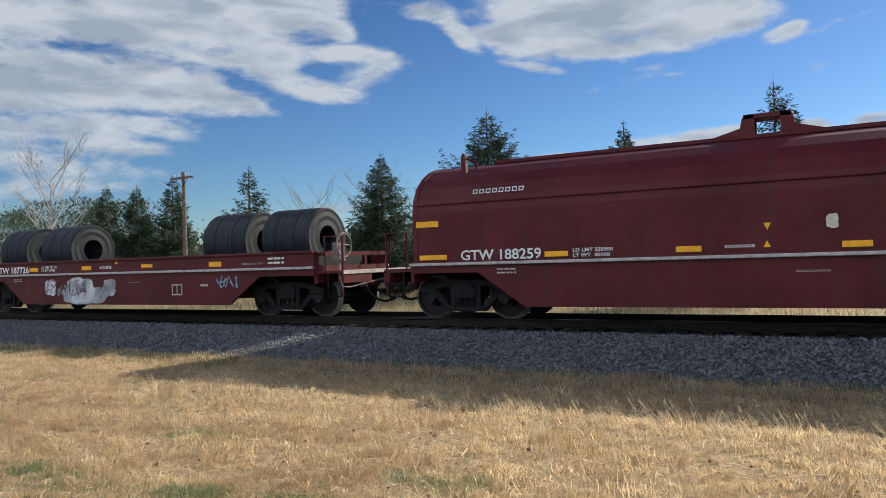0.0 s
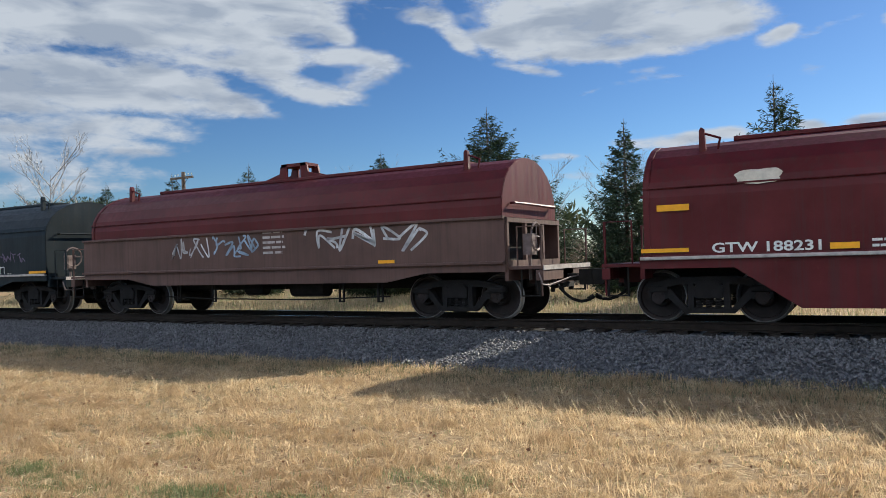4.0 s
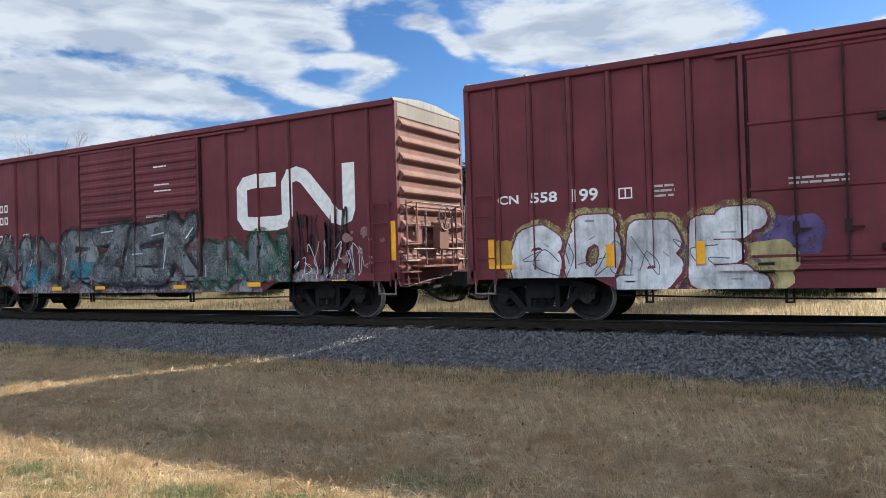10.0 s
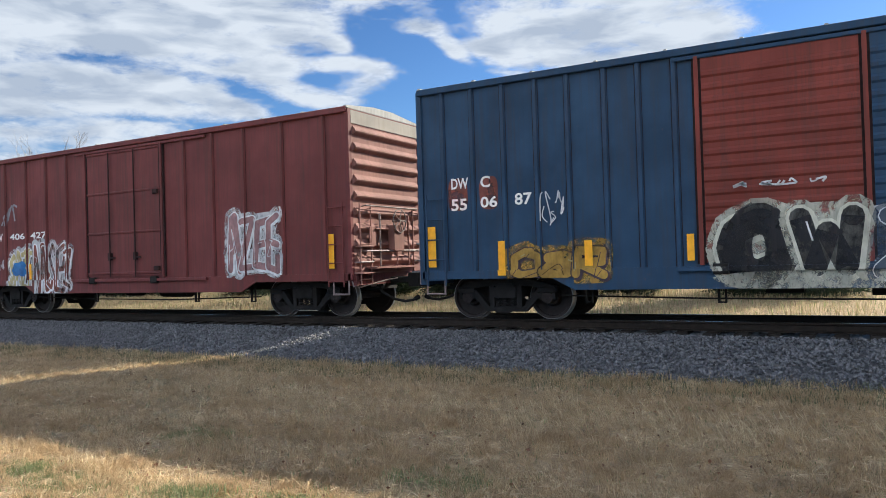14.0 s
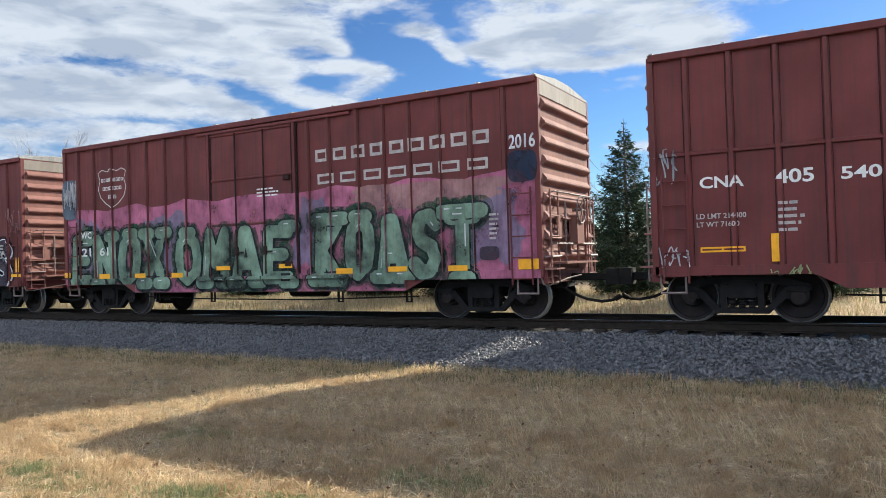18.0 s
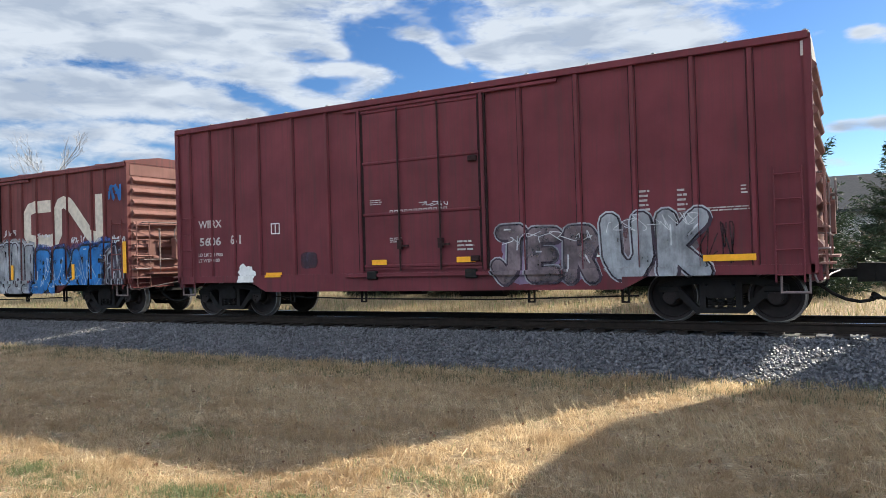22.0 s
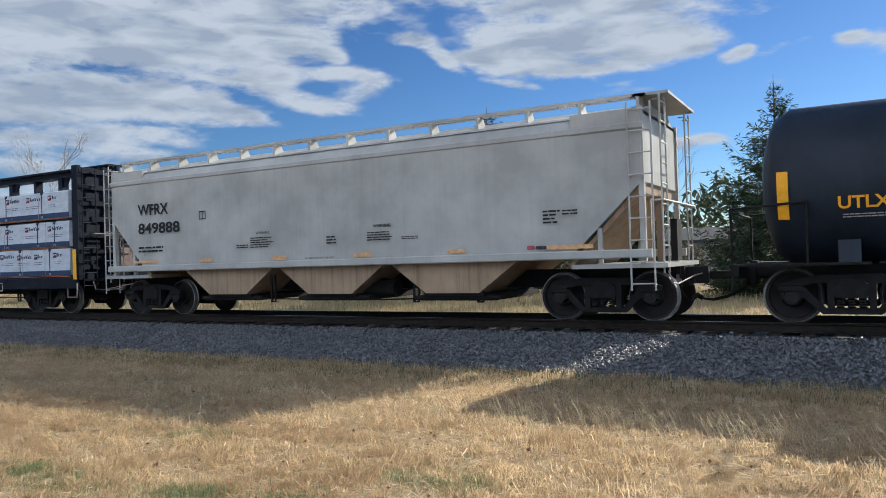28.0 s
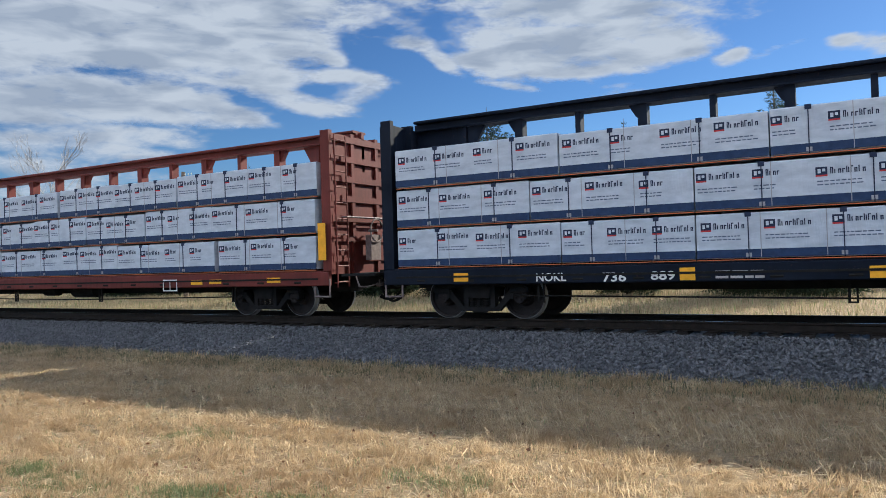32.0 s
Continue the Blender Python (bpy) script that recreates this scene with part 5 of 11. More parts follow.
box("H", "dark blue steel boxcar with slatted double doors and pale graffiti", -125.07, -110.07, 4.68, BOX_BLUE, -123.47, -111.80,
    (5.68, 8.05, 10.32), (0.38, 1.28, 1.94, 2.59, 3.27, 3.89, 4.53, 5.16, 10.85, 11.35, 11.83, 12.30, 12.81, 13.39, 13.88, 14.50), end_mat=END_DARK, end_top=END_DARK, slat=True)
box("I", "dark red boxcar with a white emblem and green graffiti", -141.85, -126.84, 4.70, BOX_RED, -140.50, -128.40,
    (5.15, 7.39, 9.85), (0.62, 1.33, 2.14, 2.89, 3.58, 4.30, 10.51, 11.40, 12.12, 12.91, 13.65, 14.30))
box("J", "long dark red boxcar with slatted doors and a large white emblem", -161.09, -143.60, 4.69, BOX_RED, -158.80, -145.80,
    (6.92, 9.24, 11.66), (0.53, 1.68, 2.75, 3.86, 4.95, 5.94, 12.56, 13.58, 14.56, 15.83, 16.79), slat=True)
box("K", "tan-yellow boxcar with navy double doors and maroon block lettering", -180.31, -162.94, 4.72, BOX_YELLOW, -178.25, -165.10,
    (6.25, 8.57, 10.93), (0.68, 1.52, 2.34, 3.05, 3.91, 4.74, 5.59, 11.78, 12.57, 13.38, 14.20, 15.03, 15.82, 16.70), grid=(1.80, 2.85, 3.80), door_mats=[DOOR_NAVY, DOOR_NAVY], end_mat=END_YELLOW, joint=BOX_YELLOW, sill=(0.82, 0.66))
box("L", "blue boxcar with one red door, one blue door and silver graffiti", -197.37, -182.24, 4.76, BOX_BLUE, -195.70, -184.00,
    (5.56, 8.07, 10.33), (0.54, 1.21, 1.89, 2.58, 3.22, 3.93, 4.55, 5.18, 10.65, 11.13, 11.75, 12.58, 13.18, 13.81, 14.43), end_mat=END_GREY, slat=True, door_mats=[DOOR_RED, BOX_BLUE])
box("M", "weathered red-brown boxcar with white numbers and orange graffiti", -213.88, -199.22, 4.68, BOX_BROWN, -212.35, -200.87,
    (5.60, 8.70), (0.64, 1.70, 2.76, 3.74, 4.70, 9.50, 10.50, 11.55, 12.75, 13.98))
box("N", "maroon boxcar with a grid of panels, blue and white graffiti", -230.22, -215.80, 4.75, BOX_MAROON, -228.95, -217.30,
    (5.39, 8.87), (0.57, 1.39, 2.21, 3.03, 3.88, 4.67, 9.61, 10.48, 11.26, 12.08, 12.88, 13.63), grid=(1.95, 2.85, 3.75))
box("O", "brown-red boxcar with silver bubble-letter graffiti", -247.00, -232.47, 4.72, BOX_BROWN, -245.65, -233.97,
    (5.85, 8.61), (0.60, 1.31, 2.03, 2.76, 3.54, 4.31, 5.10, 8.95, 9.83, 10.74, 11.70, 12.57, 13.40), grid=(2.95,))
box("P", "brown boxcar with a broad pink band and tall green letters", -263.61, -249.16, 4.71, BOX_BROWN, -262.30, -250.60,
    (5.74, 8.48), (0.59, 1.26, 2.00, 2.70, 3.42, 4.11, 4.86, 8.85, 9.45, 10.23, 10.91, 11.56, 12.28, 13.01, 13.75))
box("Q", "red-brown boxcar with a white emblem and white-outlined black graffiti", -280.12, -265.73, 4.69, BOX_BROWN, -278.90, -267.20,
    (5.70, 8.54), (0.53, 1.28, 2.07, 2.72, 3.42, 4.17, 4.95, 9.33, 10.10, 10.78, 11.46, 12.14, 12.90, 13.65))
box("R", "red-brown boxcar with a worn emblem, mint and dark blue graffiti", -296.74, -282.27, 4.74, BOX_BROWN, -295.50, -283.80,
    (5.36, 8.85), (0.61, 1.38, 2.15, 2.91, 3.70, 4.45, 9.10, 9.83, 10.59, 11.36, 12.08, 12.76, 13.51))
box("S", "red-brown boxcar with grey faded graffiti beside its door", -313.39, -298.89, 4.73, BOX_RED, -312.10, -300.40,
    (5.69, 8.67), (0.43, 1.12, 1.89, 2.73, 3.78, 4.78, 9.47, 10.62, 11.66, 12.70, 13.63))
box("T", "low red-brown boxcar with a huge cream emblem and blue graffiti", -329.85, -315.38, 4.13, BOX_BROWN, -328.55, -316.85,
    (5.69, 8.56), (1.29, 2.27, 2.97, 3.92, 4.65, 9.11, 9.72, 10.43, 11.23, 11.87, 12.97, 13.54), peak=0.2, end_top=END_PALE, roof=BOX_BROWN)
CARS["U"] = tank_car("tank_car", "white tank car with a black underside and broad black band", -342.65, 0.0, 11.25, (1.2, 10.1), TANK_WHITE, low_mat=TANK_BLACK, band=(3.95, 6.8, TANK_BLACK), platform=(-1.75, 0.95), domes=((0.38, 0.40, 0.50), (-0.75, 0.24, 0.14)))
CARS["V"] = tank_car("tank_car", "dirty white tank car with a dark stained underside", -355.25, 0.0, 11.45, (1.2, 10.05), TANK_WHITE, low_mat=TANK_STAIN, rail_mat=TANK_WHITE, platform=(-1.6, 1.0), domes=((0.85, 0.30, 0.42), (-0.1, 0.40, 0.16)))
CARS["W"] = tank_car("tank_car", "black tank car with a chalky grey spill down its middle", -369.30, 0.25, 12.6, (1.3, 11.4), TANK_GREY, r=1.41, cz=2.37, platform=(-1.25, 1.1), domes=((0.25, 0.40, 0.50), (-0.55, 0.26, 0.14)))
CARS["X"] = tank_car("tank_car", "dark grey tank car with yellow lettering", -380.65, -0.25, 9.8, (1.1, 8.65), TANK_GREY, r=1.40, cz=2.35, domes=((-0.35, 0.27, 0.32), (0.4, 0.24, 0.15)))
CARS["Y"] = hopper_car(-397.25, 14.65, (1.15, 13.6))
CARS["Z"] = centerbeam("centerbeam_flatcar", "dark navy centerbeam flatcar stacked with white wrapped packs", -420.04, 21.25, (2.1, 19.15), BEAM_NAVY, 11)
CARS["AA"] = centerbeam("centerbeam_flatcar", "dark navy centerbeam flatcar stacked with white wrapped packs", -442.69, 21.02, (2.05, 18.95), BEAM_NAVY, 12)
CARS["AB"] = centerbeam("centerbeam_flatcar", "red-brown centerbeam flatcar stacked with white wrapped packs", -465.25, 21.05, (2.1, 18.8), BEAM_RED, 13)


# ---- clouds: thin sheets that drift away over the field ----
def cloud_material(name, glow):
    """Ragged vapour: the sheet's own thickness broken up by noise, dense parts greyer than thin ones."""
    m, n, l, p = nodes_of(name)
    n.remove(p)
    uv, th, oi = n.new("ShaderNodeUVMap"), n.new("ShaderNodeAttribute"), n.new("ShaderNodeObjectInfo")
    th.attribute_name = "thick"
    off = n.new("ShaderNodeVectorMath")
    off.operation = "MULTIPLY_ADD"
    off.inputs[1].default_value = (1, 1, 1)
    comb = n.new("ShaderNodeCombineXYZ")
    sc = n.new("ShaderNodeMath")
    sc.operation, sc.inputs[1].default_value = "MULTIPLY", 90.0
    l.new(oi.outputs["Random"], sc.inputs[0])
    l.new(sc.outputs[0], comb.inputs[2])
    l.new(uv.outputs[0], off.inputs[0])
    l.new(comb.outputs[0], off.inputs[2])

    def field(sx, sy, scale, detail, rough, warp):
        mp = n.new("ShaderNodeMapping")
        mp.inputs["Scale"].default_value = (sx, sy, 1.0)
        l.new(off.outputs[0], mp.inputs[0])
        t = n.new("ShaderNodeTexNoise")
        t.inputs["Scale"].default_value, t.inputs["Detail"].default_value, t.inputs["Roughness"].default_value, t.inputs["Distortion"].default_value = scale, detail, rough, warp
        l.new(mp.outputs[0], t.inputs["Vector"])
        return t.outputs["Fac"]

    def mapped(v, a, b, c, d, smooth=False):
        mr = n.new("ShaderNodeMapRange")
        mr.interpolation_type = "SMOOTHSTEP" if smooth else "LINEAR"
        for i, w in enumerate((a, b, c, d)):
            mr.inputs[1 + i].default_value = w
        l.new(v, mr.inputs[0])
        return mr.outputs[0]

    def plus(a_, b_):
        ad = n.new("ShaderNodeMath")
        l.new(a_, ad.inputs[0])
        l.new(b_, ad.inputs[1])
        return ad.outputs[0]

    puffs = field(0.36, 0.85, 1.0, 9.0, 0.55, 0.35)
    wisps = field(0.9, 2.4, 1.3, 7.0, 0.6, 0.5)
    total = plus(plus(th.outputs["Fac"], mapped(puffs, 0.25, 0.75, -0.34, 0.34)), mapped(wisps, 0.25, 0.75, -0.11, 0.11))
    alpha = mapped(total, 0.16, 0.96, 0.0, 1.0, True)
    shade = plus(mapped(field(0.16, 0.55, 1.0, 5.0, 0.5, 0.3), 0.34, 0.66, 0.0, 1.0), mapped(th.outputs["Fac"], 0.55, 1.15, 0.32, -0.16))
    em, tr, mx = n.new("ShaderNodeEmission"), n.new("ShaderNodeBsdfTransparent"), n.new("ShaderNodeMixShader")
    l.new(mix(n, l, ramp(n, l, shade, 0.1, 0.75), (0.60, 0.65, 0.73), (0.96, 0.97, 0.98)), em.inputs[0])
    em.inputs[1].default_value = glow
    l.new(alpha, mx.inputs[0])
    l.new(tr.outputs[0], mx.inputs[1])
    l.new(em.outputs[0], mx.inputs[2])
    l.new(mx.outputs[0], n["Material Output"].inputs[0])
    return m


CLOUD = cloud_material("cloud", 0.365)
# unseen glowing clouds, added to brighten the shaded side of the train
FILL_CLOUD = cloud_material("fill_cloud", 1.38)
CLOUDS = []


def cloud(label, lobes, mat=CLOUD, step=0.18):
    """A level sheet of vapour. lobes: bearing and height in degrees from the camera, half-widths, slant, thickness
    (negative: a hole).
    """
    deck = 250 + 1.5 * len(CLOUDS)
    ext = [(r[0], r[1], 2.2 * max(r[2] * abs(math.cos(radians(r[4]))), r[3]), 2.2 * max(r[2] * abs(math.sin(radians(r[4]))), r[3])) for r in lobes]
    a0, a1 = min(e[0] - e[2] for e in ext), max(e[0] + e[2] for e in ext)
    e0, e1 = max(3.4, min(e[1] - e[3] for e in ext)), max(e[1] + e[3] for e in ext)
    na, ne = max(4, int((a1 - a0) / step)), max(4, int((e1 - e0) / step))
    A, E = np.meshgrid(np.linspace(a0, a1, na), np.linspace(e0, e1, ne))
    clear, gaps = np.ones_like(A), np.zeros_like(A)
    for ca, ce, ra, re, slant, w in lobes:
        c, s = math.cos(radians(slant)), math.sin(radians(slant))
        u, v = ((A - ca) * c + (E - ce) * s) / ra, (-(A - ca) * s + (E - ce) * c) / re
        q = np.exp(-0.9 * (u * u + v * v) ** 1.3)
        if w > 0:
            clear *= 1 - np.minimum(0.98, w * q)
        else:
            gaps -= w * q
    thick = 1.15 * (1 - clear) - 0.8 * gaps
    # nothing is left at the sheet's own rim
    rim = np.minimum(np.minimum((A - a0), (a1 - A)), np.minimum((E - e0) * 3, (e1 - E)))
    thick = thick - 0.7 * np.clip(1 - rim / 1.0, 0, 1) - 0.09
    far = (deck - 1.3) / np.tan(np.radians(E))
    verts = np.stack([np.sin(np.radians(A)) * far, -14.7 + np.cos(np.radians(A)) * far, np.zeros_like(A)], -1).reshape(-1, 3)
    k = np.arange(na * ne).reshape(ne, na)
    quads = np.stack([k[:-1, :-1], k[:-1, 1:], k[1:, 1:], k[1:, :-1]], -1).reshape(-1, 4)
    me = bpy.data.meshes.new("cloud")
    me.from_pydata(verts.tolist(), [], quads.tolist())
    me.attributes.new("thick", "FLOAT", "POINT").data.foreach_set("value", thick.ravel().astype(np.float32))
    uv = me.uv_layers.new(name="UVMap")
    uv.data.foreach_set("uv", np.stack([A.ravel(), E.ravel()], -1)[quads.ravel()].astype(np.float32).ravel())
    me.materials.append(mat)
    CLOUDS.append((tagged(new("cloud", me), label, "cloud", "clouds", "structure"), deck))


# these shapes are placed to fit the camera's view
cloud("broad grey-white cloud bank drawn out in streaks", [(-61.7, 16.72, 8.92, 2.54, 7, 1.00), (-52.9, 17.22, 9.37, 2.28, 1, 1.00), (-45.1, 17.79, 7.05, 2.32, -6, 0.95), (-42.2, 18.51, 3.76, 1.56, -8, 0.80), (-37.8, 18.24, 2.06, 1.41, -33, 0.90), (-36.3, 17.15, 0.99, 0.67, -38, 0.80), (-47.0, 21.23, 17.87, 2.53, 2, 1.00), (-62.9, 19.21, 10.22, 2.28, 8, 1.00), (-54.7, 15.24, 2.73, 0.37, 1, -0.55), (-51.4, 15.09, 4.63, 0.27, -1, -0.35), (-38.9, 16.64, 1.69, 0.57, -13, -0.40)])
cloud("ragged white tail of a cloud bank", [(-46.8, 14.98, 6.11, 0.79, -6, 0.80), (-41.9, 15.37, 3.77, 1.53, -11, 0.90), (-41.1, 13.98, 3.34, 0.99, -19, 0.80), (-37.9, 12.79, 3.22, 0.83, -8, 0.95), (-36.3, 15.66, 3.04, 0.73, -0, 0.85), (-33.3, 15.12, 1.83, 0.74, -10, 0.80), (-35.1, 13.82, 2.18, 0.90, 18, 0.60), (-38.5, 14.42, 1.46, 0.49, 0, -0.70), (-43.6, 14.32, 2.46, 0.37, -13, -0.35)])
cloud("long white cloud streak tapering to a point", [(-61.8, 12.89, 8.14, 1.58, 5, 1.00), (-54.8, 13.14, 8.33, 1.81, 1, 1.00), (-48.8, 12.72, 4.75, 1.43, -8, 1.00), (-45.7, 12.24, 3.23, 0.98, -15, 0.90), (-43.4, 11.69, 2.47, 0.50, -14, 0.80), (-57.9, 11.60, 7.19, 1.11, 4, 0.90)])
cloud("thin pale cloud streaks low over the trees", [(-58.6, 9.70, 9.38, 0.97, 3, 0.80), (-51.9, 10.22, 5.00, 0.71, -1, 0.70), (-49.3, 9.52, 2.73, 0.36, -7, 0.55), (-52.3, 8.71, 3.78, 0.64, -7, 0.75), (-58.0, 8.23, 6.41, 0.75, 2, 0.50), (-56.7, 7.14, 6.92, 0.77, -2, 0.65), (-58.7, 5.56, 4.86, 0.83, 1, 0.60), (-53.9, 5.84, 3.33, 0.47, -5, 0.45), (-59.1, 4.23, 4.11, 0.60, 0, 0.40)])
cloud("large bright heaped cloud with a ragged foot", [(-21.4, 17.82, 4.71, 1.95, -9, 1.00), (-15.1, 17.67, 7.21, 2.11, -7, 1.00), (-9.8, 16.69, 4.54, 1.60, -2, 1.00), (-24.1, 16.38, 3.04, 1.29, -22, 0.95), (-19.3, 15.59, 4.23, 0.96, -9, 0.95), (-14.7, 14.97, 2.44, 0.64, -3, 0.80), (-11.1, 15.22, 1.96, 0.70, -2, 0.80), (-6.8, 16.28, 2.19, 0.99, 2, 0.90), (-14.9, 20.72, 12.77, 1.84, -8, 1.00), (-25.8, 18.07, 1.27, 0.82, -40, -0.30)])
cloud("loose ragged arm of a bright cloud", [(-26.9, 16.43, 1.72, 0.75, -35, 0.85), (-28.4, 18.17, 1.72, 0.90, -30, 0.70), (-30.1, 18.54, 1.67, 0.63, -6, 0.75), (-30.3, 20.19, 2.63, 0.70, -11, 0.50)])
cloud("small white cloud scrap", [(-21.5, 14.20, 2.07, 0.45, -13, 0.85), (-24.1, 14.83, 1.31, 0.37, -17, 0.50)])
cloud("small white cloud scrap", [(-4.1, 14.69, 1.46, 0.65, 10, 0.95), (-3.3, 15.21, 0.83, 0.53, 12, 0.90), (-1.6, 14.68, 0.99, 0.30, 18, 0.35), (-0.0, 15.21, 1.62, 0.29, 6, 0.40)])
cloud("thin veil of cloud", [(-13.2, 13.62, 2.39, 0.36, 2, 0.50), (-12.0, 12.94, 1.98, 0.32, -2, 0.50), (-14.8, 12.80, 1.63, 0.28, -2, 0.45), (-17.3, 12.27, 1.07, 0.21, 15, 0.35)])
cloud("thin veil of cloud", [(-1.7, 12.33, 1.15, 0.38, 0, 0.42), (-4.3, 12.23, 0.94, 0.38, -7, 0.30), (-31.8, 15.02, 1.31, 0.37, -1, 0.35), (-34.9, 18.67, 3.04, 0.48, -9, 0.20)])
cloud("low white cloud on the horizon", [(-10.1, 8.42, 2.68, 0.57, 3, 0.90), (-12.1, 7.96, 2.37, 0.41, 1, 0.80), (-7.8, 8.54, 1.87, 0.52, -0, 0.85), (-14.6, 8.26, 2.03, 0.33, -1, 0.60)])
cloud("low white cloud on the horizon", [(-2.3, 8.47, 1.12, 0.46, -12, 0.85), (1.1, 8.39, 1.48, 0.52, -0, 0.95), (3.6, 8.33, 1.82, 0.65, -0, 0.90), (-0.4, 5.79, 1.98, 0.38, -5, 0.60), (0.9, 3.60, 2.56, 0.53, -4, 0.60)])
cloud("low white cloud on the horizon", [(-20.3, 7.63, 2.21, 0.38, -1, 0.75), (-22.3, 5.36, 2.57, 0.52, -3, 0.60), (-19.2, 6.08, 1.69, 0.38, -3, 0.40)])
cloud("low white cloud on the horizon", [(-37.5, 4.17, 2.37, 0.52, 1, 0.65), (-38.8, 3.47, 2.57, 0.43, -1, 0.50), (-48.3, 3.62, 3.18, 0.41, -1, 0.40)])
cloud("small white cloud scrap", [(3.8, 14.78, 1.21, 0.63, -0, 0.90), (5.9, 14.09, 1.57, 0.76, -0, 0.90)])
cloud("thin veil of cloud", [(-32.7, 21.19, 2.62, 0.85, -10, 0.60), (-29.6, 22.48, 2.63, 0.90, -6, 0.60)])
# fill light added behind and beside the camera, out of its view
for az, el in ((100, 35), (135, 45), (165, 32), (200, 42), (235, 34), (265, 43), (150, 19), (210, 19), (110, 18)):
    cloud("unseen white cloud added as fill light", [(az, el, 20, 9, 0, 1.0), (az + 12, el + 3, 12, 6, 0, 0.9)], FILL_CLOUD, 0.8)


# ---- trees and far things ----
def leaf_material(name, low, high, rough=0.7, through=0.25, drift=None):
    m, n, l, p = nodes_of(name)
    ge = n.new("ShaderNodeNewGeometry")
    co = coords(n, l)
    f = noise_node(n, l, co, 1.3, 8, 0.7)
    c1 = mix(n, l, ge.outputs["Random Per Island"], low, high)
    c2 = mix(n, l, ramp(n, l, f, 0.35, 0.65, (0, 0, 0), (0.75, 0.75, 0.75)), c1, low)
    if drift:
        wide = noise_node(n, l, coords(n, l, (0.8, 1.5, 1)), 0.9, 5, 0.6)
        c2 = mix(n, l, ramp(n, l, wide, 0.50, 0.66, (0, 0, 0), (0.7, 0.7, 0.7)), c2, drift)
    l.new(c2, p.inputs["Base Color"])
    p.inputs["Roughness"].default_value = rough
    tl, mx = n.new("ShaderNodeBsdfTranslucent"), n.new("ShaderNodeMixShader")
    l.new(c2, tl.inputs[0])
    mx.inputs[0].default_value = through
    l.new(p.outputs[0], mx.inputs[1])
    l.new(tl.outputs[0], mx.inputs[2])
    l.new(mx.outputs[0], n["Material Output"].inputs[0])
    return m


NEEDLES = leaf_material("spruce_needles", (0.012, 0.027, 0.013), (0.072, 0.104, 0.040), 0.65, 0.2)
BARK = plain("spruce_bark", (0.10, 0.075, 0.055), 0.9, 0, 0.35, 8, 0.5)
PALE_BARK = plain("pale_bark", (0.34, 0.31, 0.28), 0.85, 0, 0.3, 8, 0.4)
DRY_BLADE = leaf_material("dry_grass", (0.47, 0.325, 0.18), (1.0, 0.85, 0.58), 0.6, 0.8, (0.44, 0.305, 0.175))
STRAW = leaf_material("dead_straw", (0.42, 0.31, 0.18), (0.95, 0.80, 0.56), 0.6, 0.5)
FIELD_BLADE = leaf_material("field_straw", (0.28, 0.225, 0.125), (0.60, 0.51, 0.33), 0.6, 0.4)
LITTER = leaf_material("fallen_leaf", (0.10, 0.045, 0.025), (0.36, 0.17, 0.09), 0.8, 0.2)
GREEN_BLADE = leaf_material("green_grass", (0.15, 0.18, 0.075), (0.38, 0.40, 0.19), 0.6, 0.4)
# olive weeds, set darker to put the verge's shade into their colour
WEED = leaf_material("verge_weeds", (0.075, 0.085, 0.040), (0.24, 0.24, 0.11), 0.7, 0.3)
STALK = leaf_material("grass_stalk", (0.60, 0.47, 0.27), (0.92, 0.78, 0.54), 0.6, 0.4)
BRUSH = leaf_material("bare_brush", (0.10, 0.085, 0.065), (0.26, 0.22, 0.16), 0.9, 0.2)
PINE = leaf_material("pine_foliage", (0.03, 0.045, 0.02), (0.10, 0.115, 0.045), 0.8, 0.2)


def sprays(base, way, length, width, rng):
    """Diamond-shaped sprays of needles: arrays of points, directions and sizes."""
    n = len(base)
    way = way / np.linalg.norm(way, axis=1, keepdims=True)
    side = np.cross(way, rng.normal(size=(n, 3)))
    side /= np.linalg.norm(side, axis=1, keepdims=True)
    L, W = length[:, None], width[:, None]
    v = np.stack([base, base + way * L * 0.45 + side * W, base + way * L, base + way * L * 0.45 - side * W], 1)
    return v.reshape(-1, 3), np.arange(n * 4).reshape(-1, 4)


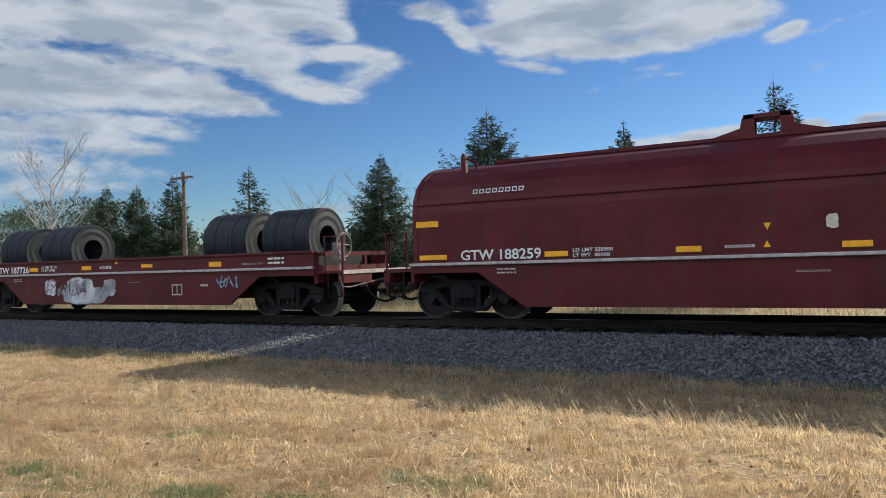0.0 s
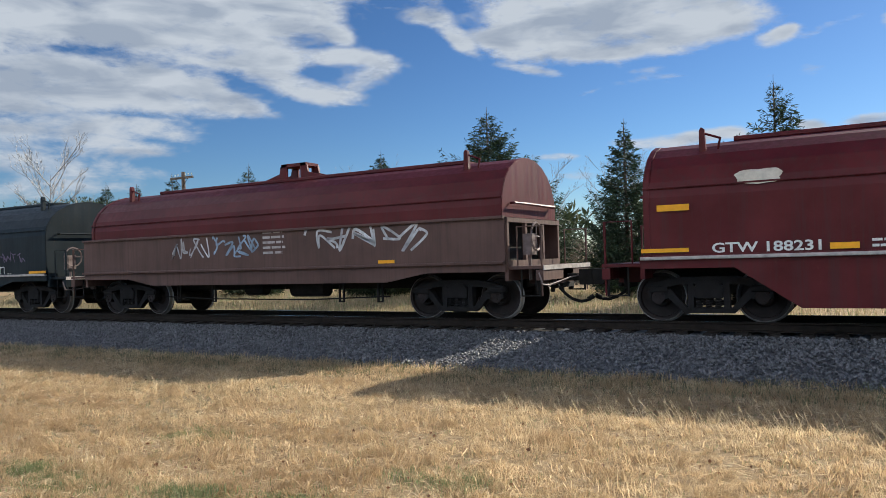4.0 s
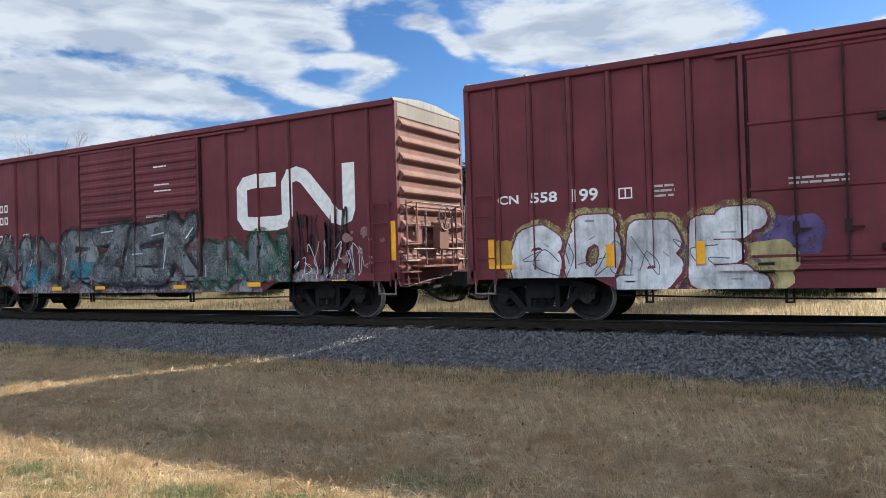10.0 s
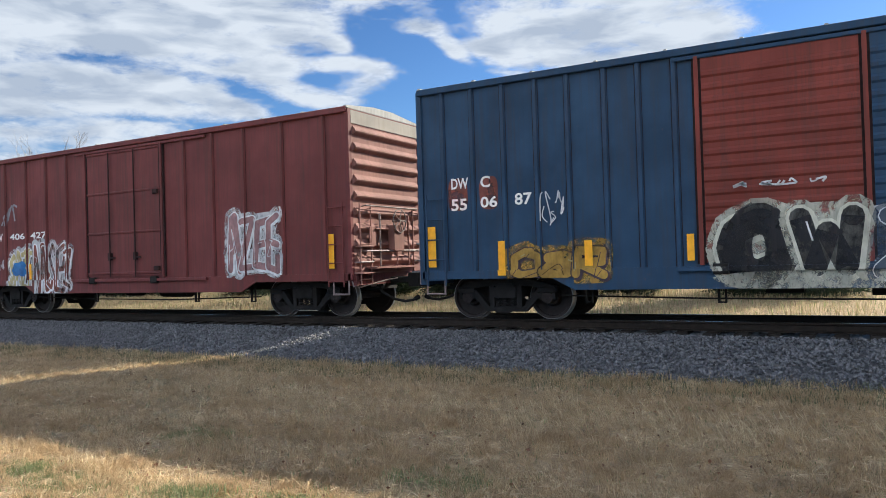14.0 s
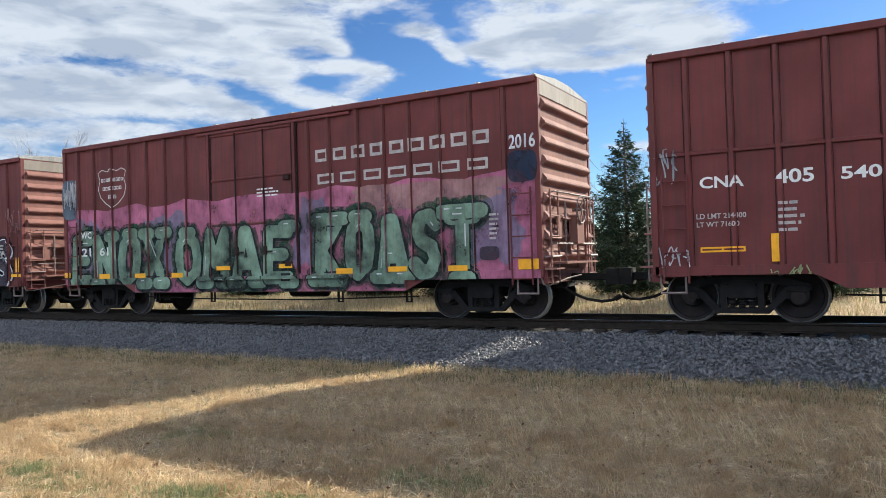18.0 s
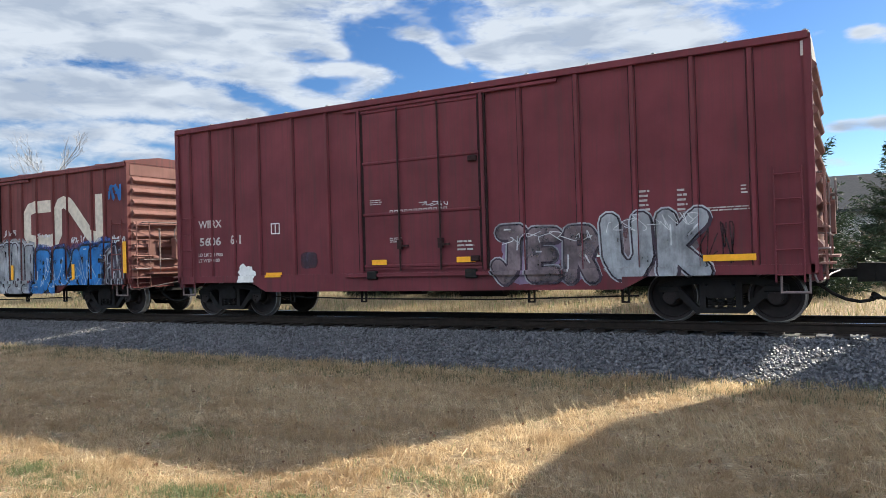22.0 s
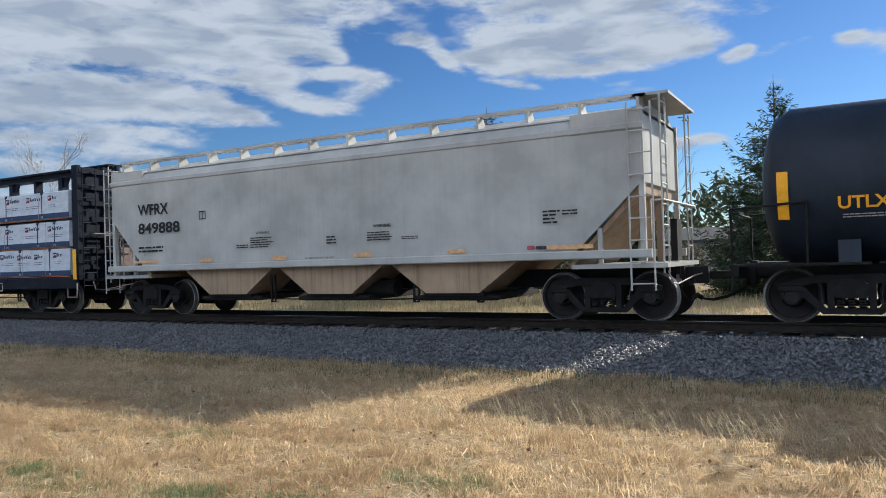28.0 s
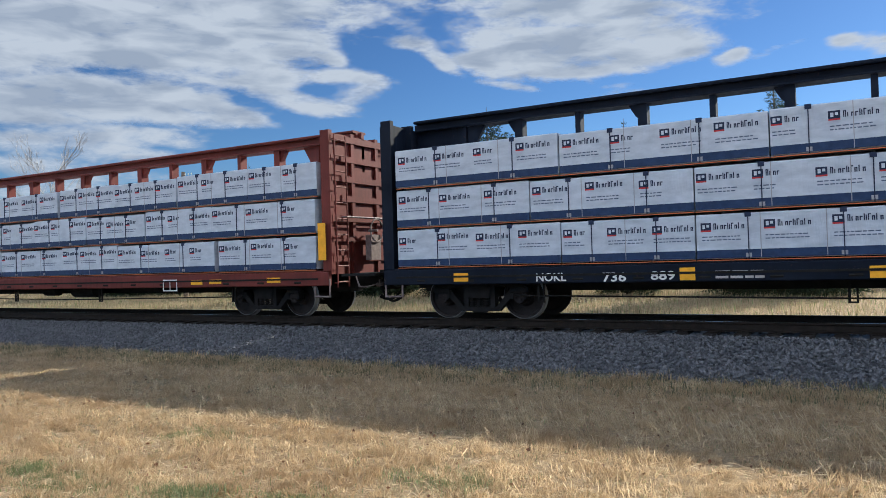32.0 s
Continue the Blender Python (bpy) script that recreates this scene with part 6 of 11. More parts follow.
def spruce(x, y, z0, top, reach, seed, label, dense=1.0, open_top=0.0, low=0.3):
    """A spruce: trunk with whorls of rising limbs, each a fan of twigs that carry many short sprays of needles."""
    rng = np.random.default_rng(seed)
    h = top - z0
    tree = thing("spruce_tree", label, "tree", "trees along the field")
    tree.location = (x, y, z0)
    trunk = Geo().cyl((0, 0, -0.2), (0, 0, h * 0.6), 0.02 * h, 9, 0.010 * h).cyl((0, 0, h * 0.6), (0, 0, h + 0.25), 0.010 * h, 6, 0.006)
    pts, ways, ln, wd = [], [], [], []
    z = low
    lobes = rng.uniform(0.75, 1.2, 14)
    while z < h * 0.975:
        f = z / h
        r = 1.27 * reach * (1 - f) ** 0.92 * (0.8 + 0.2 * min(1, f / 0.10))
        k = max(4, int((4 + 4 * (1 - f)) * dense))
        for j in range(k):
            a = rng.uniform(0, 2 * np.pi)
            rr = 1.08 * r * rng.uniform(0.55, 1.12) * lobes[int(a / 6.2832 * 14) % 14] + 0.04
            rise = rng.uniform(0.05, 0.38) + 0.35 * f
            tip = np.array([np.cos(a), np.sin(a), 0.0])
            across = np.array([-np.sin(a), np.cos(a), 0.0])

            def limb(t):
                return tip * (rr * t) + np.array([0, 0, z + rr * (rise * t - 0.20 * np.sin(t * 2.6)) + 0.16 * rr * t ** 3])

            if rr > 0.35:
                trunk.cyl((0, 0, z), tuple(limb(0.5)), 0.010 + 0.006 * rr, 3, 0.006)
                trunk.cyl(tuple(limb(0.5)), tuple(limb(0.97)), 0.006, 3, 0.003)
            n = max(4, int(rr * 8.0))
            for i in range(n):
                t = 0.18 + 0.82 * (i + rng.uniform(0, 0.7)) / n
                root = limb(t)
                for s in (-1, 1):
                    reach_ = (0.10 + 0.34 * rr * (1.08 - t)) * rng.uniform(0.6, 1.15)
                    m = max(4, int(reach_ * 21))
                    way = tip * 0.75 + across * s * rng.uniform(0.45, 0.95) + np.array([0, 0, rng.uniform(-0.30, 0.16)])
                    u = (np.arange(m) + rng.uniform(0, 1, m)) / m
                    b = root + np.outer(u * reach_, way)
                    pts.append(b)
                    ways.append(np.tile(way, (m, 1)) + rng.normal(scale=0.42, size=(m, 3)))
                    ln.append(rng.uniform(0.14, 0.28, m) * min(1.0, 0.35 + 3.0 * (1 - f)))
                    wd.append(rng.uniform(0.012, 0.024, m) * min(1.0, 0.5 + 3.0 * (1 - f)))
        z += h * rng.uniform(0.015, 0.024) * (1.0 + open_top * f * 1.4)
    for j in range(4):
        b = np.array([[0.03 * (j - 1.5), 0.02 * j, h * 0.90 + 0.11 * i] for i in range(7)])
        pts.append(b)
        ways.append(np.tile([0.35 * (j - 1.5), 0.1, 0.8], (7, 1)) + rng.normal(scale=0.2, size=(7, 3)))
        ln.append(np.full(7, 0.15))
        wd.append(np.full(7, 0.016))
    part("trunk", trunk, BARK, tree)
    v, f = sprays(np.concatenate(pts), np.concatenate(ways), np.concatenate(ln), np.concatenate(wd), rng)
    crown = bulk("crown", v, f, 4, NEEDLES, "dark green needle sprays")
    crown.parent = tree
    return tree


spruce(-2.4, 14, -0.4, 7.2, 2.45, 21, "tall spruce with a thin ragged top beside the field", 1.1, 0.35)
spruce(-7.8, 14, -0.4, 6.3, 1.6, 22, "slender dark spruce at the edge of the field", 1.4, 0.1)
spruce(-13.7, 14, -0.4, 7.5, 3.1, 23, "large broad dark spruce with spreading lower limbs", 1.7, 0.0)
spruce(-19.2, 14, -0.4, 6.15, 2.0, 24, "dense conical spruce behind the track", 1.5, 0.0)
spruce(-27.5, 14, -0.4, 6.3, 2.2, 25, "open spruce with uneven limbs behind the track", 0.85, 0.5)
spruce(-33.8, 14.5, -0.4, 6.4, 1.8, 26, "dark spruce close behind a utility pole", 1.3, 0.1)
spruce(-36.2, 14, -0.4, 5.9, 1.7, 27, "bushy dark spruce in a row", 1.45, 0.0)
spruce(-38.9, 14, -0.4, 6.2, 1.6, 28, "narrow dark spruce at the end of a row", 1.3, 0.2)
spruce(1.5, 22, -0.4, 6.0, 2.2, 29, "dark spruce in front of a grey house", 0.9, 0.3)


def bare_tree(x, y, z0, h, seed, mat, label, spread_=0.55, levels=4):
    """A leafless tree: a leader to the top, limbs that part from it all the way up, and fine forked twigs."""
    rng = random.Random(seed)
    tree = thing("bare_tree", label, "tree", "bare trees")
    tree.location = (x, y, z0)
    limbs, twigs = Geo(), Geo()

    def grow(p, d, length, r, level):
        mid = p + d * length * 0.55 + Vector((rng.uniform(-1, 1), rng.uniform(-1, 1), 0.3)) * length * 0.04
        q = mid + (d + Vector((0, 0, 0.22))).normalized() * length * 0.45
        into = limbs if level < 2 else twigs
        into.cyl(p, mid, r, 5 if level < 2 else 3, r * 0.75)
        into.cyl(mid, q, r * 0.75, 5 if level < 2 else 3, r * 0.4)
        if level >= levels:
            return
        for _ in range(4):
            t = rng.uniform(0.3, 1.0)
            nd = (d + Vector((rng.uniform(-1, 1), rng.uniform(-1, 1), rng.uniform(-0.1, 0.7))) * spread_ * 1.25).normalized()
            root = p.lerp(mid, t / 0.55) if t < 0.55 else mid.lerp(q, (t - 0.55) / 0.45)
            grow(root, nd, length * rng.uniform(0.34, 0.58), r * 0.5, level + 1)

    limbs.cyl((0, 0, -0.2), (0, 0, h * 0.5), h * 0.010, 7, h * 0.006).cyl((0, 0, h * 0.5), (0.05, 0, h * 0.93), h * 0.006, 5, 0.008)
    n = 17
    for i in range(n):
        u = 0.30 + 0.62 * i / n
        a = i * 2.4 + rng.uniform(-0.4, 0.4)
        d = Vector((math.cos(a) * spread_ * 1.5, math.sin(a) * spread_ * 1.5, 0.85)).normalized()
        grow(Vector((0, 0, h * u)), d, h * 0.36 * math.sin(math.pi * min(1.0, 0.30 + 0.62 * (1 - u))) * rng.uniform(0.8, 1.1), h * 0.0035, 1)
    part("trunk", limbs, mat, tree)
    part("crown", twigs, mat, tree, "fine bare branches")
    return tree


bare_tree(-44.3, 14, -0.4, 8.3, 3, PALE_BARK, "leafless pale-barked tree with fine twigs", 0.62, 5)
for i, (bx, by, bh) in enumerate(((-31.5, 24, 6.0), (-29.0, 27, 6.5), (-26.0, 25, 5.6), (-17.5, 30, 6.5), (-11.2, 24, 5.8), (-9.6, 27, 6.2), (-22, 28, 5.5))):
    bare_tree(bx, by, -0.4, bh, 40 + i, PALE_BARK, "leafless grey young tree at the edge of the wood", 0.6, 4)


def thicket(name, count, x0, x1, y0, y1, hmin, hmax, size, mat, label, seed, clumps=60):
    rng = np.random.default_rng(seed)
    cx, cy, ch = rng.uniform(x0, x1, clumps), rng.uniform(y0, y1, clumps), rng.uniform(hmin, hmax, clumps)
    k = rng.integers(0, clumps, count)
    u = rng.uniform(0, 1, count) ** 0.7
    wob = rng.normal(scale=1.0, size=(count, 2)) * (0.35 + 0.75 * np.sin(np.pi * np.clip(u, 0, 1)))[:, None] * (ch[k] * 0.28)[:, None]
    base = np.stack([cx[k] + wob[:, 0], cy[k] + wob[:, 1], -0.4 + u * ch[k]], 1)
    way = rng.normal(size=(count, 3)) + np.array([0, 0, 0.8])
    v, f = sprays(base, way, rng.uniform(size * 0.6, size * 1.5, count), rng.uniform(size * 0.10, size * 0.22, count), rng)
    return bulk(name, v, f, 4, mat, label)


thicket("brush", 40000, -70, 14, 22, 34, 1.6, 3.2, 0.30, BRUSH, "grey-brown leafless brush along the edge of the field", 7, 90)
thicket("pine_thicket", 36000, -80, 16, 27, 40, 2.4, 4.2, 0.24, PINE, "low green pines mixed into the brush", 8, 45)
thicket("pine_clump", 20000, -60, -45.5, 16, 22, 5.2, 6.7, 0.22, PINE, "rounded green pines beside the bare tree", 9, 9)
thicket("far_woods", 16000, -260, 60, 70, 110, 5.0, 9.0, 1.5, PINE, "distant line of mixed woods", 10, 110)

# utility pole
pole = thing("utility_pole", "old grey wooden utility pole with a crossarm and insulators", "utility pole")
pole.location = (-31.2, 13, -0.42)
WOOD_GREY = plain("weathered_wood", (0.16, 0.125, 0.095), 0.85, 0, 0.3, 7, 0.4)
part("pole", Geo().cyl((0, 0, -0.3), (0, 0, 6.75), 0.13, 12, 0.10), WOOD_GREY, pole)
part("crossarm", Geo().rbox(-0.85, 0.85, -0.16, -0.08, 6.36, 6.48, 0.01), WOOD_GREY, pole)
for s in (-1, 1):
    part("brace", Geo().cyl((s * 0.5, -0.12, 6.4), (s * 0.06, -0.12, 5.95), 0.016, 5), RAIL_SIDE, pole)
for dx in (-0.75, -0.5, -0.28, 0.28, 0.5, 0.75):
    part("insulator", Geo().cyl((dx, -0.12, 6.48), (dx, -0.12, 6.56), 0.012, 5).cyl((dx, -0.12, 6.55), (dx, -0.12, 6.64), 0.035, 8, 0.02), plain("insulator_glass", (0.5, 0.55, 0.5), 0.3, 0, 0.1) if dx == -0.75 else bpy.data.materials["insulator_glass"], pole)

# low houses beyond the spruces
SIDING = plain("pale_siding", (0.42, 0.42, 0.41), 0.7, 0, 0.1, 4, 0.1)
SHINGLE = plain("dark_shingle", (0.06, 0.06, 0.065), 0.9, 0, 0.25, 8, 0.4)
GLASS = plain("dark_window", (0.03, 0.035, 0.04), 0.12, 0, 0.1, 3, 0)


def house(x0, x1, y0, y1, eave_z, ridge_z, label, windows):
    h = thing("house", label, "house", "houses beyond the field")
    w = part("wall", Geo().box(x0, x1, y0, y1, -0.6, eave_z), SIDING, h)
    ym = (y0 + y1) / 2
    part("roof", Geo().prism([(y0 - 0.5, eave_z - 0.12), (ym, ridge_z), (y1 + 0.5, eave_z - 0.12), (y1 + 0.5, eave_z + 0.05), (ym, ridge_z + 0.18), (y0 - 0.5, eave_z + 0.05)], "x", x0 - 0.4, x1 + 0.4), SHINGLE, h)
    board = Geo().box(x0, x1, y0 - 0.025, y0, 0, 0.012).mesh("siding_board")
    for i in range(int((eave_z + 0.3) / 0.2)):
        part("siding_board", board, SIDING, w, at=(0, 0, -0.3 + i * 0.2))
    for a, b, c, d in windows:
        wi = part("window", Geo().box(a, b, y0 - 0.04, y0 - 0.03, c, d), GLASS, w)
        part("window_frame", Geo().box(a - 0.07, b + 0.07, y0 - 0.06, y0 - 0.03, d, d + 0.07).box(a - 0.07, b + 0.07, y0 - 0.06, y0 - 0.03, c - 0.07, c).box(a - 0.07, a, y0 - 0.06, y0 - 0.03, c, d).box(b, b + 0.07, y0 - 0.06, y0 - 0.03, c, d), WHITE, wi)


house(-13.5, -4.9, 32, 38, 1.9, 2.6, "long low pale grey outbuilding with a dark roof", ((-7.5, -6.5, 0.8, 1.6),))
house(-1.4, 12, 30, 38, 3.2, 5.2, "pale grey house with a dark shingle roof", ((0.2, 1.4, 1.2, 2.4), (4, 5.4, 1.2, 2.4)))


# ---- grass ----
def blades(name, count, place, hmin, hmax, width, mat, label, seed, lean=0.35, tuft=0.0):
    """Tapered bent blades of grass in one mesh."""
    rng = np.random.default_rng(seed)
    px, py, pz, keep = place(rng, count)
    px, py, pz = px[keep], py[keep], pz[keep]
    n = len(px)
    patch = np.array([noise.noise((a * 2.2, b * 2.2, seed)) for a, b in zip(px, py)])
    lump = np.array([noise.noise((a * 6.5, b * 6.5, seed + 9)) for a, b in zip(px, py)])
    hh = rng.uniform(hmin, hmax, n) * np.clip(1 + 0.9 * patch + 0.9 * lump, 0.25, 3)
    a, b = rng.uniform(0, 2 * np.pi, n), rng.uniform(0, 2 * np.pi, n)
    ll = rng.uniform(0.1, 1.0, n) * lean + tuft
    dx, dy = np.cos(a) * ll, np.sin(a) * ll
    wx, wy = np.cos(b) * width * rng.uniform(0.6, 1.3, n), np.sin(b) * width * rng.uniform(0.6, 1.3, n)
    z0 = pz - 0.01
    v = np.stack([np.stack([px - wx, py - wy, z0], 1), np.stack([px + wx, py + wy, z0], 1),
                  np.stack([px + wx * 0.7 + dx * hh * 0.35, py + wy * 0.7 + dy * hh * 0.35, z0 + hh * 0.6], 1), np.stack([px - wx * 0.7 + dx * hh * 0.35, py - wy * 0.7 + dy * hh * 0.35, z0 + hh * 0.6], 1),
                  np.stack([px + dx * hh, py + dy * hh, z0 + hh * (1 - 0.35 * ll)], 1)], 1).reshape(-1, 3)
    base = np.arange(n)[:, None] * 5
    f = np.concatenate([base + np.array([0, 1, 2]), base + np.array([0, 2, 3]), base + np.array([3, 2, 4])])
    return bulk(name, v, f, 3, mat, label)


def lawn_height(y):
    return np.interp(y, ys, zs)


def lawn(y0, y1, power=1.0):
    """Places on the lawn between the camera and the ballast, cut to the wedge in its view, thicker towards it."""
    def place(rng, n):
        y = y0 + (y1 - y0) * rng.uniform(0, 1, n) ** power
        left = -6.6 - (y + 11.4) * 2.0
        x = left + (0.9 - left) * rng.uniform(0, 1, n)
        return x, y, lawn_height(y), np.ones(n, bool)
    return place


def edge(rng, n):
    x, y = rng.uniform(-26, 2.5, n), -4.15 - np.abs(rng.normal(scale=0.35, size=n)) + 0.25 * rng.uniform(0, 1, n)
    return x, y, lawn_height(y), np.ones(n, bool)


def verge(rng, n):
    x, y = rng.uniform(-26, 2.5, n), -4.1 - 1.5 * rng.uniform(0, 1, n) ** 1.3
    return x, y, lawn_height(y), np.ones(n, bool)


def tufts(spots, spread_):
    """Places in loose clumps round given spots."""
    def place(rng, n):
        k = rng.integers(0, len(spots), n)
        c = np.array(spots)[k]
        x, y = c[:, 0] + rng.normal(scale=spread_, size=n) * c[:, 2], c[:, 1] + rng.normal(scale=spread_ * 0.6, size=n) * c[:, 2]
        return x, y, lawn_height(y), np.ones(n, bool)
    return place


def tussocks(name, count, per, hmin, hmax, width, mat, label, seed, spread_=0.034):
    """Low tufts of fine blades, combed the same way as their neighbours, that lie over one another."""
    rng = np.random.default_rng(seed)
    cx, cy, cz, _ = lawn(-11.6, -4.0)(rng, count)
    big = np.array([noise.noise((p * 1.5, q * 2.2, seed)) for p, q in zip(cx, cy)])
    small = np.array([noise.noise((p * 4.5, q * 6.0, seed + 3)) for p, q in zip(cx, cy)])
    comb_ = np.array([noise.noise((p * 2.6, q * 3.2, seed + 7)) for p, q in zip(cx, cy)])
    tall = rng.uniform(hmin, hmax, count) * np.clip(1 + 1.0 * big + 1.4 * small, 0.15, 2.5)
    n = count * per
    k = np.repeat(np.arange(count), per)
    a = rng.uniform(0, 2 * np.pi, n)
    off = spread_ * np.sqrt(rng.uniform(0, 1, n))
    px, py, z0 = cx[k] + off * np.cos(a), cy[k] + off * np.sin(a), cz[k] - 0.012
    hh = tall[k] * rng.uniform(0.55, 1.15, n)
    lean = 0.35 + 1.25 * rng.uniform(0, 1, n)
    d = (2.6 + 5.5 * comb_)[k] + rng.normal(scale=0.75, size=n)
    dx, dy = np.cos(d) * lean, np.sin(d) * lean
    b = rng.uniform(0, 2 * np.pi, n)
    w = width * rng.uniform(0.6, 1.4, n)
    wx, wy = np.cos(b) * w, np.sin(b) * w
    v = np.stack([np.stack([px - wx, py - wy, z0], 1), np.stack([px + wx, py + wy, z0], 1),
                  np.stack([px + wx * 0.7 + dx * hh * 0.34, py + wy * 0.7 + dy * hh * 0.34, z0 + hh * 0.58], 1), np.stack([px - wx * 0.7 + dx * hh * 0.34, py - wy * 0.7 + dy * hh * 0.34, z0 + hh * 0.58], 1),
                  np.stack([px + dx * hh, py + dy * hh, z0 + hh * np.clip(1 - 0.45 * lean, 0.3, 1)], 1)], 1).reshape(-1, 3)
    base = np.arange(n)[:, None] * 5
    return bulk(name, v, np.concatenate([base + np.array([0, 1, 2]), base + np.array([0, 2, 3]), base + np.array([3, 2, 4])]), 3, mat, label)


def thatch(count, seed):
    """Dead straws that lie flat in the turf."""
    rng = np.random.default_rng(seed)
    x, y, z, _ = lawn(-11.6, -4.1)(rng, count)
    base = np.stack([x, y, z + rng.uniform(0.005, 0.045, count)], 1)
    way = rng.normal(size=(count, 3)) * np.array([1, 1, 0.22])
    v, f = sprays(base, way, rng.uniform(0.05, 0.16, count), rng.uniform(0.0018, 0.0034, count), rng)
    return bulk("lawn_thatch", v, f, 4, STRAW, "flattened dead straw matted in the lawn")


tussocks("lawn_grass", 32000, 11, 0.05, 0.10, 0.0018, DRY_BLADE, "short tufted straw-coloured lawn grass", 31)
thatch(22000, 43)
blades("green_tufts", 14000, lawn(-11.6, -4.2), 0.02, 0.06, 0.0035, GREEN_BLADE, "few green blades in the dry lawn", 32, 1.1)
def around(rng, n):
    """The lawn goes on beside and behind the place where the camera stands."""
    x, y = rng.uniform(-30, 14, n), -4.3 - 24 * rng.uniform(0, 1, n) ** 1.2
    return x, y, lawn_height(y), np.ones(n, bool)


blades("lawn_beyond", 48000, around, 0.04, 0.11, 0.006, DRY_BLADE, "short dry lawn grass beside the railway", 42, 1.7)
blades("green_patch", 9000, tufts([(-6.06, -10.83, 1.1), (-6.4, -10.8, 0.8), (-5.6, -10.85, 1.0), (-4.6, -10.7, 0.9), (-3.7, -10.5, 0.8), (-2.9, -9.6, 0.9), (-6.0, -9.2, 0.9), (-1.6, -10.2, 0.7)], 0.26), 0.03, 0.07, 0.0035, GREEN_BLADE, "small fresh green patch in the dry lawn", 38, 0.9)
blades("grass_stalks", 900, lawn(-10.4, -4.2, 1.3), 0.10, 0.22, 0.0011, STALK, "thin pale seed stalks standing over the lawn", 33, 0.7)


def leaning_stalks(count, seed):
    """A drift of tall seed stalks that all lean one way, along the middle of the lawn."""
    rng = np.random.default_rng(seed)
    x = rng.uniform(-15, 1.5, count)
    y = -7.35 + 0.02 * x + rng.normal(scale=0.45, size=count)
    keep = np.array([noise.noise((p * 0.9, q * 1.3, 5.0)) for p, q in zip(x, y)]) > -0.02
    x, y = x[keep], y[keep]
    n = len(x)
    base = np.stack([x, y, lawn_height(y)], 1)
    h = rng.uniform(0.10, 0.27, n)
    tip = np.stack([-rng.uniform(0.15, 0.75, n), rng.normal(scale=0.25, size=n), np.ones(n)], 1) * h[:, None]
    w = np.stack([rng.uniform(0.0007, 0.0012, n), rng.uniform(-0.0006, 0.0006, n), np.zeros(n)], 1)
    bow = tip * 0.55 + np.stack([0.06 * h, np.zeros(n), 0.05 * h], 1)
    v = np.stack([base - w, base + w, base + bow + w, base + bow - w, base + tip * 0.9 + 2.0 * w, base + tip * 0.9 - 2.0 * w, base + tip * 1.12], 1).reshape(-1, 3)
    k = np.arange(n)[:, None] * 7
    f = np.concatenate([k + np.array(q) for q in ((0, 1, 2), (0, 2, 3), (3, 2, 4), (3, 4, 5), (5, 4, 6))])
    return bulk("leaning_stalks", v, f, 3, STALK, "tall pale seed stalks leaning in the wind")


leaning_stalks(2000, 47)
rng_spots = random.Random(77)
SPOTS = [(-16 + 17 * rng_spots.random(), -10.6 + 6.0 * rng_spots.random() ** 1.4, rng_spots.uniform(0.5, 1.3)) for _ in range(70)]
blades("stalk_clumps", 900, tufts(SPOTS, 0.13), 0.14, 0.34, 0.0012, STALK, "clumps of tall pale bent grass stalks", 39, 0.75)
blades("tall_tufts", 20000, tufts(SPOTS, 0.26), 0.05, 0.12, 0.0022, DRY_BLADE, "longer shaggy tufts in the dry lawn", 40, 1.2)


def litter(count, seed):
    """Curled brown leaves lying in the grass."""
    rng = np.random.default_rng(seed)
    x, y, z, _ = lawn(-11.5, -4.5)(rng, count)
    base = np.stack([x, y, z + rng.uniform(0.01, 0.03, count)], 1)
    way = rng.normal(size=(count, 3)) * np.array([1, 1, 0.2])
    v, f = sprays(base, way, rng.uniform(0.02, 0.05, count), rng.uniform(0.010, 0.022, count), rng)
    return bulk("fallen_leaves", v, f, 4, LITTER, "brown fallen leaves scattered in the grass")


litter(600, 41)
blades("verge_grass", 9000, edge, 0.04, 0.14, 0.004, DRY_BLADE, "taller dry grass along the foot of the ballast", 34, 0.7)
blades("verge_green", 16000, verge, 0.04, 0.13, 0.0036, WEED, "dull green weeds along the foot of the ballast", 35, 0.7)


def far_side(rng, n):
    y = 4.2 + 14 * rng.uniform(0, 1, n) ** 1.3
    x = -8 - 44 * rng.uniform(0, 1, n) + 14 * rng.uniform(0, 1, n)
    return x, y, lawn_height(y), np.ones(n, bool)


blades("field_grass", 52000, far_side, 0.10, 0.28, 0.010, FIELD_BLADE, "tall dry grass on the far side of the track", 36, 0.5)
blades("field_green", 7000, far_side, 0.1, 0.3, 0.011, GREEN_BLADE, "green-brown weeds on the far side of the track", 37, 0.5)


# ---- lettering, reflectors and graffiti ----
HUES = {}


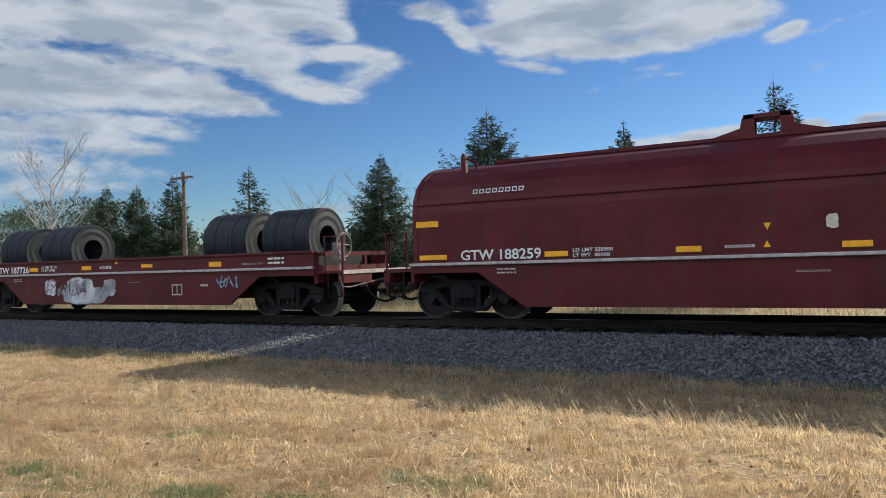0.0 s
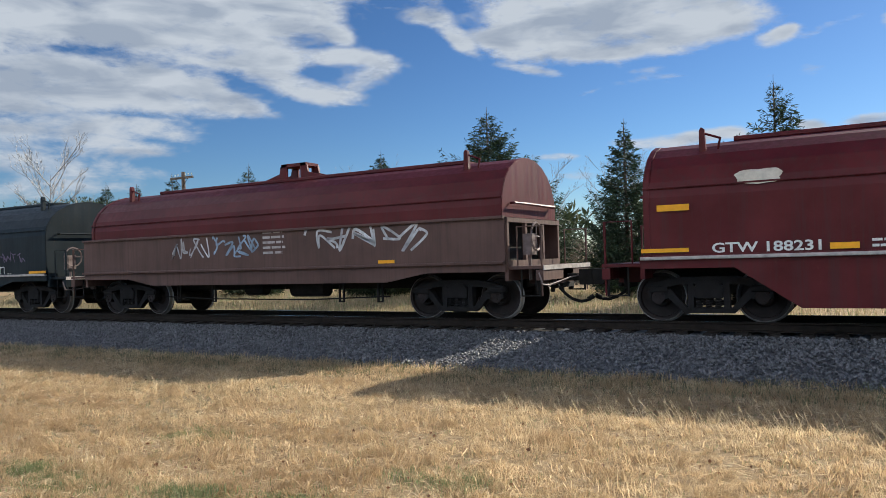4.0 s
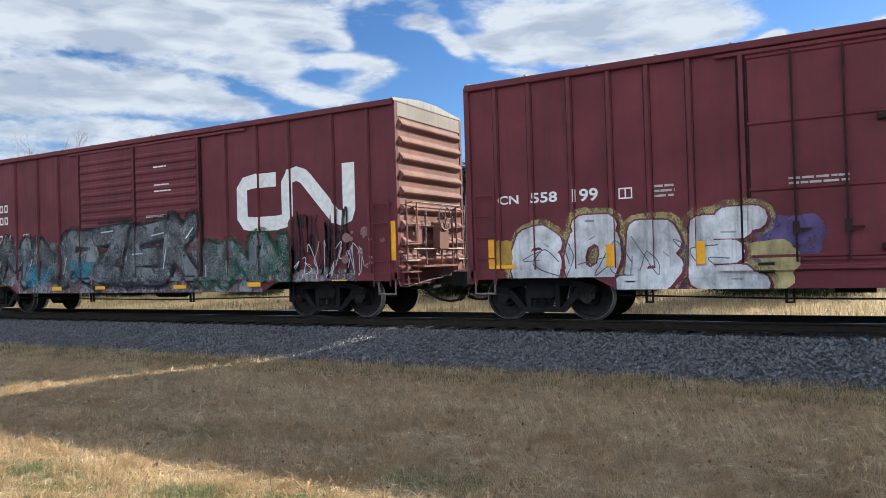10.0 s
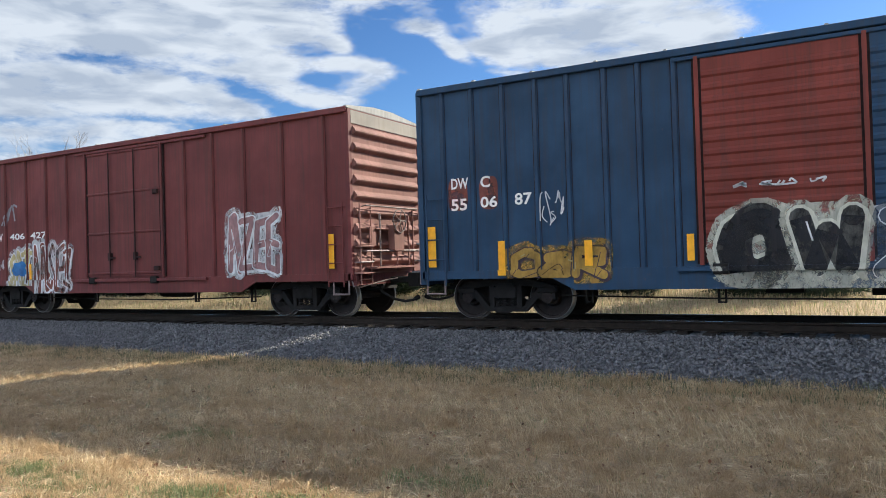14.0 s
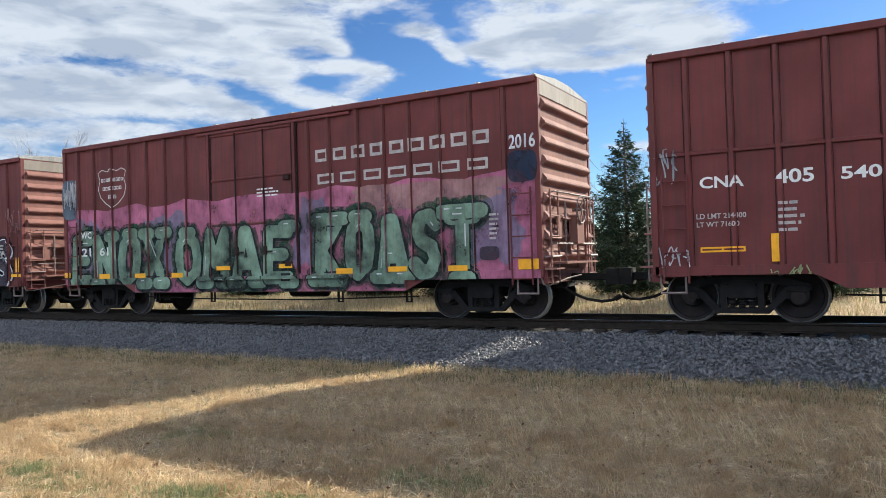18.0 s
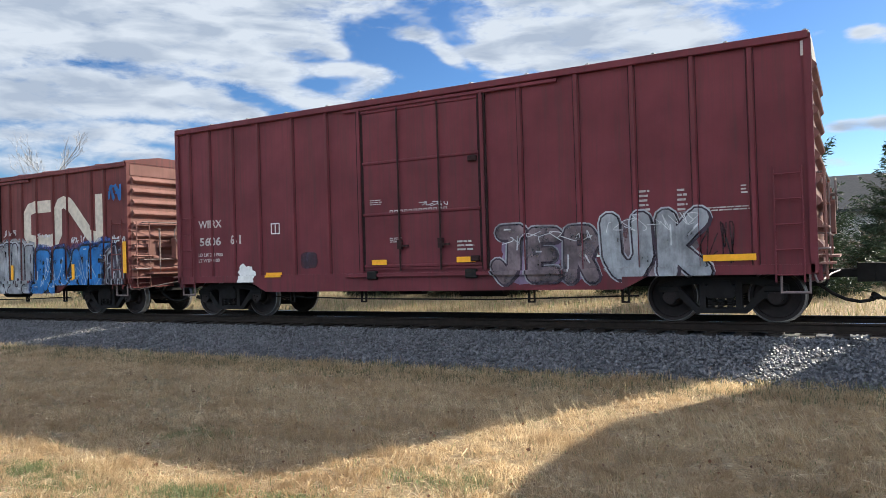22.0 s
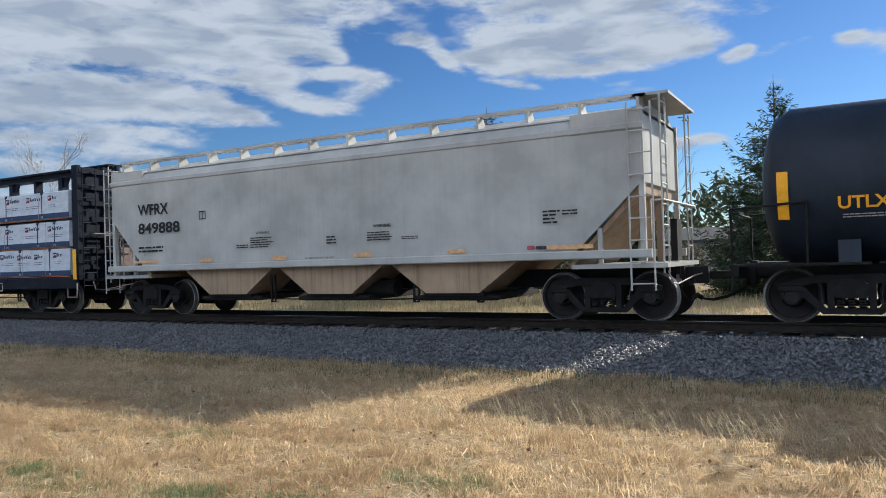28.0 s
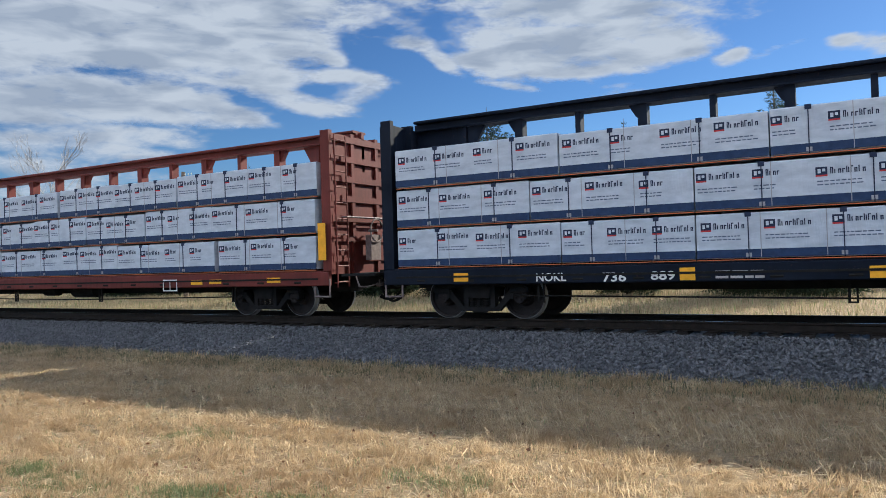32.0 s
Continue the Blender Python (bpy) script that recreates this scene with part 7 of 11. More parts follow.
def spray(name, col, vary=0.22, cover=(0.50, 0.98), grain=2.6):
    """Aerosol paint: cloudy passes, darker drips and dirt over it, worn thin in places so that the car's own paint shows."""
    m, n, l, p = nodes_of("spray_" + name)
    co = coords(n, l)
    f, d = noise_node(n, l, co, 1.6, 6, 0.6), noise_node(n, l, coords(n, l, (6, 6, 0.5)), 2.0, 7, 0.7)
    a = mix(n, l, ramp(n, l, f, 0.32, 0.68), tuple(c * (1 - vary * 1.7) for c in col), tuple(min(1, c * (1 + vary)) for c in col))
    l.new(mix(n, l, ramp(n, l, d, 0.5, 0.8, (0, 0, 0), (0.55, 0.55, 0.55)), a, (0.05, 0.035, 0.035)), p.inputs["Base Color"])
    p.inputs["Roughness"].default_value, p.inputs["Specular IOR Level"].default_value = 0.6, 0.25
    worn = noise_node(n, l, coords(n, l, (1, 1, 0.7)), grain, 9, 0.68)
    l.new(ramp(n, l, worn, 0.34, 0.56, (cover[0],) * 3, (cover[1],) * 3), p.inputs["Alpha"])
    HUES[m.name] = col
    return m


def mist(mat):
    """The thin overspray of a paint."""
    name = "mist_" + mat.name
    if "spray_" + name not in bpy.data.materials:
        spray(name, HUES.get(mat.name, (0.3, 0.3, 0.3)), 0.2, (0.0, 0.62), 4.5)
    return bpy.data.materials["spray_" + name]


SPRAY_WHITE, SPRAY_GREY, SPRAY_SILVER = spray("white", (0.66, 0.66, 0.67)), spray("grey", (0.33, 0.34, 0.36)), spray("silver", (0.40, 0.41, 0.435), 0.18, (0.82, 1.0))
SPRAY_BLACK, SPRAY_DARK, SPRAY_SLATE = spray("black", (0.012, 0.012, 0.015)), spray("dark", (0.045, 0.03, 0.045)), spray("slate", (0.10, 0.13, 0.17))
SPRAY_PALEBLUE, SPRAY_BLUE, SPRAY_ROYAL, SPRAY_NAVY = spray("pale_blue", (0.36, 0.47, 0.60)), spray("blue", (0.03, 0.17, 0.45)), spray("royal", (0.02, 0.08, 0.30)), spray("navy", (0.012, 0.022, 0.05))
SPRAY_SKY, SPRAY_TEAL, SPRAY_GREEN, SPRAY_DKGREEN = spray("sky", (0.13, 0.35, 0.60)), spray("teal", (0.03, 0.24, 0.34)), spray("green", (0.012, 0.18, 0.07)), spray("deep_green", (0.015, 0.07, 0.035))
SPRAY_MINT, SPRAY_LIME, SPRAY_OLIVE = spray("mint", (0.30, 0.42, 0.35)), spray("lime", (0.35, 0.42, 0.20)), spray("olive", (0.16, 0.17, 0.04))
SPRAY_PINK, SPRAY_ROSE, SPRAY_MAUVE, SPRAY_PURPLE, SPRAY_LILAC = spray("pink", (0.42, 0.13, 0.22)), spray("rose", (0.32, 0.17, 0.17)), spray("mauve", (0.22, 0.16, 0.25)), spray("purple", (0.11, 0.08, 0.20)), spray("lilac", (0.43, 0.42, 0.50), 0.18, (0.82, 1.0))
SPRAY_RED, SPRAY_RUST, SPRAY_WINE = spray("red", (0.45, 0.05, 0.07)), spray("rust", (0.17, 0.05, 0.035)), spray("wine", (0.16, 0.025, 0.04))
SPRAY_STRAW, SPRAY_OCHRE = spray("straw", (0.45, 0.37, 0.17)), spray("ochre", (0.42, 0.25, 0.05))
FADED_ORANGE = plain("faded_orange", (0.62, 0.36, 0.17), 0.6, 0, 0.25, 9, 0)
SPRAY_HAZE = spray("haze", (0.20, 0.155, 0.165), 0.45)
SPRAY_AZURE, SPRAY_DUSK = spray("azure", (0.06, 0.21, 0.46), 0.3), spray("dusk_blue", (0.17, 0.27, 0.35), 0.4)
BRIGHT_GREEN = spray("bright_green", (0.02, 0.27, 0.10), 0.3, (0.7, 1.0), 2.0)
GREEN_GREY = spray("green_grey", (0.18, 0.26, 0.19), 0.5, (0.6, 1.0), 2.0)
STEEL_FILL = spray("steel_fill", (0.055, 0.07, 0.095), 0.3, (0.86, 1.0))
CREAM_LINE = spray("cream_line", (0.52, 0.50, 0.41), 0.2, (0.7, 1.0))
HAZE_GREY = spray("haze_grey", (0.16, 0.15, 0.165), 0.3, (0.3, 0.9))
THIN_GREY = spray("thin_grey", (0.24, 0.25, 0.26), 0.3, (0.05, 0.62), 1.8)
C = CARS
LAYER = {}
FONT_CACHE = {}


def surface_of(car):
    """How far out the near side stands at (x, z), and where it must be cut to follow the steps in x and in z."""
    kind = car["category"]
    if kind == "boxcar":
        rel = RELIEF["boxcar" + str(car["s0"])]

        (d0, d1), (floor, low), (t0, t1) = car["deep"], car["sill"], car["track"]
        rails = list(car["grid"])

        def out(x, z):
            if floor - 0.03 < z < floor + 0.05 and t0 < x < t1:
                return HALF + 0.122
            if z < floor + 0.06:
                foot = low if d0 < x < d1 else floor - 0.10
                return HALF + 0.052 if z > foot else None
            d = [k for a, b, k in rel if a <= x <= b]
            if not t0 + 0.3 < x < t1 - 1.5 and any(abs(z - r) < 0.04 for r in rails):
                d.append(0.045)
            return HALF + (max(d) if d else 0.0)
        return out, sorted({e for a, b, _ in rel for e in (a, b)} | {d0, d1, t0, t1}), [floor + 0.06, floor + 0.05, floor - 0.03, floor - 0.10, low] + [r + s for r in rails for s in (-0.04, 0.04)]
    if kind == "coil car":
        top, side = car["hood_top"], car["side_top"]
        zs_ = [top - 1.05 + 1.05 * math.sin(a * math.pi / 24) for a in range(12)] if top else []

        def out(x, z):
            if z < side + 0.02 or not top:
                return 1.502
            f = max(0.0, min(1.0, (z - top + 1.05) / 1.05))
            return 1.478 * math.sqrt(max(0.0, 1 - f * f)) if f > 0 else 1.478
        return out, [], [side + 0.02] + zs_
    if kind == "tank car":
        r, cz = car["radius"], car["axis"]
        return (lambda x, z: math.sqrt(max(0.0, r * r - (z - cz) ** 2)) + 0.011), [], [cz + r * math.sin(a * math.pi / 32) for a in range(-15, 16)]
    if kind == "hopper car":
        return (lambda x, z: 1.512 if z > 1.36 else 1.565), [], [1.36]
    if kind == "flatcar":
        return (lambda x, z: 1.492), [], []
    return (lambda x, z: 1.475 if z < 1.07 else 1.485), [], [1.07]


def decal(car, name, verts, faces, mat, label="", lifts=None):
    """Lays flat shapes, given in x and z, on the near side of a car, following its relief."""
    out, xc, zc = surface_of(car)
    n = LAYER[car.name] = LAYER.get(car.name, 0) + 1
    bm = bmesh.new()
    vs = [bm.verts.new((x, 0, z)) for x, z in verts]
    rank = bm.faces.layers.float.new("rank")
    for i, f in enumerate(faces):
        try:
            bm.faces.new([vs[j] for j in f])[rank] = lifts[i] if lifts else 0
        except ValueError:
            pass
    lo_x, hi_x = min(v[0] for v in verts), max(v[0] for v in verts)
    lo_z, hi_z = min(v[1] for v in verts), max(v[1] for v in verts)
    for c in xc:
        if lo_x < c < hi_x:
            bmesh.ops.bisect_plane(bm, geom=bm.verts[:] + bm.edges[:] + bm.faces[:], plane_co=(c, 0, 0), plane_no=(1, 0, 0))
    for c in zc:
        if lo_z < c < hi_z:
            bmesh.ops.bisect_plane(bm, geom=bm.verts[:] + bm.edges[:] + bm.faces[:], plane_co=(0, 0, c), plane_no=(0, 0, 1))
    g, lift = Geo(), 0.003 + 0.0006 * n
    smooth = car["category"] in ("tank car", "coil car")
    for f in bm.faces:
        m = f.calc_center_median()
        up = lift + 0.00005 * f[rank]
        if out(m.x, m.z) is None:
            continue
        pts = [(v.co.x, -(out(v.co.x if smooth else m.x, v.co.z * 0.999 + m.z * 0.001 if smooth else m.z) + up), v.co.z) for v in f.verts]
        g.add(pts, [tuple(range(len(pts)))])
    bm.free()
    me = bpy.data.meshes.new(name)
    me.from_pydata(g.v, [], g.f)
    ob = part(name, me, mat, car, label)
    return tagged(ob, label, kind="stuff") if len(faces) > 3 and name in ("lettering", "graffiti", "emblem", "spill", "stencil_box") else ob


def rect(x0, x1, z0, z1):
    return [(x0, z0), (x1, z0), (x1, z1), (x0, z1)]


def many(shapes):
    v, f = [], []
    for s in shapes:
        f.append(tuple(range(len(v), len(v) + len(s))))
        v.extend(s)
    return v, f


def ribbon(pts, w, closed=False):
    """A stroke of even width along points, as quads."""
    v, f = [], []
    k = len(pts)
    for i, p in enumerate(pts):
        a, b = pts[i - 1] if i or closed else p, pts[(i + 1) % k] if i < k - 1 or closed else p
        dx, dz = b[0] - a[0], b[1] - a[1]
        d = math.hypot(dx, dz) or 1
        nx, nz = -dz / d * w / 2, dx / d * w / 2
        v += [(p[0] + nx, p[1] + nz), (p[0] - nx, p[1] - nz)]
    for i in range(k if closed else k - 1):
        j = (i + 1) % k
        f.append((2 * i, 2 * i + 1, 2 * j + 1, 2 * j))
    return v, f


def join(*sets):
    v, f = [], []
    for a, b in sets:
        f += [tuple(i + len(v) for i in q) for q in b]
        v = v + list(a)
    return v, f


def glyphs(text, bold=0.0):
    if (text, bold) not in FONT_CACHE:
        cu = bpy.data.curves.new("text", "FONT")
        cu.body, cu.offset, cu.resolution_u = text, bold, 3
        ob = bpy.data.objects.new("text", cu)
        me = ob.to_mesh()
        FONT_CACHE[text, bold] = ([(v.co.x, v.co.y) for v in me.vertices], [tuple(p.vertices) for p in me.polygons])
        ob.to_mesh_clear()
        bpy.data.objects.remove(ob)
        bpy.data.curves.remove(cu)
    return FONT_CACHE[text, bold]


def fitted(text, x0, x1, z0, z1, bold=0.0, ref=None):
    v, f = glyphs(text, bold)
    rv = glyphs(text, ref if ref is not None else bold)[0]
    a, b, c, d = min(p[0] for p in rv), max(p[0] for p in rv), min(p[1] for p in rv), max(p[1] for p in rv)
    return [(x0 + (p[0] - a) / (b - a) * (x1 - x0), z0 + (p[1] - c) / (d - c) * (z1 - z0)) for p in v], f


def word(car, x0, x1, z0, z1, text, mat, slant=0.0):
    v, f = fitted(text, x0, x1, z0, z1, 0.022)
    if slant:
        v = [(p[0] + slant * (p[1] - (z0 + z1) / 2), *p[1:]) for p in v]
    decal(car, "lettering", v, f, mat)


def yel(car, x0, x1, z0, z1):
    decal(car, "reflector", *many([rect(x0, x1, z0, z1)]), YELLOW, "yellow reflective strip")


def faded(car, x0, x1, z0, z1):
    decal(car, "reflector", *many([rect(x0, x1, z0, z1)]), FADED_ORANGE, "faded orange reflective strip")


def bars(car, x0, x1, z0, z1, rows, mat):
    """Unreadable writing: rows of plain bars. Negative: one row of so many letter-sized bars; -1xx bold, -2xx two rows."""
    rng = random.Random(int(x0 * 977 + z0 * 131))
    shapes = []
    if rows > 0:
        h = (z1 - z0) / rows
        for r in range(rows):
            x, end = x0, x1 - (x1 - x0) * (rng.uniform(0, 0.3) if rows > 2 else 0)
            while x < end - 0.01:
                w = min(end - x, max(0.05, h * rng.uniform(1.2, 3.2)))
                shapes.append(rect(x, x + w * 0.86, z0 + r * h + h * 0.28, z0 + r * h + h * 0.74))
                x += w
    else:
        k, lines = -rows, 1
        if k > 200:
            k, lines = k - 200, 2
        bold = k > 100
        k = k - 100 if bold else k
        h = (z1 - z0) / lines
        for r in range(lines):
            w = (x1 - x0) / k
            for i in range(k):
                # plain hollow blocks of a letter's size
                a, b = x0 + i * w + w * 0.14, x0 + (i + 1) * w - w * 0.14
                lo, hi = z0 + r * h + h * 0.12, z0 + r * h + h * 0.88
                t = min((b - a) * 0.30, (hi - lo) * 0.2) * (1.25 if bold else 1.0)
                shapes += [rect(a, a + t, lo, hi), rect(b - t, b, lo, hi), rect(a + t, b - t, hi - t, hi), rect(a + t, b - t, lo, lo + t)]
    decal(car, "lettering", *many(shapes), mat)


def frame_box(car, x0, x1, z0, z1, mat):
    w = min(0.03, (x1 - x0) * 0.1)
    decal(car, "stencil_box", *many([rect(x0, x1, z0, z0 + w), rect(x0, x1, z1 - w, z1), rect(x0, x0 + w, z0 + w, z1 - w), rect(x1 - w, x1, z0 + w, z1 - w), rect((x0 + x1) / 2 - w / 2, (x0 + x1) / 2 + w / 2, z0 + w, z1 - w)]), mat)


def tri(car, x0, x1, z0, z1, mat, way):
    decal(car, "centre_mark", [(x0, z0 if way > 0 else z1), (x1, z0 if way > 0 else z1), ((x0 + x1) / 2, z1 if way > 0 else z0)], [(0, 1, 2)], mat)


def diamond(car, x0, x1, z0, z1, mat):
    decal(car, "placard", [((x0 + x1) / 2, z0), (x1, (z0 + z1) / 2), ((x0 + x1) / 2, z1), (x0, (z0 + z1) / 2)], [(0, 1, 2, 3)], mat, "white diamond hazard placard")


def patch(car, x0, x1, z0, z1, mat, seed, rough=0.18):
    """A sprayed field with a wavering outline."""
    rng = random.Random(seed)
    cx, cz, a, b = (x0 + x1) / 2, (z0 + z1) / 2, (x1 - x0) / 2, (z1 - z0) / 2
    k = 40
    ph = [rng.uniform(0, 6.28) for _ in range(4)]
    pts = []
    for i in range(k):
        t = 2 * math.pi * i / k
        c, s = math.cos(t), math.sin(t)
        # rounded oblong
        q = (abs(c) ** 4 + abs(s) ** 4) ** -0.25
        w = 1 - rough * (0.5 + 0.25 * math.sin(3 * t + ph[0]) + 0.2 * math.sin(7 * t + ph[1]) + 0.12 * math.sin(13 * t + ph[2]))
        pts.append((cx + a * c * q * w, cz + b * s * q * w))
    decal(car, "graffiti" if rough else "stencil_patch", [(cx, cz)] + pts, [(0, 1 + i, 1 + (i + 1) % k) for i in range(k)], mat)


def stroke(rng, x0, x1, z0, z1, bends=4):
    """One looping pen stroke inside a box."""
    keys = [(rng.uniform(x0, x1), rng.uniform(z0, z1)) for _ in range(bends)]
    pts = []
    for i in range(len(keys) - 1):
        p0, p1, p2, p3 = keys[max(0, i - 1)], keys[i], keys[i + 1], keys[min(len(keys) - 1, i + 2)]
        for j in range(7):
            t = j / 7
            pts.append(tuple(0.5 * (2 * b + (c - a) * t + (2 * a - 5 * b + 4 * c - d) * t * t + (3 * b - a - 3 * c + d) * t ** 3) for a, b, c, d in zip(p0, p1, p2, p3)))
    pts.append(keys[-1])
    return [(min(max(p[0], x0), x1), min(max(p[1], z0), z1)) for p in pts]


def scrawl(car, x0, x1, z0, z1, mat, seed, w, n):
    """A tag: a row of looping strokes, written from left to right."""
    rng = random.Random(seed)
    sets = []
    step = (x1 - x0) / n
    for i in range(n):
        a = x0 + step * i - step * 0.35
        sets.append(ribbon(stroke(rng, max(x0, a), min(x1, a + step * 1.7), z0, z1, rng.choice((3, 4, 5))), w * rng.uniform(0.8, 1.15)))
    decal(car, "graffiti", *join(*sets), mat)


SHAPES = [
    [[(0.95, 0.82), (0.55, 1.0), (0.12, 0.78), (0.42, 0.52), (0.88, 0.32), (0.5, 0.02), (0.0, 0.16)]],
    [[(0.0, 0.0), (0.36, 1.0), (0.62, 0.98), (1.0, 0.0)], [(0.2, 0.36), (0.86, 0.40)]],
    [[(0.1, 0.0), (0.14, 1.0)], [(1.0, 1.02), (0.25, 0.5), (1.05, -0.05)]],
    [[(0.98, 0.98), (0.12, 0.92), (0.06, 0.06), (1.0, 0.0)], [(0.1, 0.5), (0.78, 0.54)]],
    [[(0.08, 0.0), (0.12, 0.98), (0.82, 0.9), (0.84, 0.56), (0.2, 0.46), (1.02, -0.04)]],
    [[(0.5, 1.0), (0.08, 0.74), (0.1, 0.2), (0.5, 0.0), (0.92, 0.24), (0.92, 0.76), (0.5, 1.0)]],
    [[(0.04, 0.0), (0.1, 1.0), (0.88, 0.04), (0.96, 1.04)]],
    [[(0.0, 0.0), (0.16, 0.98), (0.5, 0.42), (0.84, 1.0), (1.0, 0.0)]],
    [[(0.0, 0.94), (0.96, 1.0), (0.06, 0.06), (1.02, 0.0)]],
]


LETTERS = {
    "G": [[(0.92, 0.82), (0.6, 1.0), (0.22, 0.92), (0.06, 0.5), (0.22, 0.08), (0.6, 0.0), (0.92, 0.2), (0.92, 0.46), (0.55, 0.46)]],
    "R": [[(0.1, 0), (0.1, 0.98), (0.7, 0.98), (0.9, 0.76), (0.7, 0.52), (0.15, 0.5)], [(0.5, 0.5), (0.95, 0)]],
    "J": [[(0.2, 1), (0.95, 1)], [(0.75, 1), (0.75, 0.2), (0.4, 0), (0.05, 0.25)]],
    "2": [[(0.08, 0.72), (0.22, 0.95), (0.62, 1.0), (0.86, 0.8), (0.72, 0.52), (0.1, 0.04), (0.92, 0.04)]],
    "A": [[(0.04, 0.0), (0.42, 1.0), (0.58, 1.0), (0.96, 0.0)], [(0.24, 0.32), (0.76, 0.32)]],
    "C": [[(0.92, 0.82), (0.68, 1.0), (0.3, 0.98), (0.08, 0.7), (0.08, 0.28), (0.3, 0.02), (0.7, 0.0), (0.94, 0.2)]],
    "D": [[(0.1, 0.02), (0.1, 0.98), (0.6, 0.96), (0.92, 0.68), (0.92, 0.3), (0.6, 0.02), (0.1, 0.02)]],
    "E": [[(0.92, 0.96), (0.1, 0.98), (0.08, 0.02), (0.94, 0.03)], [(0.1, 0.5), (0.74, 0.5)]],
    "F": [[(0.94, 0.97), (0.12, 0.97), (0.1, 0.0)], [(0.12, 0.5), (0.74, 0.52)]],
    "H": [[(0.1, 1.0), (0.1, 0.0)], [(0.9, 1.0), (0.9, 0.0)], [(0.1, 0.5), (0.9, 0.5)]],
    "K": [[(0.1, 1.0), (0.1, 0.0)], [(0.92, 1.0), (0.2, 0.48), (0.94, 0.0)]],
    "M": [[(0.05, 0.0), (0.12, 1.0), (0.5, 0.34), (0.88, 1.0), (0.95, 0.0)]],
    "N": [[(0.08, 0.0), (0.1, 1.0), (0.9, 0.0), (0.92, 1.0)]],
    "O": [[(0.5, 1.0), (0.14, 0.82), (0.06, 0.5), (0.14, 0.18), (0.5, 0.0), (0.86, 0.18), (0.94, 0.5), (0.86, 0.82), (0.5, 1.0)]],
    "S": [[(0.9, 0.84), (0.6, 1.0), (0.24, 0.96), (0.1, 0.74), (0.3, 0.56), (0.74, 0.44), (0.92, 0.24), (0.72, 0.03), (0.36, 0.0), (0.06, 0.16)]],
    "T": [[(0.02, 0.97), (0.98, 0.97)], [(0.5, 0.95), (0.5, 0.0)]],
    "U": [[(0.08, 1.0), (0.08, 0.3), (0.3, 0.02), (0.7, 0.02), (0.92, 0.3), (0.92, 1.0)]],
    "X": [[(0.04, 1.0), (0.96, 0.0)], [(0.96, 1.0), (0.04, 0.0)]],
    "L": [[(0.1, 1.0), (0.08, 0.03), (0.92, 0.03)]],
    "P": [[(0.1, 0.0), (0.1, 0.98), (0.7, 0.98), (0.92, 0.74), (0.7, 0.46), (0.12, 0.46)]],
    "W": [[(0.02, 1.0), (0.22, 0.0), (0.5, 0.7), (0.78, 0.0), (0.98, 1.0)]],
    "Z": [[(0.06, 0.96), (0.94, 0.96), (0.08, 0.04), (0.96, 0.04)]],
    "B": [[(0.12, 0.0), (0.12, 1.0), (0.7, 0.98), (0.84, 0.76), (0.66, 0.54), (0.2, 0.52)], [(0.6, 0.53), (0.92, 0.28), (0.7, 0.02), (0.12, 0.0)]],
    "I": [[(0.5, 1.0), (0.5, 0.0)]],
    "b": [[(0.1, 1.0), (0.1, 0.05), (0.6, 0.0), (0.9, 0.2), (0.8, 0.5), (0.12, 0.5)]],
    "f": [[(0.9, 0.95), (0.5, 1.0), (0.32, 0.75), (0.32, 0.0)], [(0.05, 0.55), (0.85, 0.58)]],
    "!": [[(0.5, 1.0), (0.5, 0.36)], [(0.5, 0.06), (0.5, 0.0)]],
}
DISC = [(math.cos(a * 0.6283), math.sin(a * 0.6283)) for a in range(10)]


class Sprayed:
    """Fat round-ended strokes of one colour, stacked in the order in which they were drawn."""

    def __init__(self):
        self.v, self.f, self.k = [], [], []

    def lay(self, keys, w, rank):
        for i, pair in enumerate(zip(keys, keys[1:])):
            self.put(*ribbon(list(pair), w), rank + i * 0.38)
        for i, (x, z) in enumerate(keys):
            if all(math.hypot(x - a, z - b) > 0.3 * w for a, b in keys[:i]):
                self.put([(x + c * w * 0.5, z + s * w * 0.5) for c, s in DISC], [tuple(range(10))], rank + 0.19 + i * 0.38)

    def put(self, v, f, rank):
        self.f.extend(tuple(i + len(self.v) for i in q) for q in f)
        self.v.extend(v)
        self.k.extend([rank] * len(f))


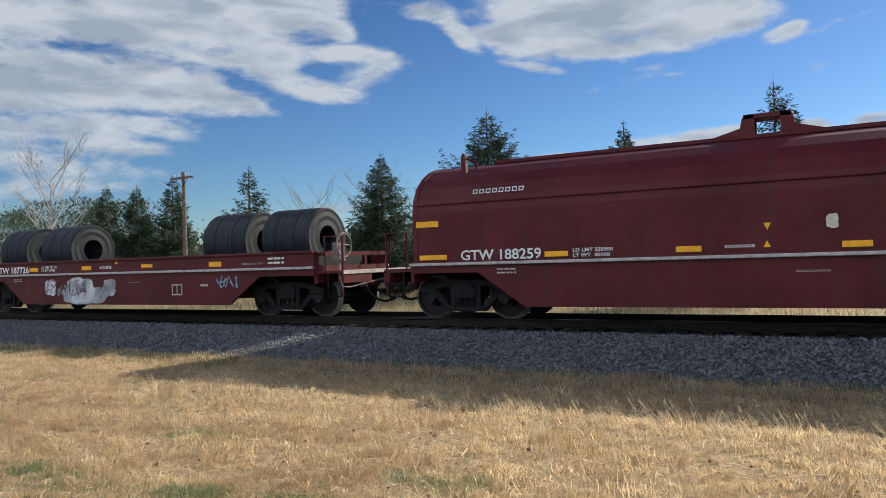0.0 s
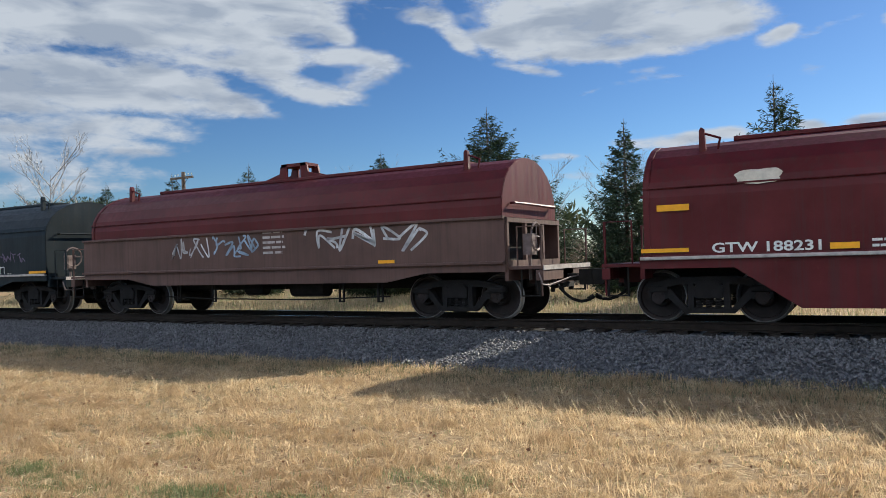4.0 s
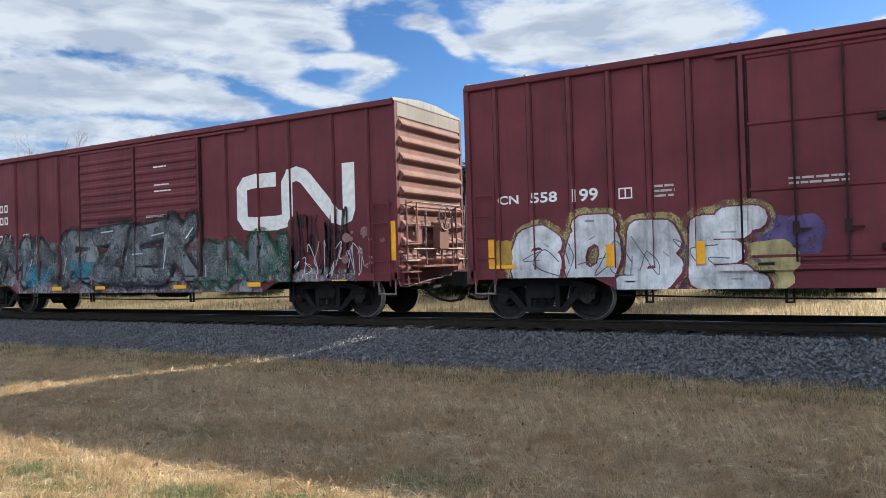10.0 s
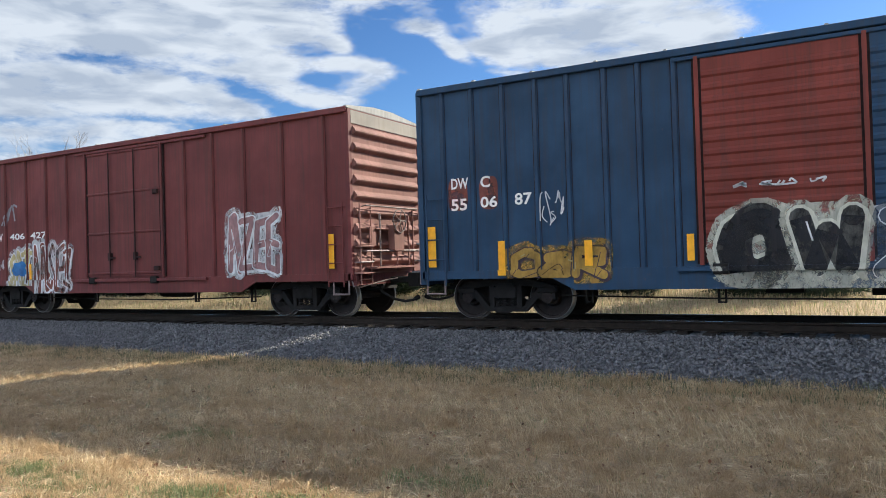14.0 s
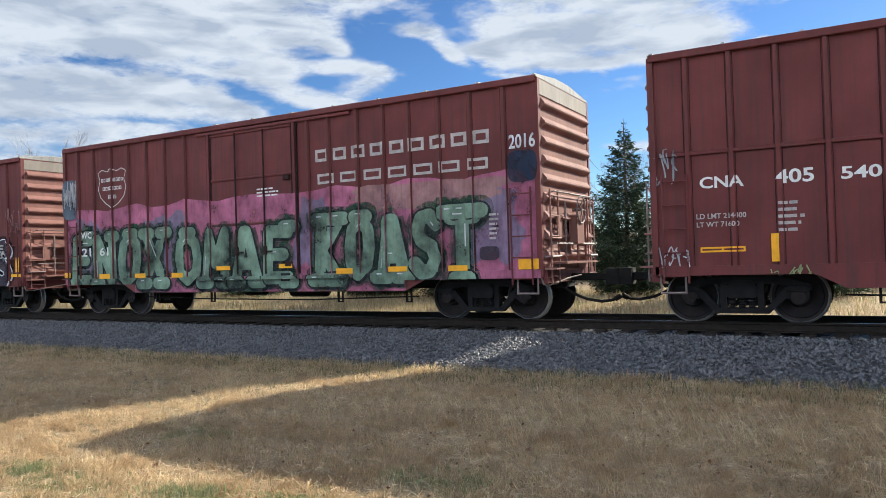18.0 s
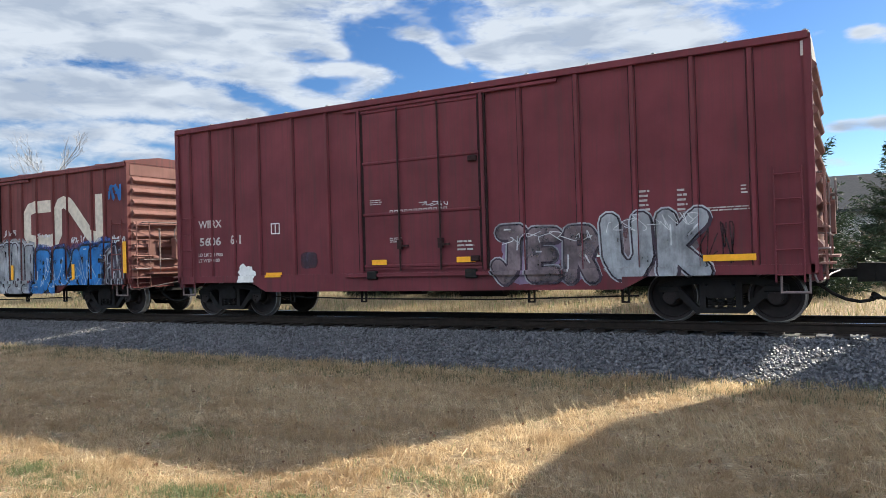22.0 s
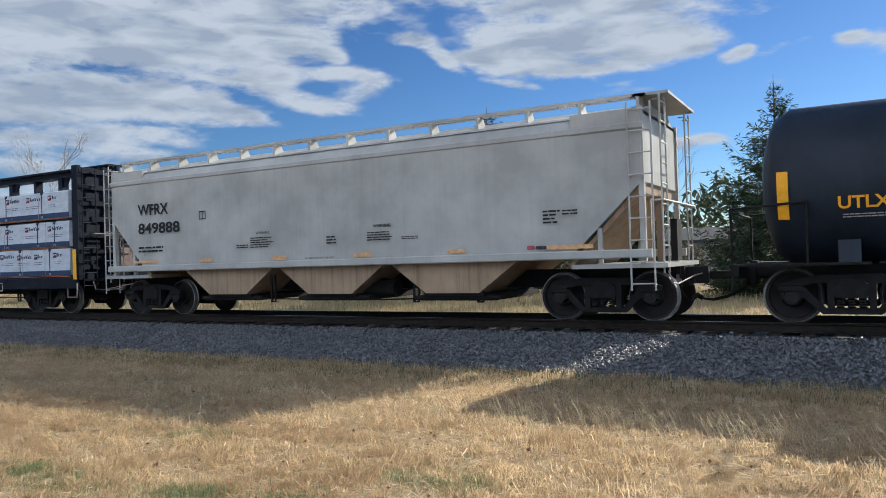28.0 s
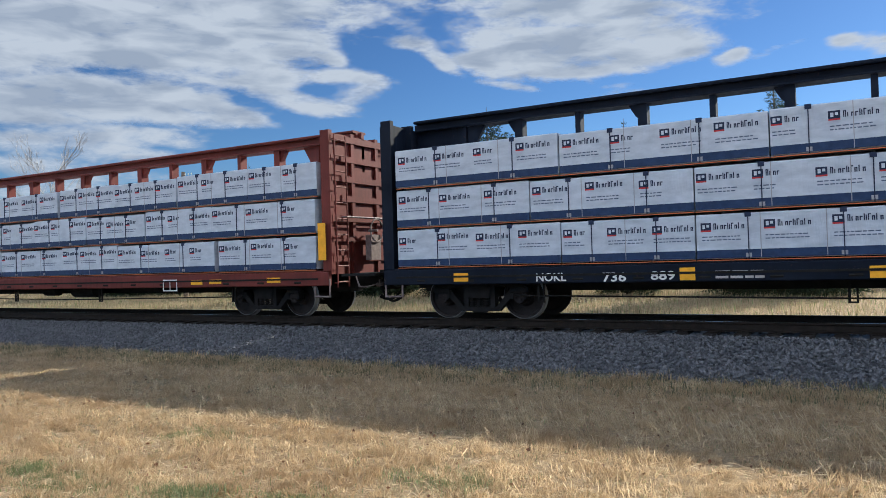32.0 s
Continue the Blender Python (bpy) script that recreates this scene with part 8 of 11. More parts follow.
def letters(car, glyph_keys, fill, line, shine, glow, edge, rng, cloud_=None):
    """Draws letters given as (strokes, width) one over the other: overspray, halo, cast edge, outline, fill, glints."""
    soft, halo, outl, body, glint = Sprayed(), Sprayed(), Sprayed(), Sprayed(), []
    for i, (strokes, w) in enumerate(glyph_keys):
        base = 45 * i
        for n, q in enumerate(strokes):
            if cloud_:
                soft.lay([(x + rng.uniform(-0.03, 0.03), z + rng.uniform(-0.02, 0.05)) for x, z in q], w + edge * 2 + 0.17, 2 * n)
            if glow:
                halo.lay(q, w + edge * 3.4, 5 * n)
            outl.lay([(x + 0.03, z - 0.03) for x, z in q], w + edge * 1.6, base + 5 * n)
            outl.lay(q, w + edge * 1.7, base + 15 + 5 * n)
            body.lay(q, w, base + 30 + n * 5)
            p, r = q[0], q[1]
            d = math.hypot(r[0] - p[0], r[1] - p[1]) or 1
            ox, oz = -(r[1] - p[1]) / d * w * 0.22, (r[0] - p[0]) / d * w * 0.22
            if rng.random() < 0.7:
                glint.append(ribbon([(p[0] + (r[0] - p[0]) * t + ox, p[1] + (r[1] - p[1]) * t + oz) for t in (0.1, 0.3, 0.5)], min(0.028, w * 0.12)))
    top = max(outl.k + body.k)
    if cloud_:
        decal(car, "graffiti", soft.v, soft.f, mist(cloud_), lifts=soft.k)
        LAYER[car.name] += 1
    if glow:
        decal(car, "graffiti", halo.v, halo.f, glow, lifts=halo.k)
        LAYER[car.name] += 2
    decal(car, "graffiti", outl.v, outl.f, line, lifts=outl.k)
    LAYER[car.name] -= 1
    decal(car, "graffiti", body.v, body.f, fill, lifts=body.k)
    LAYER[car.name] += int(top * 0.00005 / 0.0006) + 1
    if glint:
        decal(car, "graffiti", *join(*glint), shine)


def wild(car, x0, x1, z0, z1, fill, line, seed, n, shine=None, fat=0.27, edge=0.036, cloud_=None):
    """Interlocking letter-like strokes that lean into one another, in a cloud of overspray."""
    rng = random.Random(seed)
    n = max(2, int(n * 0.62))
    step, h = (x1 - x0) / n, z1 - z0
    glyph_keys = []
    for i in range(n):
        shape = rng.choice(SHAPES)
        a = x0 + step * (i - 0.05) + rng.uniform(-0.06, 0.06) * step
        w = min(fat * h, step * 0.36) * rng.uniform(0.8, 1.15)
        m = w * 0.5 + 0.03
        lo, hi = z0 + m + h * rng.uniform(0.0, 0.08), z1 - m - h * rng.uniform(0.0, 0.12)
        lean = rng.uniform(-0.12, 0.3) * step
        strokes = []
        for keys in shape:
            q = [(a + step * (0.08 + 0.95 * u) + lean * v + rng.uniform(-0.05, 0.05) * step, lo + (hi - lo) * v + rng.uniform(-0.05, 0.05) * h) for u, v in keys]
            if rng.random() < 0.45:
                q.append((q[-1][0] + rng.uniform(0.1, 0.35) * step, q[-1][1] + rng.uniform(-0.1, 0.25) * h))
            strokes.append([(min(max(p[0], x0 + m), x1 - m), min(max(p[1], z0 + m), z1 - m)) for p in q])
        glyph_keys.append((strokes, w))
    # a ragged field joins the letters
    k = n * 6
    crest = [(x0 + (x1 - x0) * i / k, z1 - h * (0.10 + 0.22 * rng.random() + (0.25 if i in (0, k) else 0))) for i in range(k + 1)]
    foot = [(x0 + (x1 - x0) * i / k, z0 + h * (0.02 + 0.14 * rng.random() + (0.2 if i in (0, k) else 0))) for i in range(k + 1)]
    decal(car, "graffiti", crest + foot, [(i, i + 1, k + 2 + i, k + 1 + i) for i in range(k)], mist(fill))
    letters(car, glyph_keys, fill, line, shine or line, None, edge, rng, cloud_ or line)
    extra = [ribbon(stroke(rng, x0 + step * i, x0 + step * (i + 0.9), z0 + h * 0.1, z1 - h * 0.15, 3), 0.014) for i in range(n)]
    decal(car, "graffiti", *join(*extra), line)


def piece(car, x0, x1, z0, z1, text, fill, line, seed, glow=None, fat=0.25, edge=0.036, serif=False, cloud_=None):
    """Fat letters with an outline, a cast edge and sometimes a halo; serif: with broad feet."""
    rng = random.Random(seed)
    k = len(text)
    step, h = (x1 - x0) / k, z1 - z0
    glyph_keys = []
    for i, ch in enumerate(text):
        w = min(fat * h, step * 0.36)
        m = w * 0.5 + 0.03
        lo, hi = z0 + m + h * rng.uniform(0.0, 0.05), z1 - m - h * rng.uniform(0.0, 0.06)
        a, b = x0 + step * i + m * 0.75, x0 + step * (i + 1) - m * 0.75
        lean = rng.uniform(-0.05, 0.10) * step
        strokes = [[(a + (b - a) * u + lean * (v - 0.5), lo + (hi - lo) * v) for u, v in keys] for keys in LETTERS[ch]]
        if serif:
            for keys in LETTERS[ch]:
                for u, v in (keys[0], keys[-1]):
                    if v < 0.06 or v > 0.94:
                        sx, sz = a + (b - a) * u + lean * (v - 0.5), (lo - 0.25 * w if v < 0.5 else hi + 0.25 * w)
                        strokes.append([(sx - 0.55 * w, sz), (sx + 0.55 * w, sz)])
        glyph_keys.append((strokes, w))
    letters(car, glyph_keys, fill, line, SPRAY_WHITE if fill is not SPRAY_WHITE else SPRAY_GREY, glow, edge, rng, cloud_)


def tag(car, x0, x1, z0, z1, text, mat, w, seed):
    """Thin written letters that lean and run into one another, with an underline."""
    rng = random.Random(seed)
    step, h = (x1 - x0) / len(text), z1 - z0
    sets = []
    for i, ch in enumerate(text):
        lo, hi = z0 + h * rng.uniform(0.05, 0.2), z1 - h * rng.uniform(0.0, 0.2)
        for keys in LETTERS[ch]:
            sets.append(ribbon([(x0 + step * (i + 0.02 + 1.0 * u) + 0.12 * step * v, lo + (hi - lo) * v) for u, v in keys], w * rng.uniform(0.8, 1.2)))
    sets.append(ribbon([(x0 + 0.1 * step, z0 + 0.05 * h), (x0 + (x1 - x0) * 0.5, z0), (x1 - 0.3 * step, z0 + 0.04 * h), (x1, z0 + 0.22 * h)], w * 0.8))
    decal(car, "graffiti", *join(*sets), mat)


def ridge(car, crest, foot, fill, low, seed):
    """A jagged blue mass with a white crest line, fading to grey below, crossed by dark strokes."""
    rng = random.Random(seed)
    k = len(crest)
    decal(car, "graffiti", crest + [(x, foot) for x, _ in crest], [(i, i + 1, k + i + 1, k + i) for i in range(k - 1)], fill)
    fine = [(crest[0][0] + (crest[-1][0] - crest[0][0]) * i / 40.0) for i in range(41)]
    edge_ = [(x, min(np.interp(x, [c[0] for c in crest], [c[1] for c in crest]) - 0.05, 1.18 + rng.uniform(-0.14, 0.16))) for x in fine]
    decal(car, "graffiti", edge_ + [(x, foot) for x in fine], [(i, i + 1, 42 + i, 41 + i) for i in range(40)], low)
    decal(car, "graffiti", *ribbon([(x, z - 0.02) for x, z in crest], 0.05), SPRAY_SLATE)
    decal(car, "graffiti", *ribbon(crest, 0.024), SPRAY_WHITE)
    dark = []
    for i in range(26):
        x = rng.uniform(crest[0][0] + 0.2, crest[-1][0] - 0.7)
        z = rng.uniform(foot + 0.15, 1.55)
        dark.append(ribbon([(x, z), (x + rng.uniform(0.1, 0.4), z + rng.uniform(-0.25, 0.25)), (x + rng.uniform(0.2, 0.6), z + rng.uniform(-0.1, 0.1))], rng.choice((0.015, 0.02, 0.05))))
    decal(car, "graffiti", *join(*dark), SPRAY_SLATE)


def dots(car, x0, x1, z0, z1, mat, seed, n):
    rng = random.Random(seed)
    sets = []
    for _ in range(n):
        cx, cz, r = rng.uniform(x0, x1), rng.uniform(z0, z1), 0.03 + 0.08 * rng.random() ** 2
        sets.append(([(cx + r * math.cos(a * 0.5236), cz + r * math.sin(a * 0.5236)) for a in range(12)], [tuple(range(12))]))
    decal(car, "graffiti", *join(*sets), mat)


def emblem(car, x0, x1, z0, z1, mat):
    """One broad ribbon that curls twice."""
    w, h = x1 - x0, z1 - z0
    s = 0.094 * w
    keys = [(0.36, 0.85), (0.16, 0.85), (0.085, 0.82), (0.058, 0.74), (0.058, 0.21), (0.085, 0.12), (0.16, 0.09), (0.36, 0.09), (0.425, 0.12), (0.45, 0.22), (0.45, 0.78), (0.475, 0.87), (0.53, 0.91), (0.585, 0.86), (0.62, 0.77), (0.80, 0.24), (0.835, 0.14), (0.885, 0.10), (0.93, 0.14), (0.942, 0.24), (0.942, 1.0)]
    decal(car, "emblem", *ribbon([(x0 + u * w, z0 + v * h) for u, v in keys], s), mat, "broad curled line emblem")


def crossing(car, x0, x1, z0, z1):
    """A blue ribbon bent to the right and a second one parted by it, each with a red ribbon inside; barbed ends."""
    w, h = x1 - x0, z1 - z0
    P = lambda u, v: (x0 + u * w, z0 + v * h)
    wide = 0.14 * w
    for keys in (((0.03, 0.66), (0.36, 0.485), (0.03, 0.27)), ((0.97, 0.74), (0.72, 0.495), (0.97, 0.27))):
        decal(car, "emblem", *ribbon([P(u, v) for u, v in keys], wide), SPRAY_RED, "red arrow of the crossed emblem")
    for keys in (((0.07, 0.90), (0.40, 0.68), (0.52, 0.59), (0.56, 0.48), (0.52, 0.37), (0.40, 0.29), (0.08, 0.07)), ((0.57, 0.68), (0.93, 0.93)), ((0.58, 0.30), (0.93, 0.07))):
        decal(car, "emblem", *ribbon([P(u, v) for u, v in keys], wide), SPRAY_ROYAL, "blue arrow of the crossed emblem")
    for tip, mat in ((((0.03, 0.84), (0.19, 1.0), (0.15, 0.83)), SPRAY_ROYAL), (((0.05, 0.14), (0.17, 0.16), (0.21, -0.02)), SPRAY_ROYAL), (((0.81, 1.0), (0.98, 0.86), (0.84, 0.84)), SPRAY_ROYAL), (((0.80, 0.0), (0.97, 0.14), (0.83, 0.17)), SPRAY_ROYAL),
                     (((0.0, 0.78), (0.0, 0.58), (0.12, 0.62)), SPRAY_RED), (((0.0, 0.36), (0.01, 0.14), (0.13, 0.29)), SPRAY_RED), (((1.0, 0.86), (0.99, 0.64), (0.87, 0.68)), SPRAY_RED), (((1.0, 0.16), (0.99, 0.38), (0.87, 0.33)), SPRAY_RED)):
        decal(car, "emblem", [P(u, v) for u, v in tip], [(0, 1, 2)], mat)


def shield(car, x0, x1, z0, z1, mat):
    w, h = x1 - x0, z1 - z0
    keys = [(0.5, 0.0), (0.72, 0.1), (0.92, 0.28), (1.0, 0.5), (0.93, 0.72), (1.0, 0.92), (0.85, 1.0), (0.68, 0.94), (0.5, 1.0), (0.32, 0.94), (0.15, 1.0), (0.0, 0.92), (0.07, 0.72), (0.0, 0.5), (0.08, 0.28), (0.28, 0.1)]
    decal(car, "emblem", *ribbon([(x0 + u * w, z0 + v * h) for u, v in keys], 0.018, True), mat, "thin white shield outline")
    for r, (a, b) in enumerate(((0.1, 0.9), (0.15, 0.85), (0.35, 0.65))):
        bars(car, x0 + a * w, x0 + b * w, z0 + h * (0.66 - r * 0.22), z0 + h * (0.78 - r * 0.22), -(9 - 2 * r), mat)


def band(car):
    """The pink field along the lower half of one boxcar."""
    L = 14.45
    top = [(L * i / 24, 2.92 + 0.06 * math.sin(i * 1.7) + 0.03 * math.sin(i * 4.1)) for i in range(25)]
    v = [(x, 0.63) for x, _ in top] + top
    decal(car, "painted_band", v, [(i, i + 1, 26 + i, 25 + i) for i in range(24)], SPRAY_PINK, "broad pink painted field")
    for i, (a, b) in enumerate(((0.3, 1.6), (3.2, 5.0), (8.3, 9.6), (12.6, 14.2))):
        patch(car, a, b, 1.0, 2.85, SPRAY_MAUVE, 300 + i, 0.4)
    patch(car, 9.8, 14.0, 2.3, 2.95, SPRAY_ROSE, 310, 0.3)


def spill(car, x0, x1, z0, z1):
    """Dried grey spill that ran down round the tank."""
    rng = random.Random(9)
    sets = []
    for _ in range(120):
        x = rng.gauss((x0 + x1) / 2, (x1 - x0) * 0.24)
        if not x0 < x < x1:
            continue
        lo = z0 + (z1 - z0) * rng.uniform(0.0, 0.25)
        w = rng.uniform(0.015, 0.075)
        sets.append(ribbon([(x + rng.uniform(-0.02, 0.02), z1 - (z1 - lo) * j / 12) for j in range(13)], w))
    decal(car, "spill", *join(*sets), SPILL, "chalky grey dried spill")


SPILL = plain("dried_spill", (0.085, 0.088, 0.105), 0.8, 0, 0.35, 5, 0.2)

# hooded coil car
word(C["A"], 1.18, 2.91, 1.22, 1.43, "GTW 188259", WHITE)
bars(C["A"], 1.43, 2.57, 2.54, 2.66, -8, WHITE)
word(C["A"], 3.54, 4.30, 1.325, 1.395, "LD LMT 225900", WHITE)
word(C["A"], 3.54, 4.24, 1.23, 1.30, "LT WT  60100", WHITE)
bars(C["A"], 6.21, 6.69, 1.30, 1.36, -9, WHITE)
bars(C["A"], 1.98, 2.40, 0.93, 1.07, 2, PALE)
patch(C["A"], 7.74, 7.93, 1.56, 1.81, CREAM, 3)
tri(C["A"], 6.83, 6.94, 1.58, 1.70, YELLOW, -1)
tri(C["A"], 6.82, 6.93, 1.30, 1.41, YELLOW, 1)
bars(C["A"], 7.29, 7.79, 0.88, 0.92, -11, PALE)
# open coil car with white graffiti
word(C["B"], 1.11, 2.84, 1.22, 1.41, "GTW 187726", WHITE)
word(C["B"], 3.47, 4.20, 1.34, 1.41, "LD LMT 225100", WHITE)
word(C["B"], 3.47, 4.12, 1.25, 1.32, "LT WT 60900", WHITE)
bars(C["B"], 6.10, 6.60, 1.27, 1.36, -8, WHITE)
tri(C["B"], 6.74, 6.87, 1.40, 1.49, YELLOW, 1)
patch(C["B"], 3.61, 4.17, 0.54, 1.03, SPRAY_WHITE, 4)
patch(C["B"], 4.35, 6.49, 0.30, 0.81, SPRAY_SILVER, 5)
patch(C["B"], 4.60, 5.89, 0.33, 1.08, SPRAY_WHITE, 6)
patch(C["B"], 6.24, 6.78, 0.53, 1.02, SPRAY_WHITE, 7)
scrawl(C["B"], 3.3, 5.6, 0.55, 1.0, COIL_RED, 620, 0.03, 9)
scrawl(C["B"], 3.4, 5.5, 0.5, 1.02, SPRAY_GREY, 621, 0.05, 8)
scrawl(C["B"], 4.62, 6.38, 0.44, 0.91, SPRAY_GREY, 8, 0.03, 3)
frame_box(C["B"], 8.96, 9.34, 0.55, 0.83, CREAM)
scrawl(C["B"], 10.52, 11.25, 0.73, 1.05, SPRAY_PALEBLUE, 9, 0.035, 5)
bars(C["B"], 2.10, 2.51, 0.95, 1.06, 2, PALE)
bars(C["B"], 10.00, 10.26, 0.74, 0.85, 1, CREAM)
bars(C["B"], 7.23, 7.73, 0.88, 0.91, -10, PALE)
bars(C["B"], 12.24, 12.75, 1.25, 1.45, 2, WHITE)
bars(C["B"], 11.42, 12.09, 1.27, 1.32, 2, PALE)
# low coil car
word(C["C"], 1.52, 3.28, 1.18, 1.38, "GTW 188350", WHITE)
bars(C["C"], 3.45, 4.09, 1.20, 1.39, 2, WHITE)
bars(C["C"], 4.27, 4.79, 1.18, 1.27, -6, WHITE)
frame_box(C["C"], 11.71, 12.25, 1.18, 1.41, WHITE)
bars(C["C"], 9.36, 10.03, 1.30, 1.38, 2, PALE)
bars(C["C"], 10.21, 11.00, 1.29, 1.35, 1, WHITE)
bars(C["C"], 12.69, 13.42, 0.92, 0.98, -17, PALE)
bars(C["C"], 6.27, 6.61, 0.86, 1.04, 3, PALE)
patch(C["C"], 0.66, 0.90, 1.33, 1.46, WHITE, 3)
scrawl(C["C"], 6.12, 6.42, 1.14, 1.37, SPRAY_PALEBLUE, 19, 0.03, 3)
bars(C["C"], 12.32, 12.54, 1.38, 1.42, -7, WHITE)
bars(C["C"], 12.83, 13.03, 1.36, 1.41, -6, WHITE)
# hooded coil car with bold graffiti
word(C["D"], 1.20, 2.86, 1.23, 1.40, "GTW 188231", WHITE)
bars(C["D"], 3.56, 3.88, 1.23, 1.41, 2, WHITE)
patch(C["D"], 1.58, 2.35, 2.35, 2.62, CREAM, 11)
bars(C["D"], 10.60, 11.76, 2.43, 2.53, -8, WHITE)
patch(C["D"], 3.94, 8.03, 1.17, 1.48, SPRAY_BLACK, 12, 0.15)
scrawl(C["D"], 4.05, 7.97, 1.21, 1.48, SPRAY_GREEN, 13, 0.05, 14)
piece(C["D"], 3.81, 8.82, 0.26, 1.10, "2MUCH", SPRAY_SILVER, SPRAY_DARK, 14, None, 0.34, 0.04)
frame_box(C["D"], 8.98, 9.35, 0.51, 0.74, CREAM)
tri(C["D"], 6.79, 6.94, 1.57, 1.69, YELLOW, -1)
bars(C["D"], 11.53, 12.25, 1.23, 1.34, 3, PALE)
bars(C["D"], 12.31, 12.84, 1.23, 1.43, 2, WHITE)
bars(C["D"], 10.49, 11.11, 0.73, 0.82, 2, PALE)
# brown coil car
scrawl(C["E"], 7.91, 11.23, 1.43, 2.07, SPRAY_WHITE, 15, 0.06, 9)
scrawl(C["E"], 3.48, 4.90, 1.47, 2.02, SPRAY_WHITE, 16, 0.04, 6)
scrawl(C["E"], 4.94, 6.60, 1.47, 2.03, SPRAY_PALEBLUE, 17, 0.05, 7)
bars(C["E"], 6.65, 7.36, 1.48, 2.08, 5, PALE)
# black coil car
bars(C["F"], 2.13, 3.38, 1.69, 2.06, -104, WHITE)
scrawl(C["F"], 3.41, 4.82, 1.55, 1.91, SPRAY_TEAL, 18, 0.04, 12)
word(C["F"], 1.64, 2.28, 1.21, 1.41, "CGLX", WHITE)
word(C["F"], 2.60, 3.23, 1.18, 1.38, "12019", WHITE)
word(C["F"], 3.47, 4.16, 1.345, 1.415, "LD LMT 224700", WHITE)
word(C["F"], 3.47, 4.16, 1.235, 1.305, "LT WT  61300", WHITE)
scrawl(C["F"], 9.49, 11.13, 1.54, 1.90, SPRAY_MAUVE, 20, 0.03, 11)
frame_box(C["F"], 9.63, 10.03, 1.17, 1.44, WHITE)
tri(C["F"], 5.93, 6.10, 1.55, 1.67, WHITE, -1)
tri(C["F"], 5.96, 6.14, 1.29, 1.41, WHITE, 1)
bars(C["F"], 5.06, 5.46, 1.20, 1.41, 4, PALE)
bars(C["F"], 4.30, 4.95, 0.87, 0.96, -10, PALE)
bars(C["F"], 8.61, 8.95, 1.29, 1.36, 2, PALE)
bars(C["F"], 10.17, 10.40, 1.16, 1.26, 1, CREAM)
# bulkhead flatcar
word(C["G"], 3.08, 4.00, 0.62, 0.80, "622505", PALE)
word(C["G"], 2.56, 2.92, 0.64, 0.81, "CN", PALE)
frame_box(C["G"], 15.66, 16.10, 0.63, 0.90, WHITE)
bars(C["G"], 11.29, 12.00, 0.70, 0.89, 2, PALE)
# blue boxcar
patch(C["H"], 0.59, 1.08, 2.15, 2.93, SPRAY_RUST, 21, 0.05)
patch(C["H"], 1.28, 1.75, 2.17, 2.94, SPRAY_RUST, 22, 0.05)
word(C["H"], 0.68, 1.11, 2.65, 2.86, "DW", PALE)
word(C["H"], 1.35, 1.54, 2.64, 2.86, "C", PALE)
word(C["H"], 0.69, 1.10, 2.21, 2.43, "55", WHITE)
word(C["H"], 1.30, 1.71, 2.21, 2.42, "86", WHITE)
word(C["H"], 2.10, 2.44, 2.25, 2.46, "00", WHITE)
frame_box(C["H"], 2.77, 3.00, 2.25, 2.47, WHITE)
bars(C["H"], 6.55, 7.05, 3.54, 3.74, 2, WHITE)
for i, (tx, half) in enumerate((("CLOSE AND LOCK", 0.36), ("DOORS BEFORE", 0.31), ("MOVING CAR", 0.27))):
    word(C["H"], 9.21 - half, 9.21 + half, 3.67 - i * 0.125, 3.76 - i * 0.125, tx, WHITE)
bars(C["H"], 8.29, 9.03, 2.75, 2.77, -12, PALE)
bars(C["H"], 9.21, 10.12, 2.29, 2.34, -14, PALE)
bars(C["H"], 13.82, 14.28, 1.89, 2.19, 4, PALE)
frame_box(C["H"], 13.88, 14.25, 1.51, 1.72, PALE)
wild(C["H"], 0.30, 5.06, 0.95, 2.05, STEEL_FILL, SPRAY_WHITE, 23, 10, None, 0.2, 0.016, SPRAY_SLATE)
wild(C["H"], 0.40, 9.60, 0.64, 1.20, SPRAY_RUST, SPRAY_ROSE, 24, 20, None, 0.2, 0.02)
wild(C["H"], 4.90, 10.30, 0.90, 1.90, STEEL_FILL, SPRAY_GREY, 25, 12, None, 0.2, 0.014, SPRAY_SLATE)
for i, (a, b, mt) in enumerate(((0.5, 2.2, SPRAY_STRAW), (1.8, 4.0, SPRAY_RED), (3.2, 5.2, SPRAY_SKY), (5.2, 7.4, SPRAY_RUST), (7.2, 9.8, SPRAY_WHITE), (10.8, 13.6, SPRAY_WHITE))):
    scrawl(C["H"], a, b, 0.85, 1.75, mt, 570 + i, 0.022, 7)
wild(C["H"], 10.42, 13.88, 0.70, 2.05, SPRAY_SLATE, SPRAY_WHITE, 26, 8, SPRAY_WHITE, 0.2, 0.02, SPRAY_GREY)
scrawl(C["H"], 8.70, 9.71, 1.10, 1.92, SPRAY_WHITE, 28, 0.03, 8)
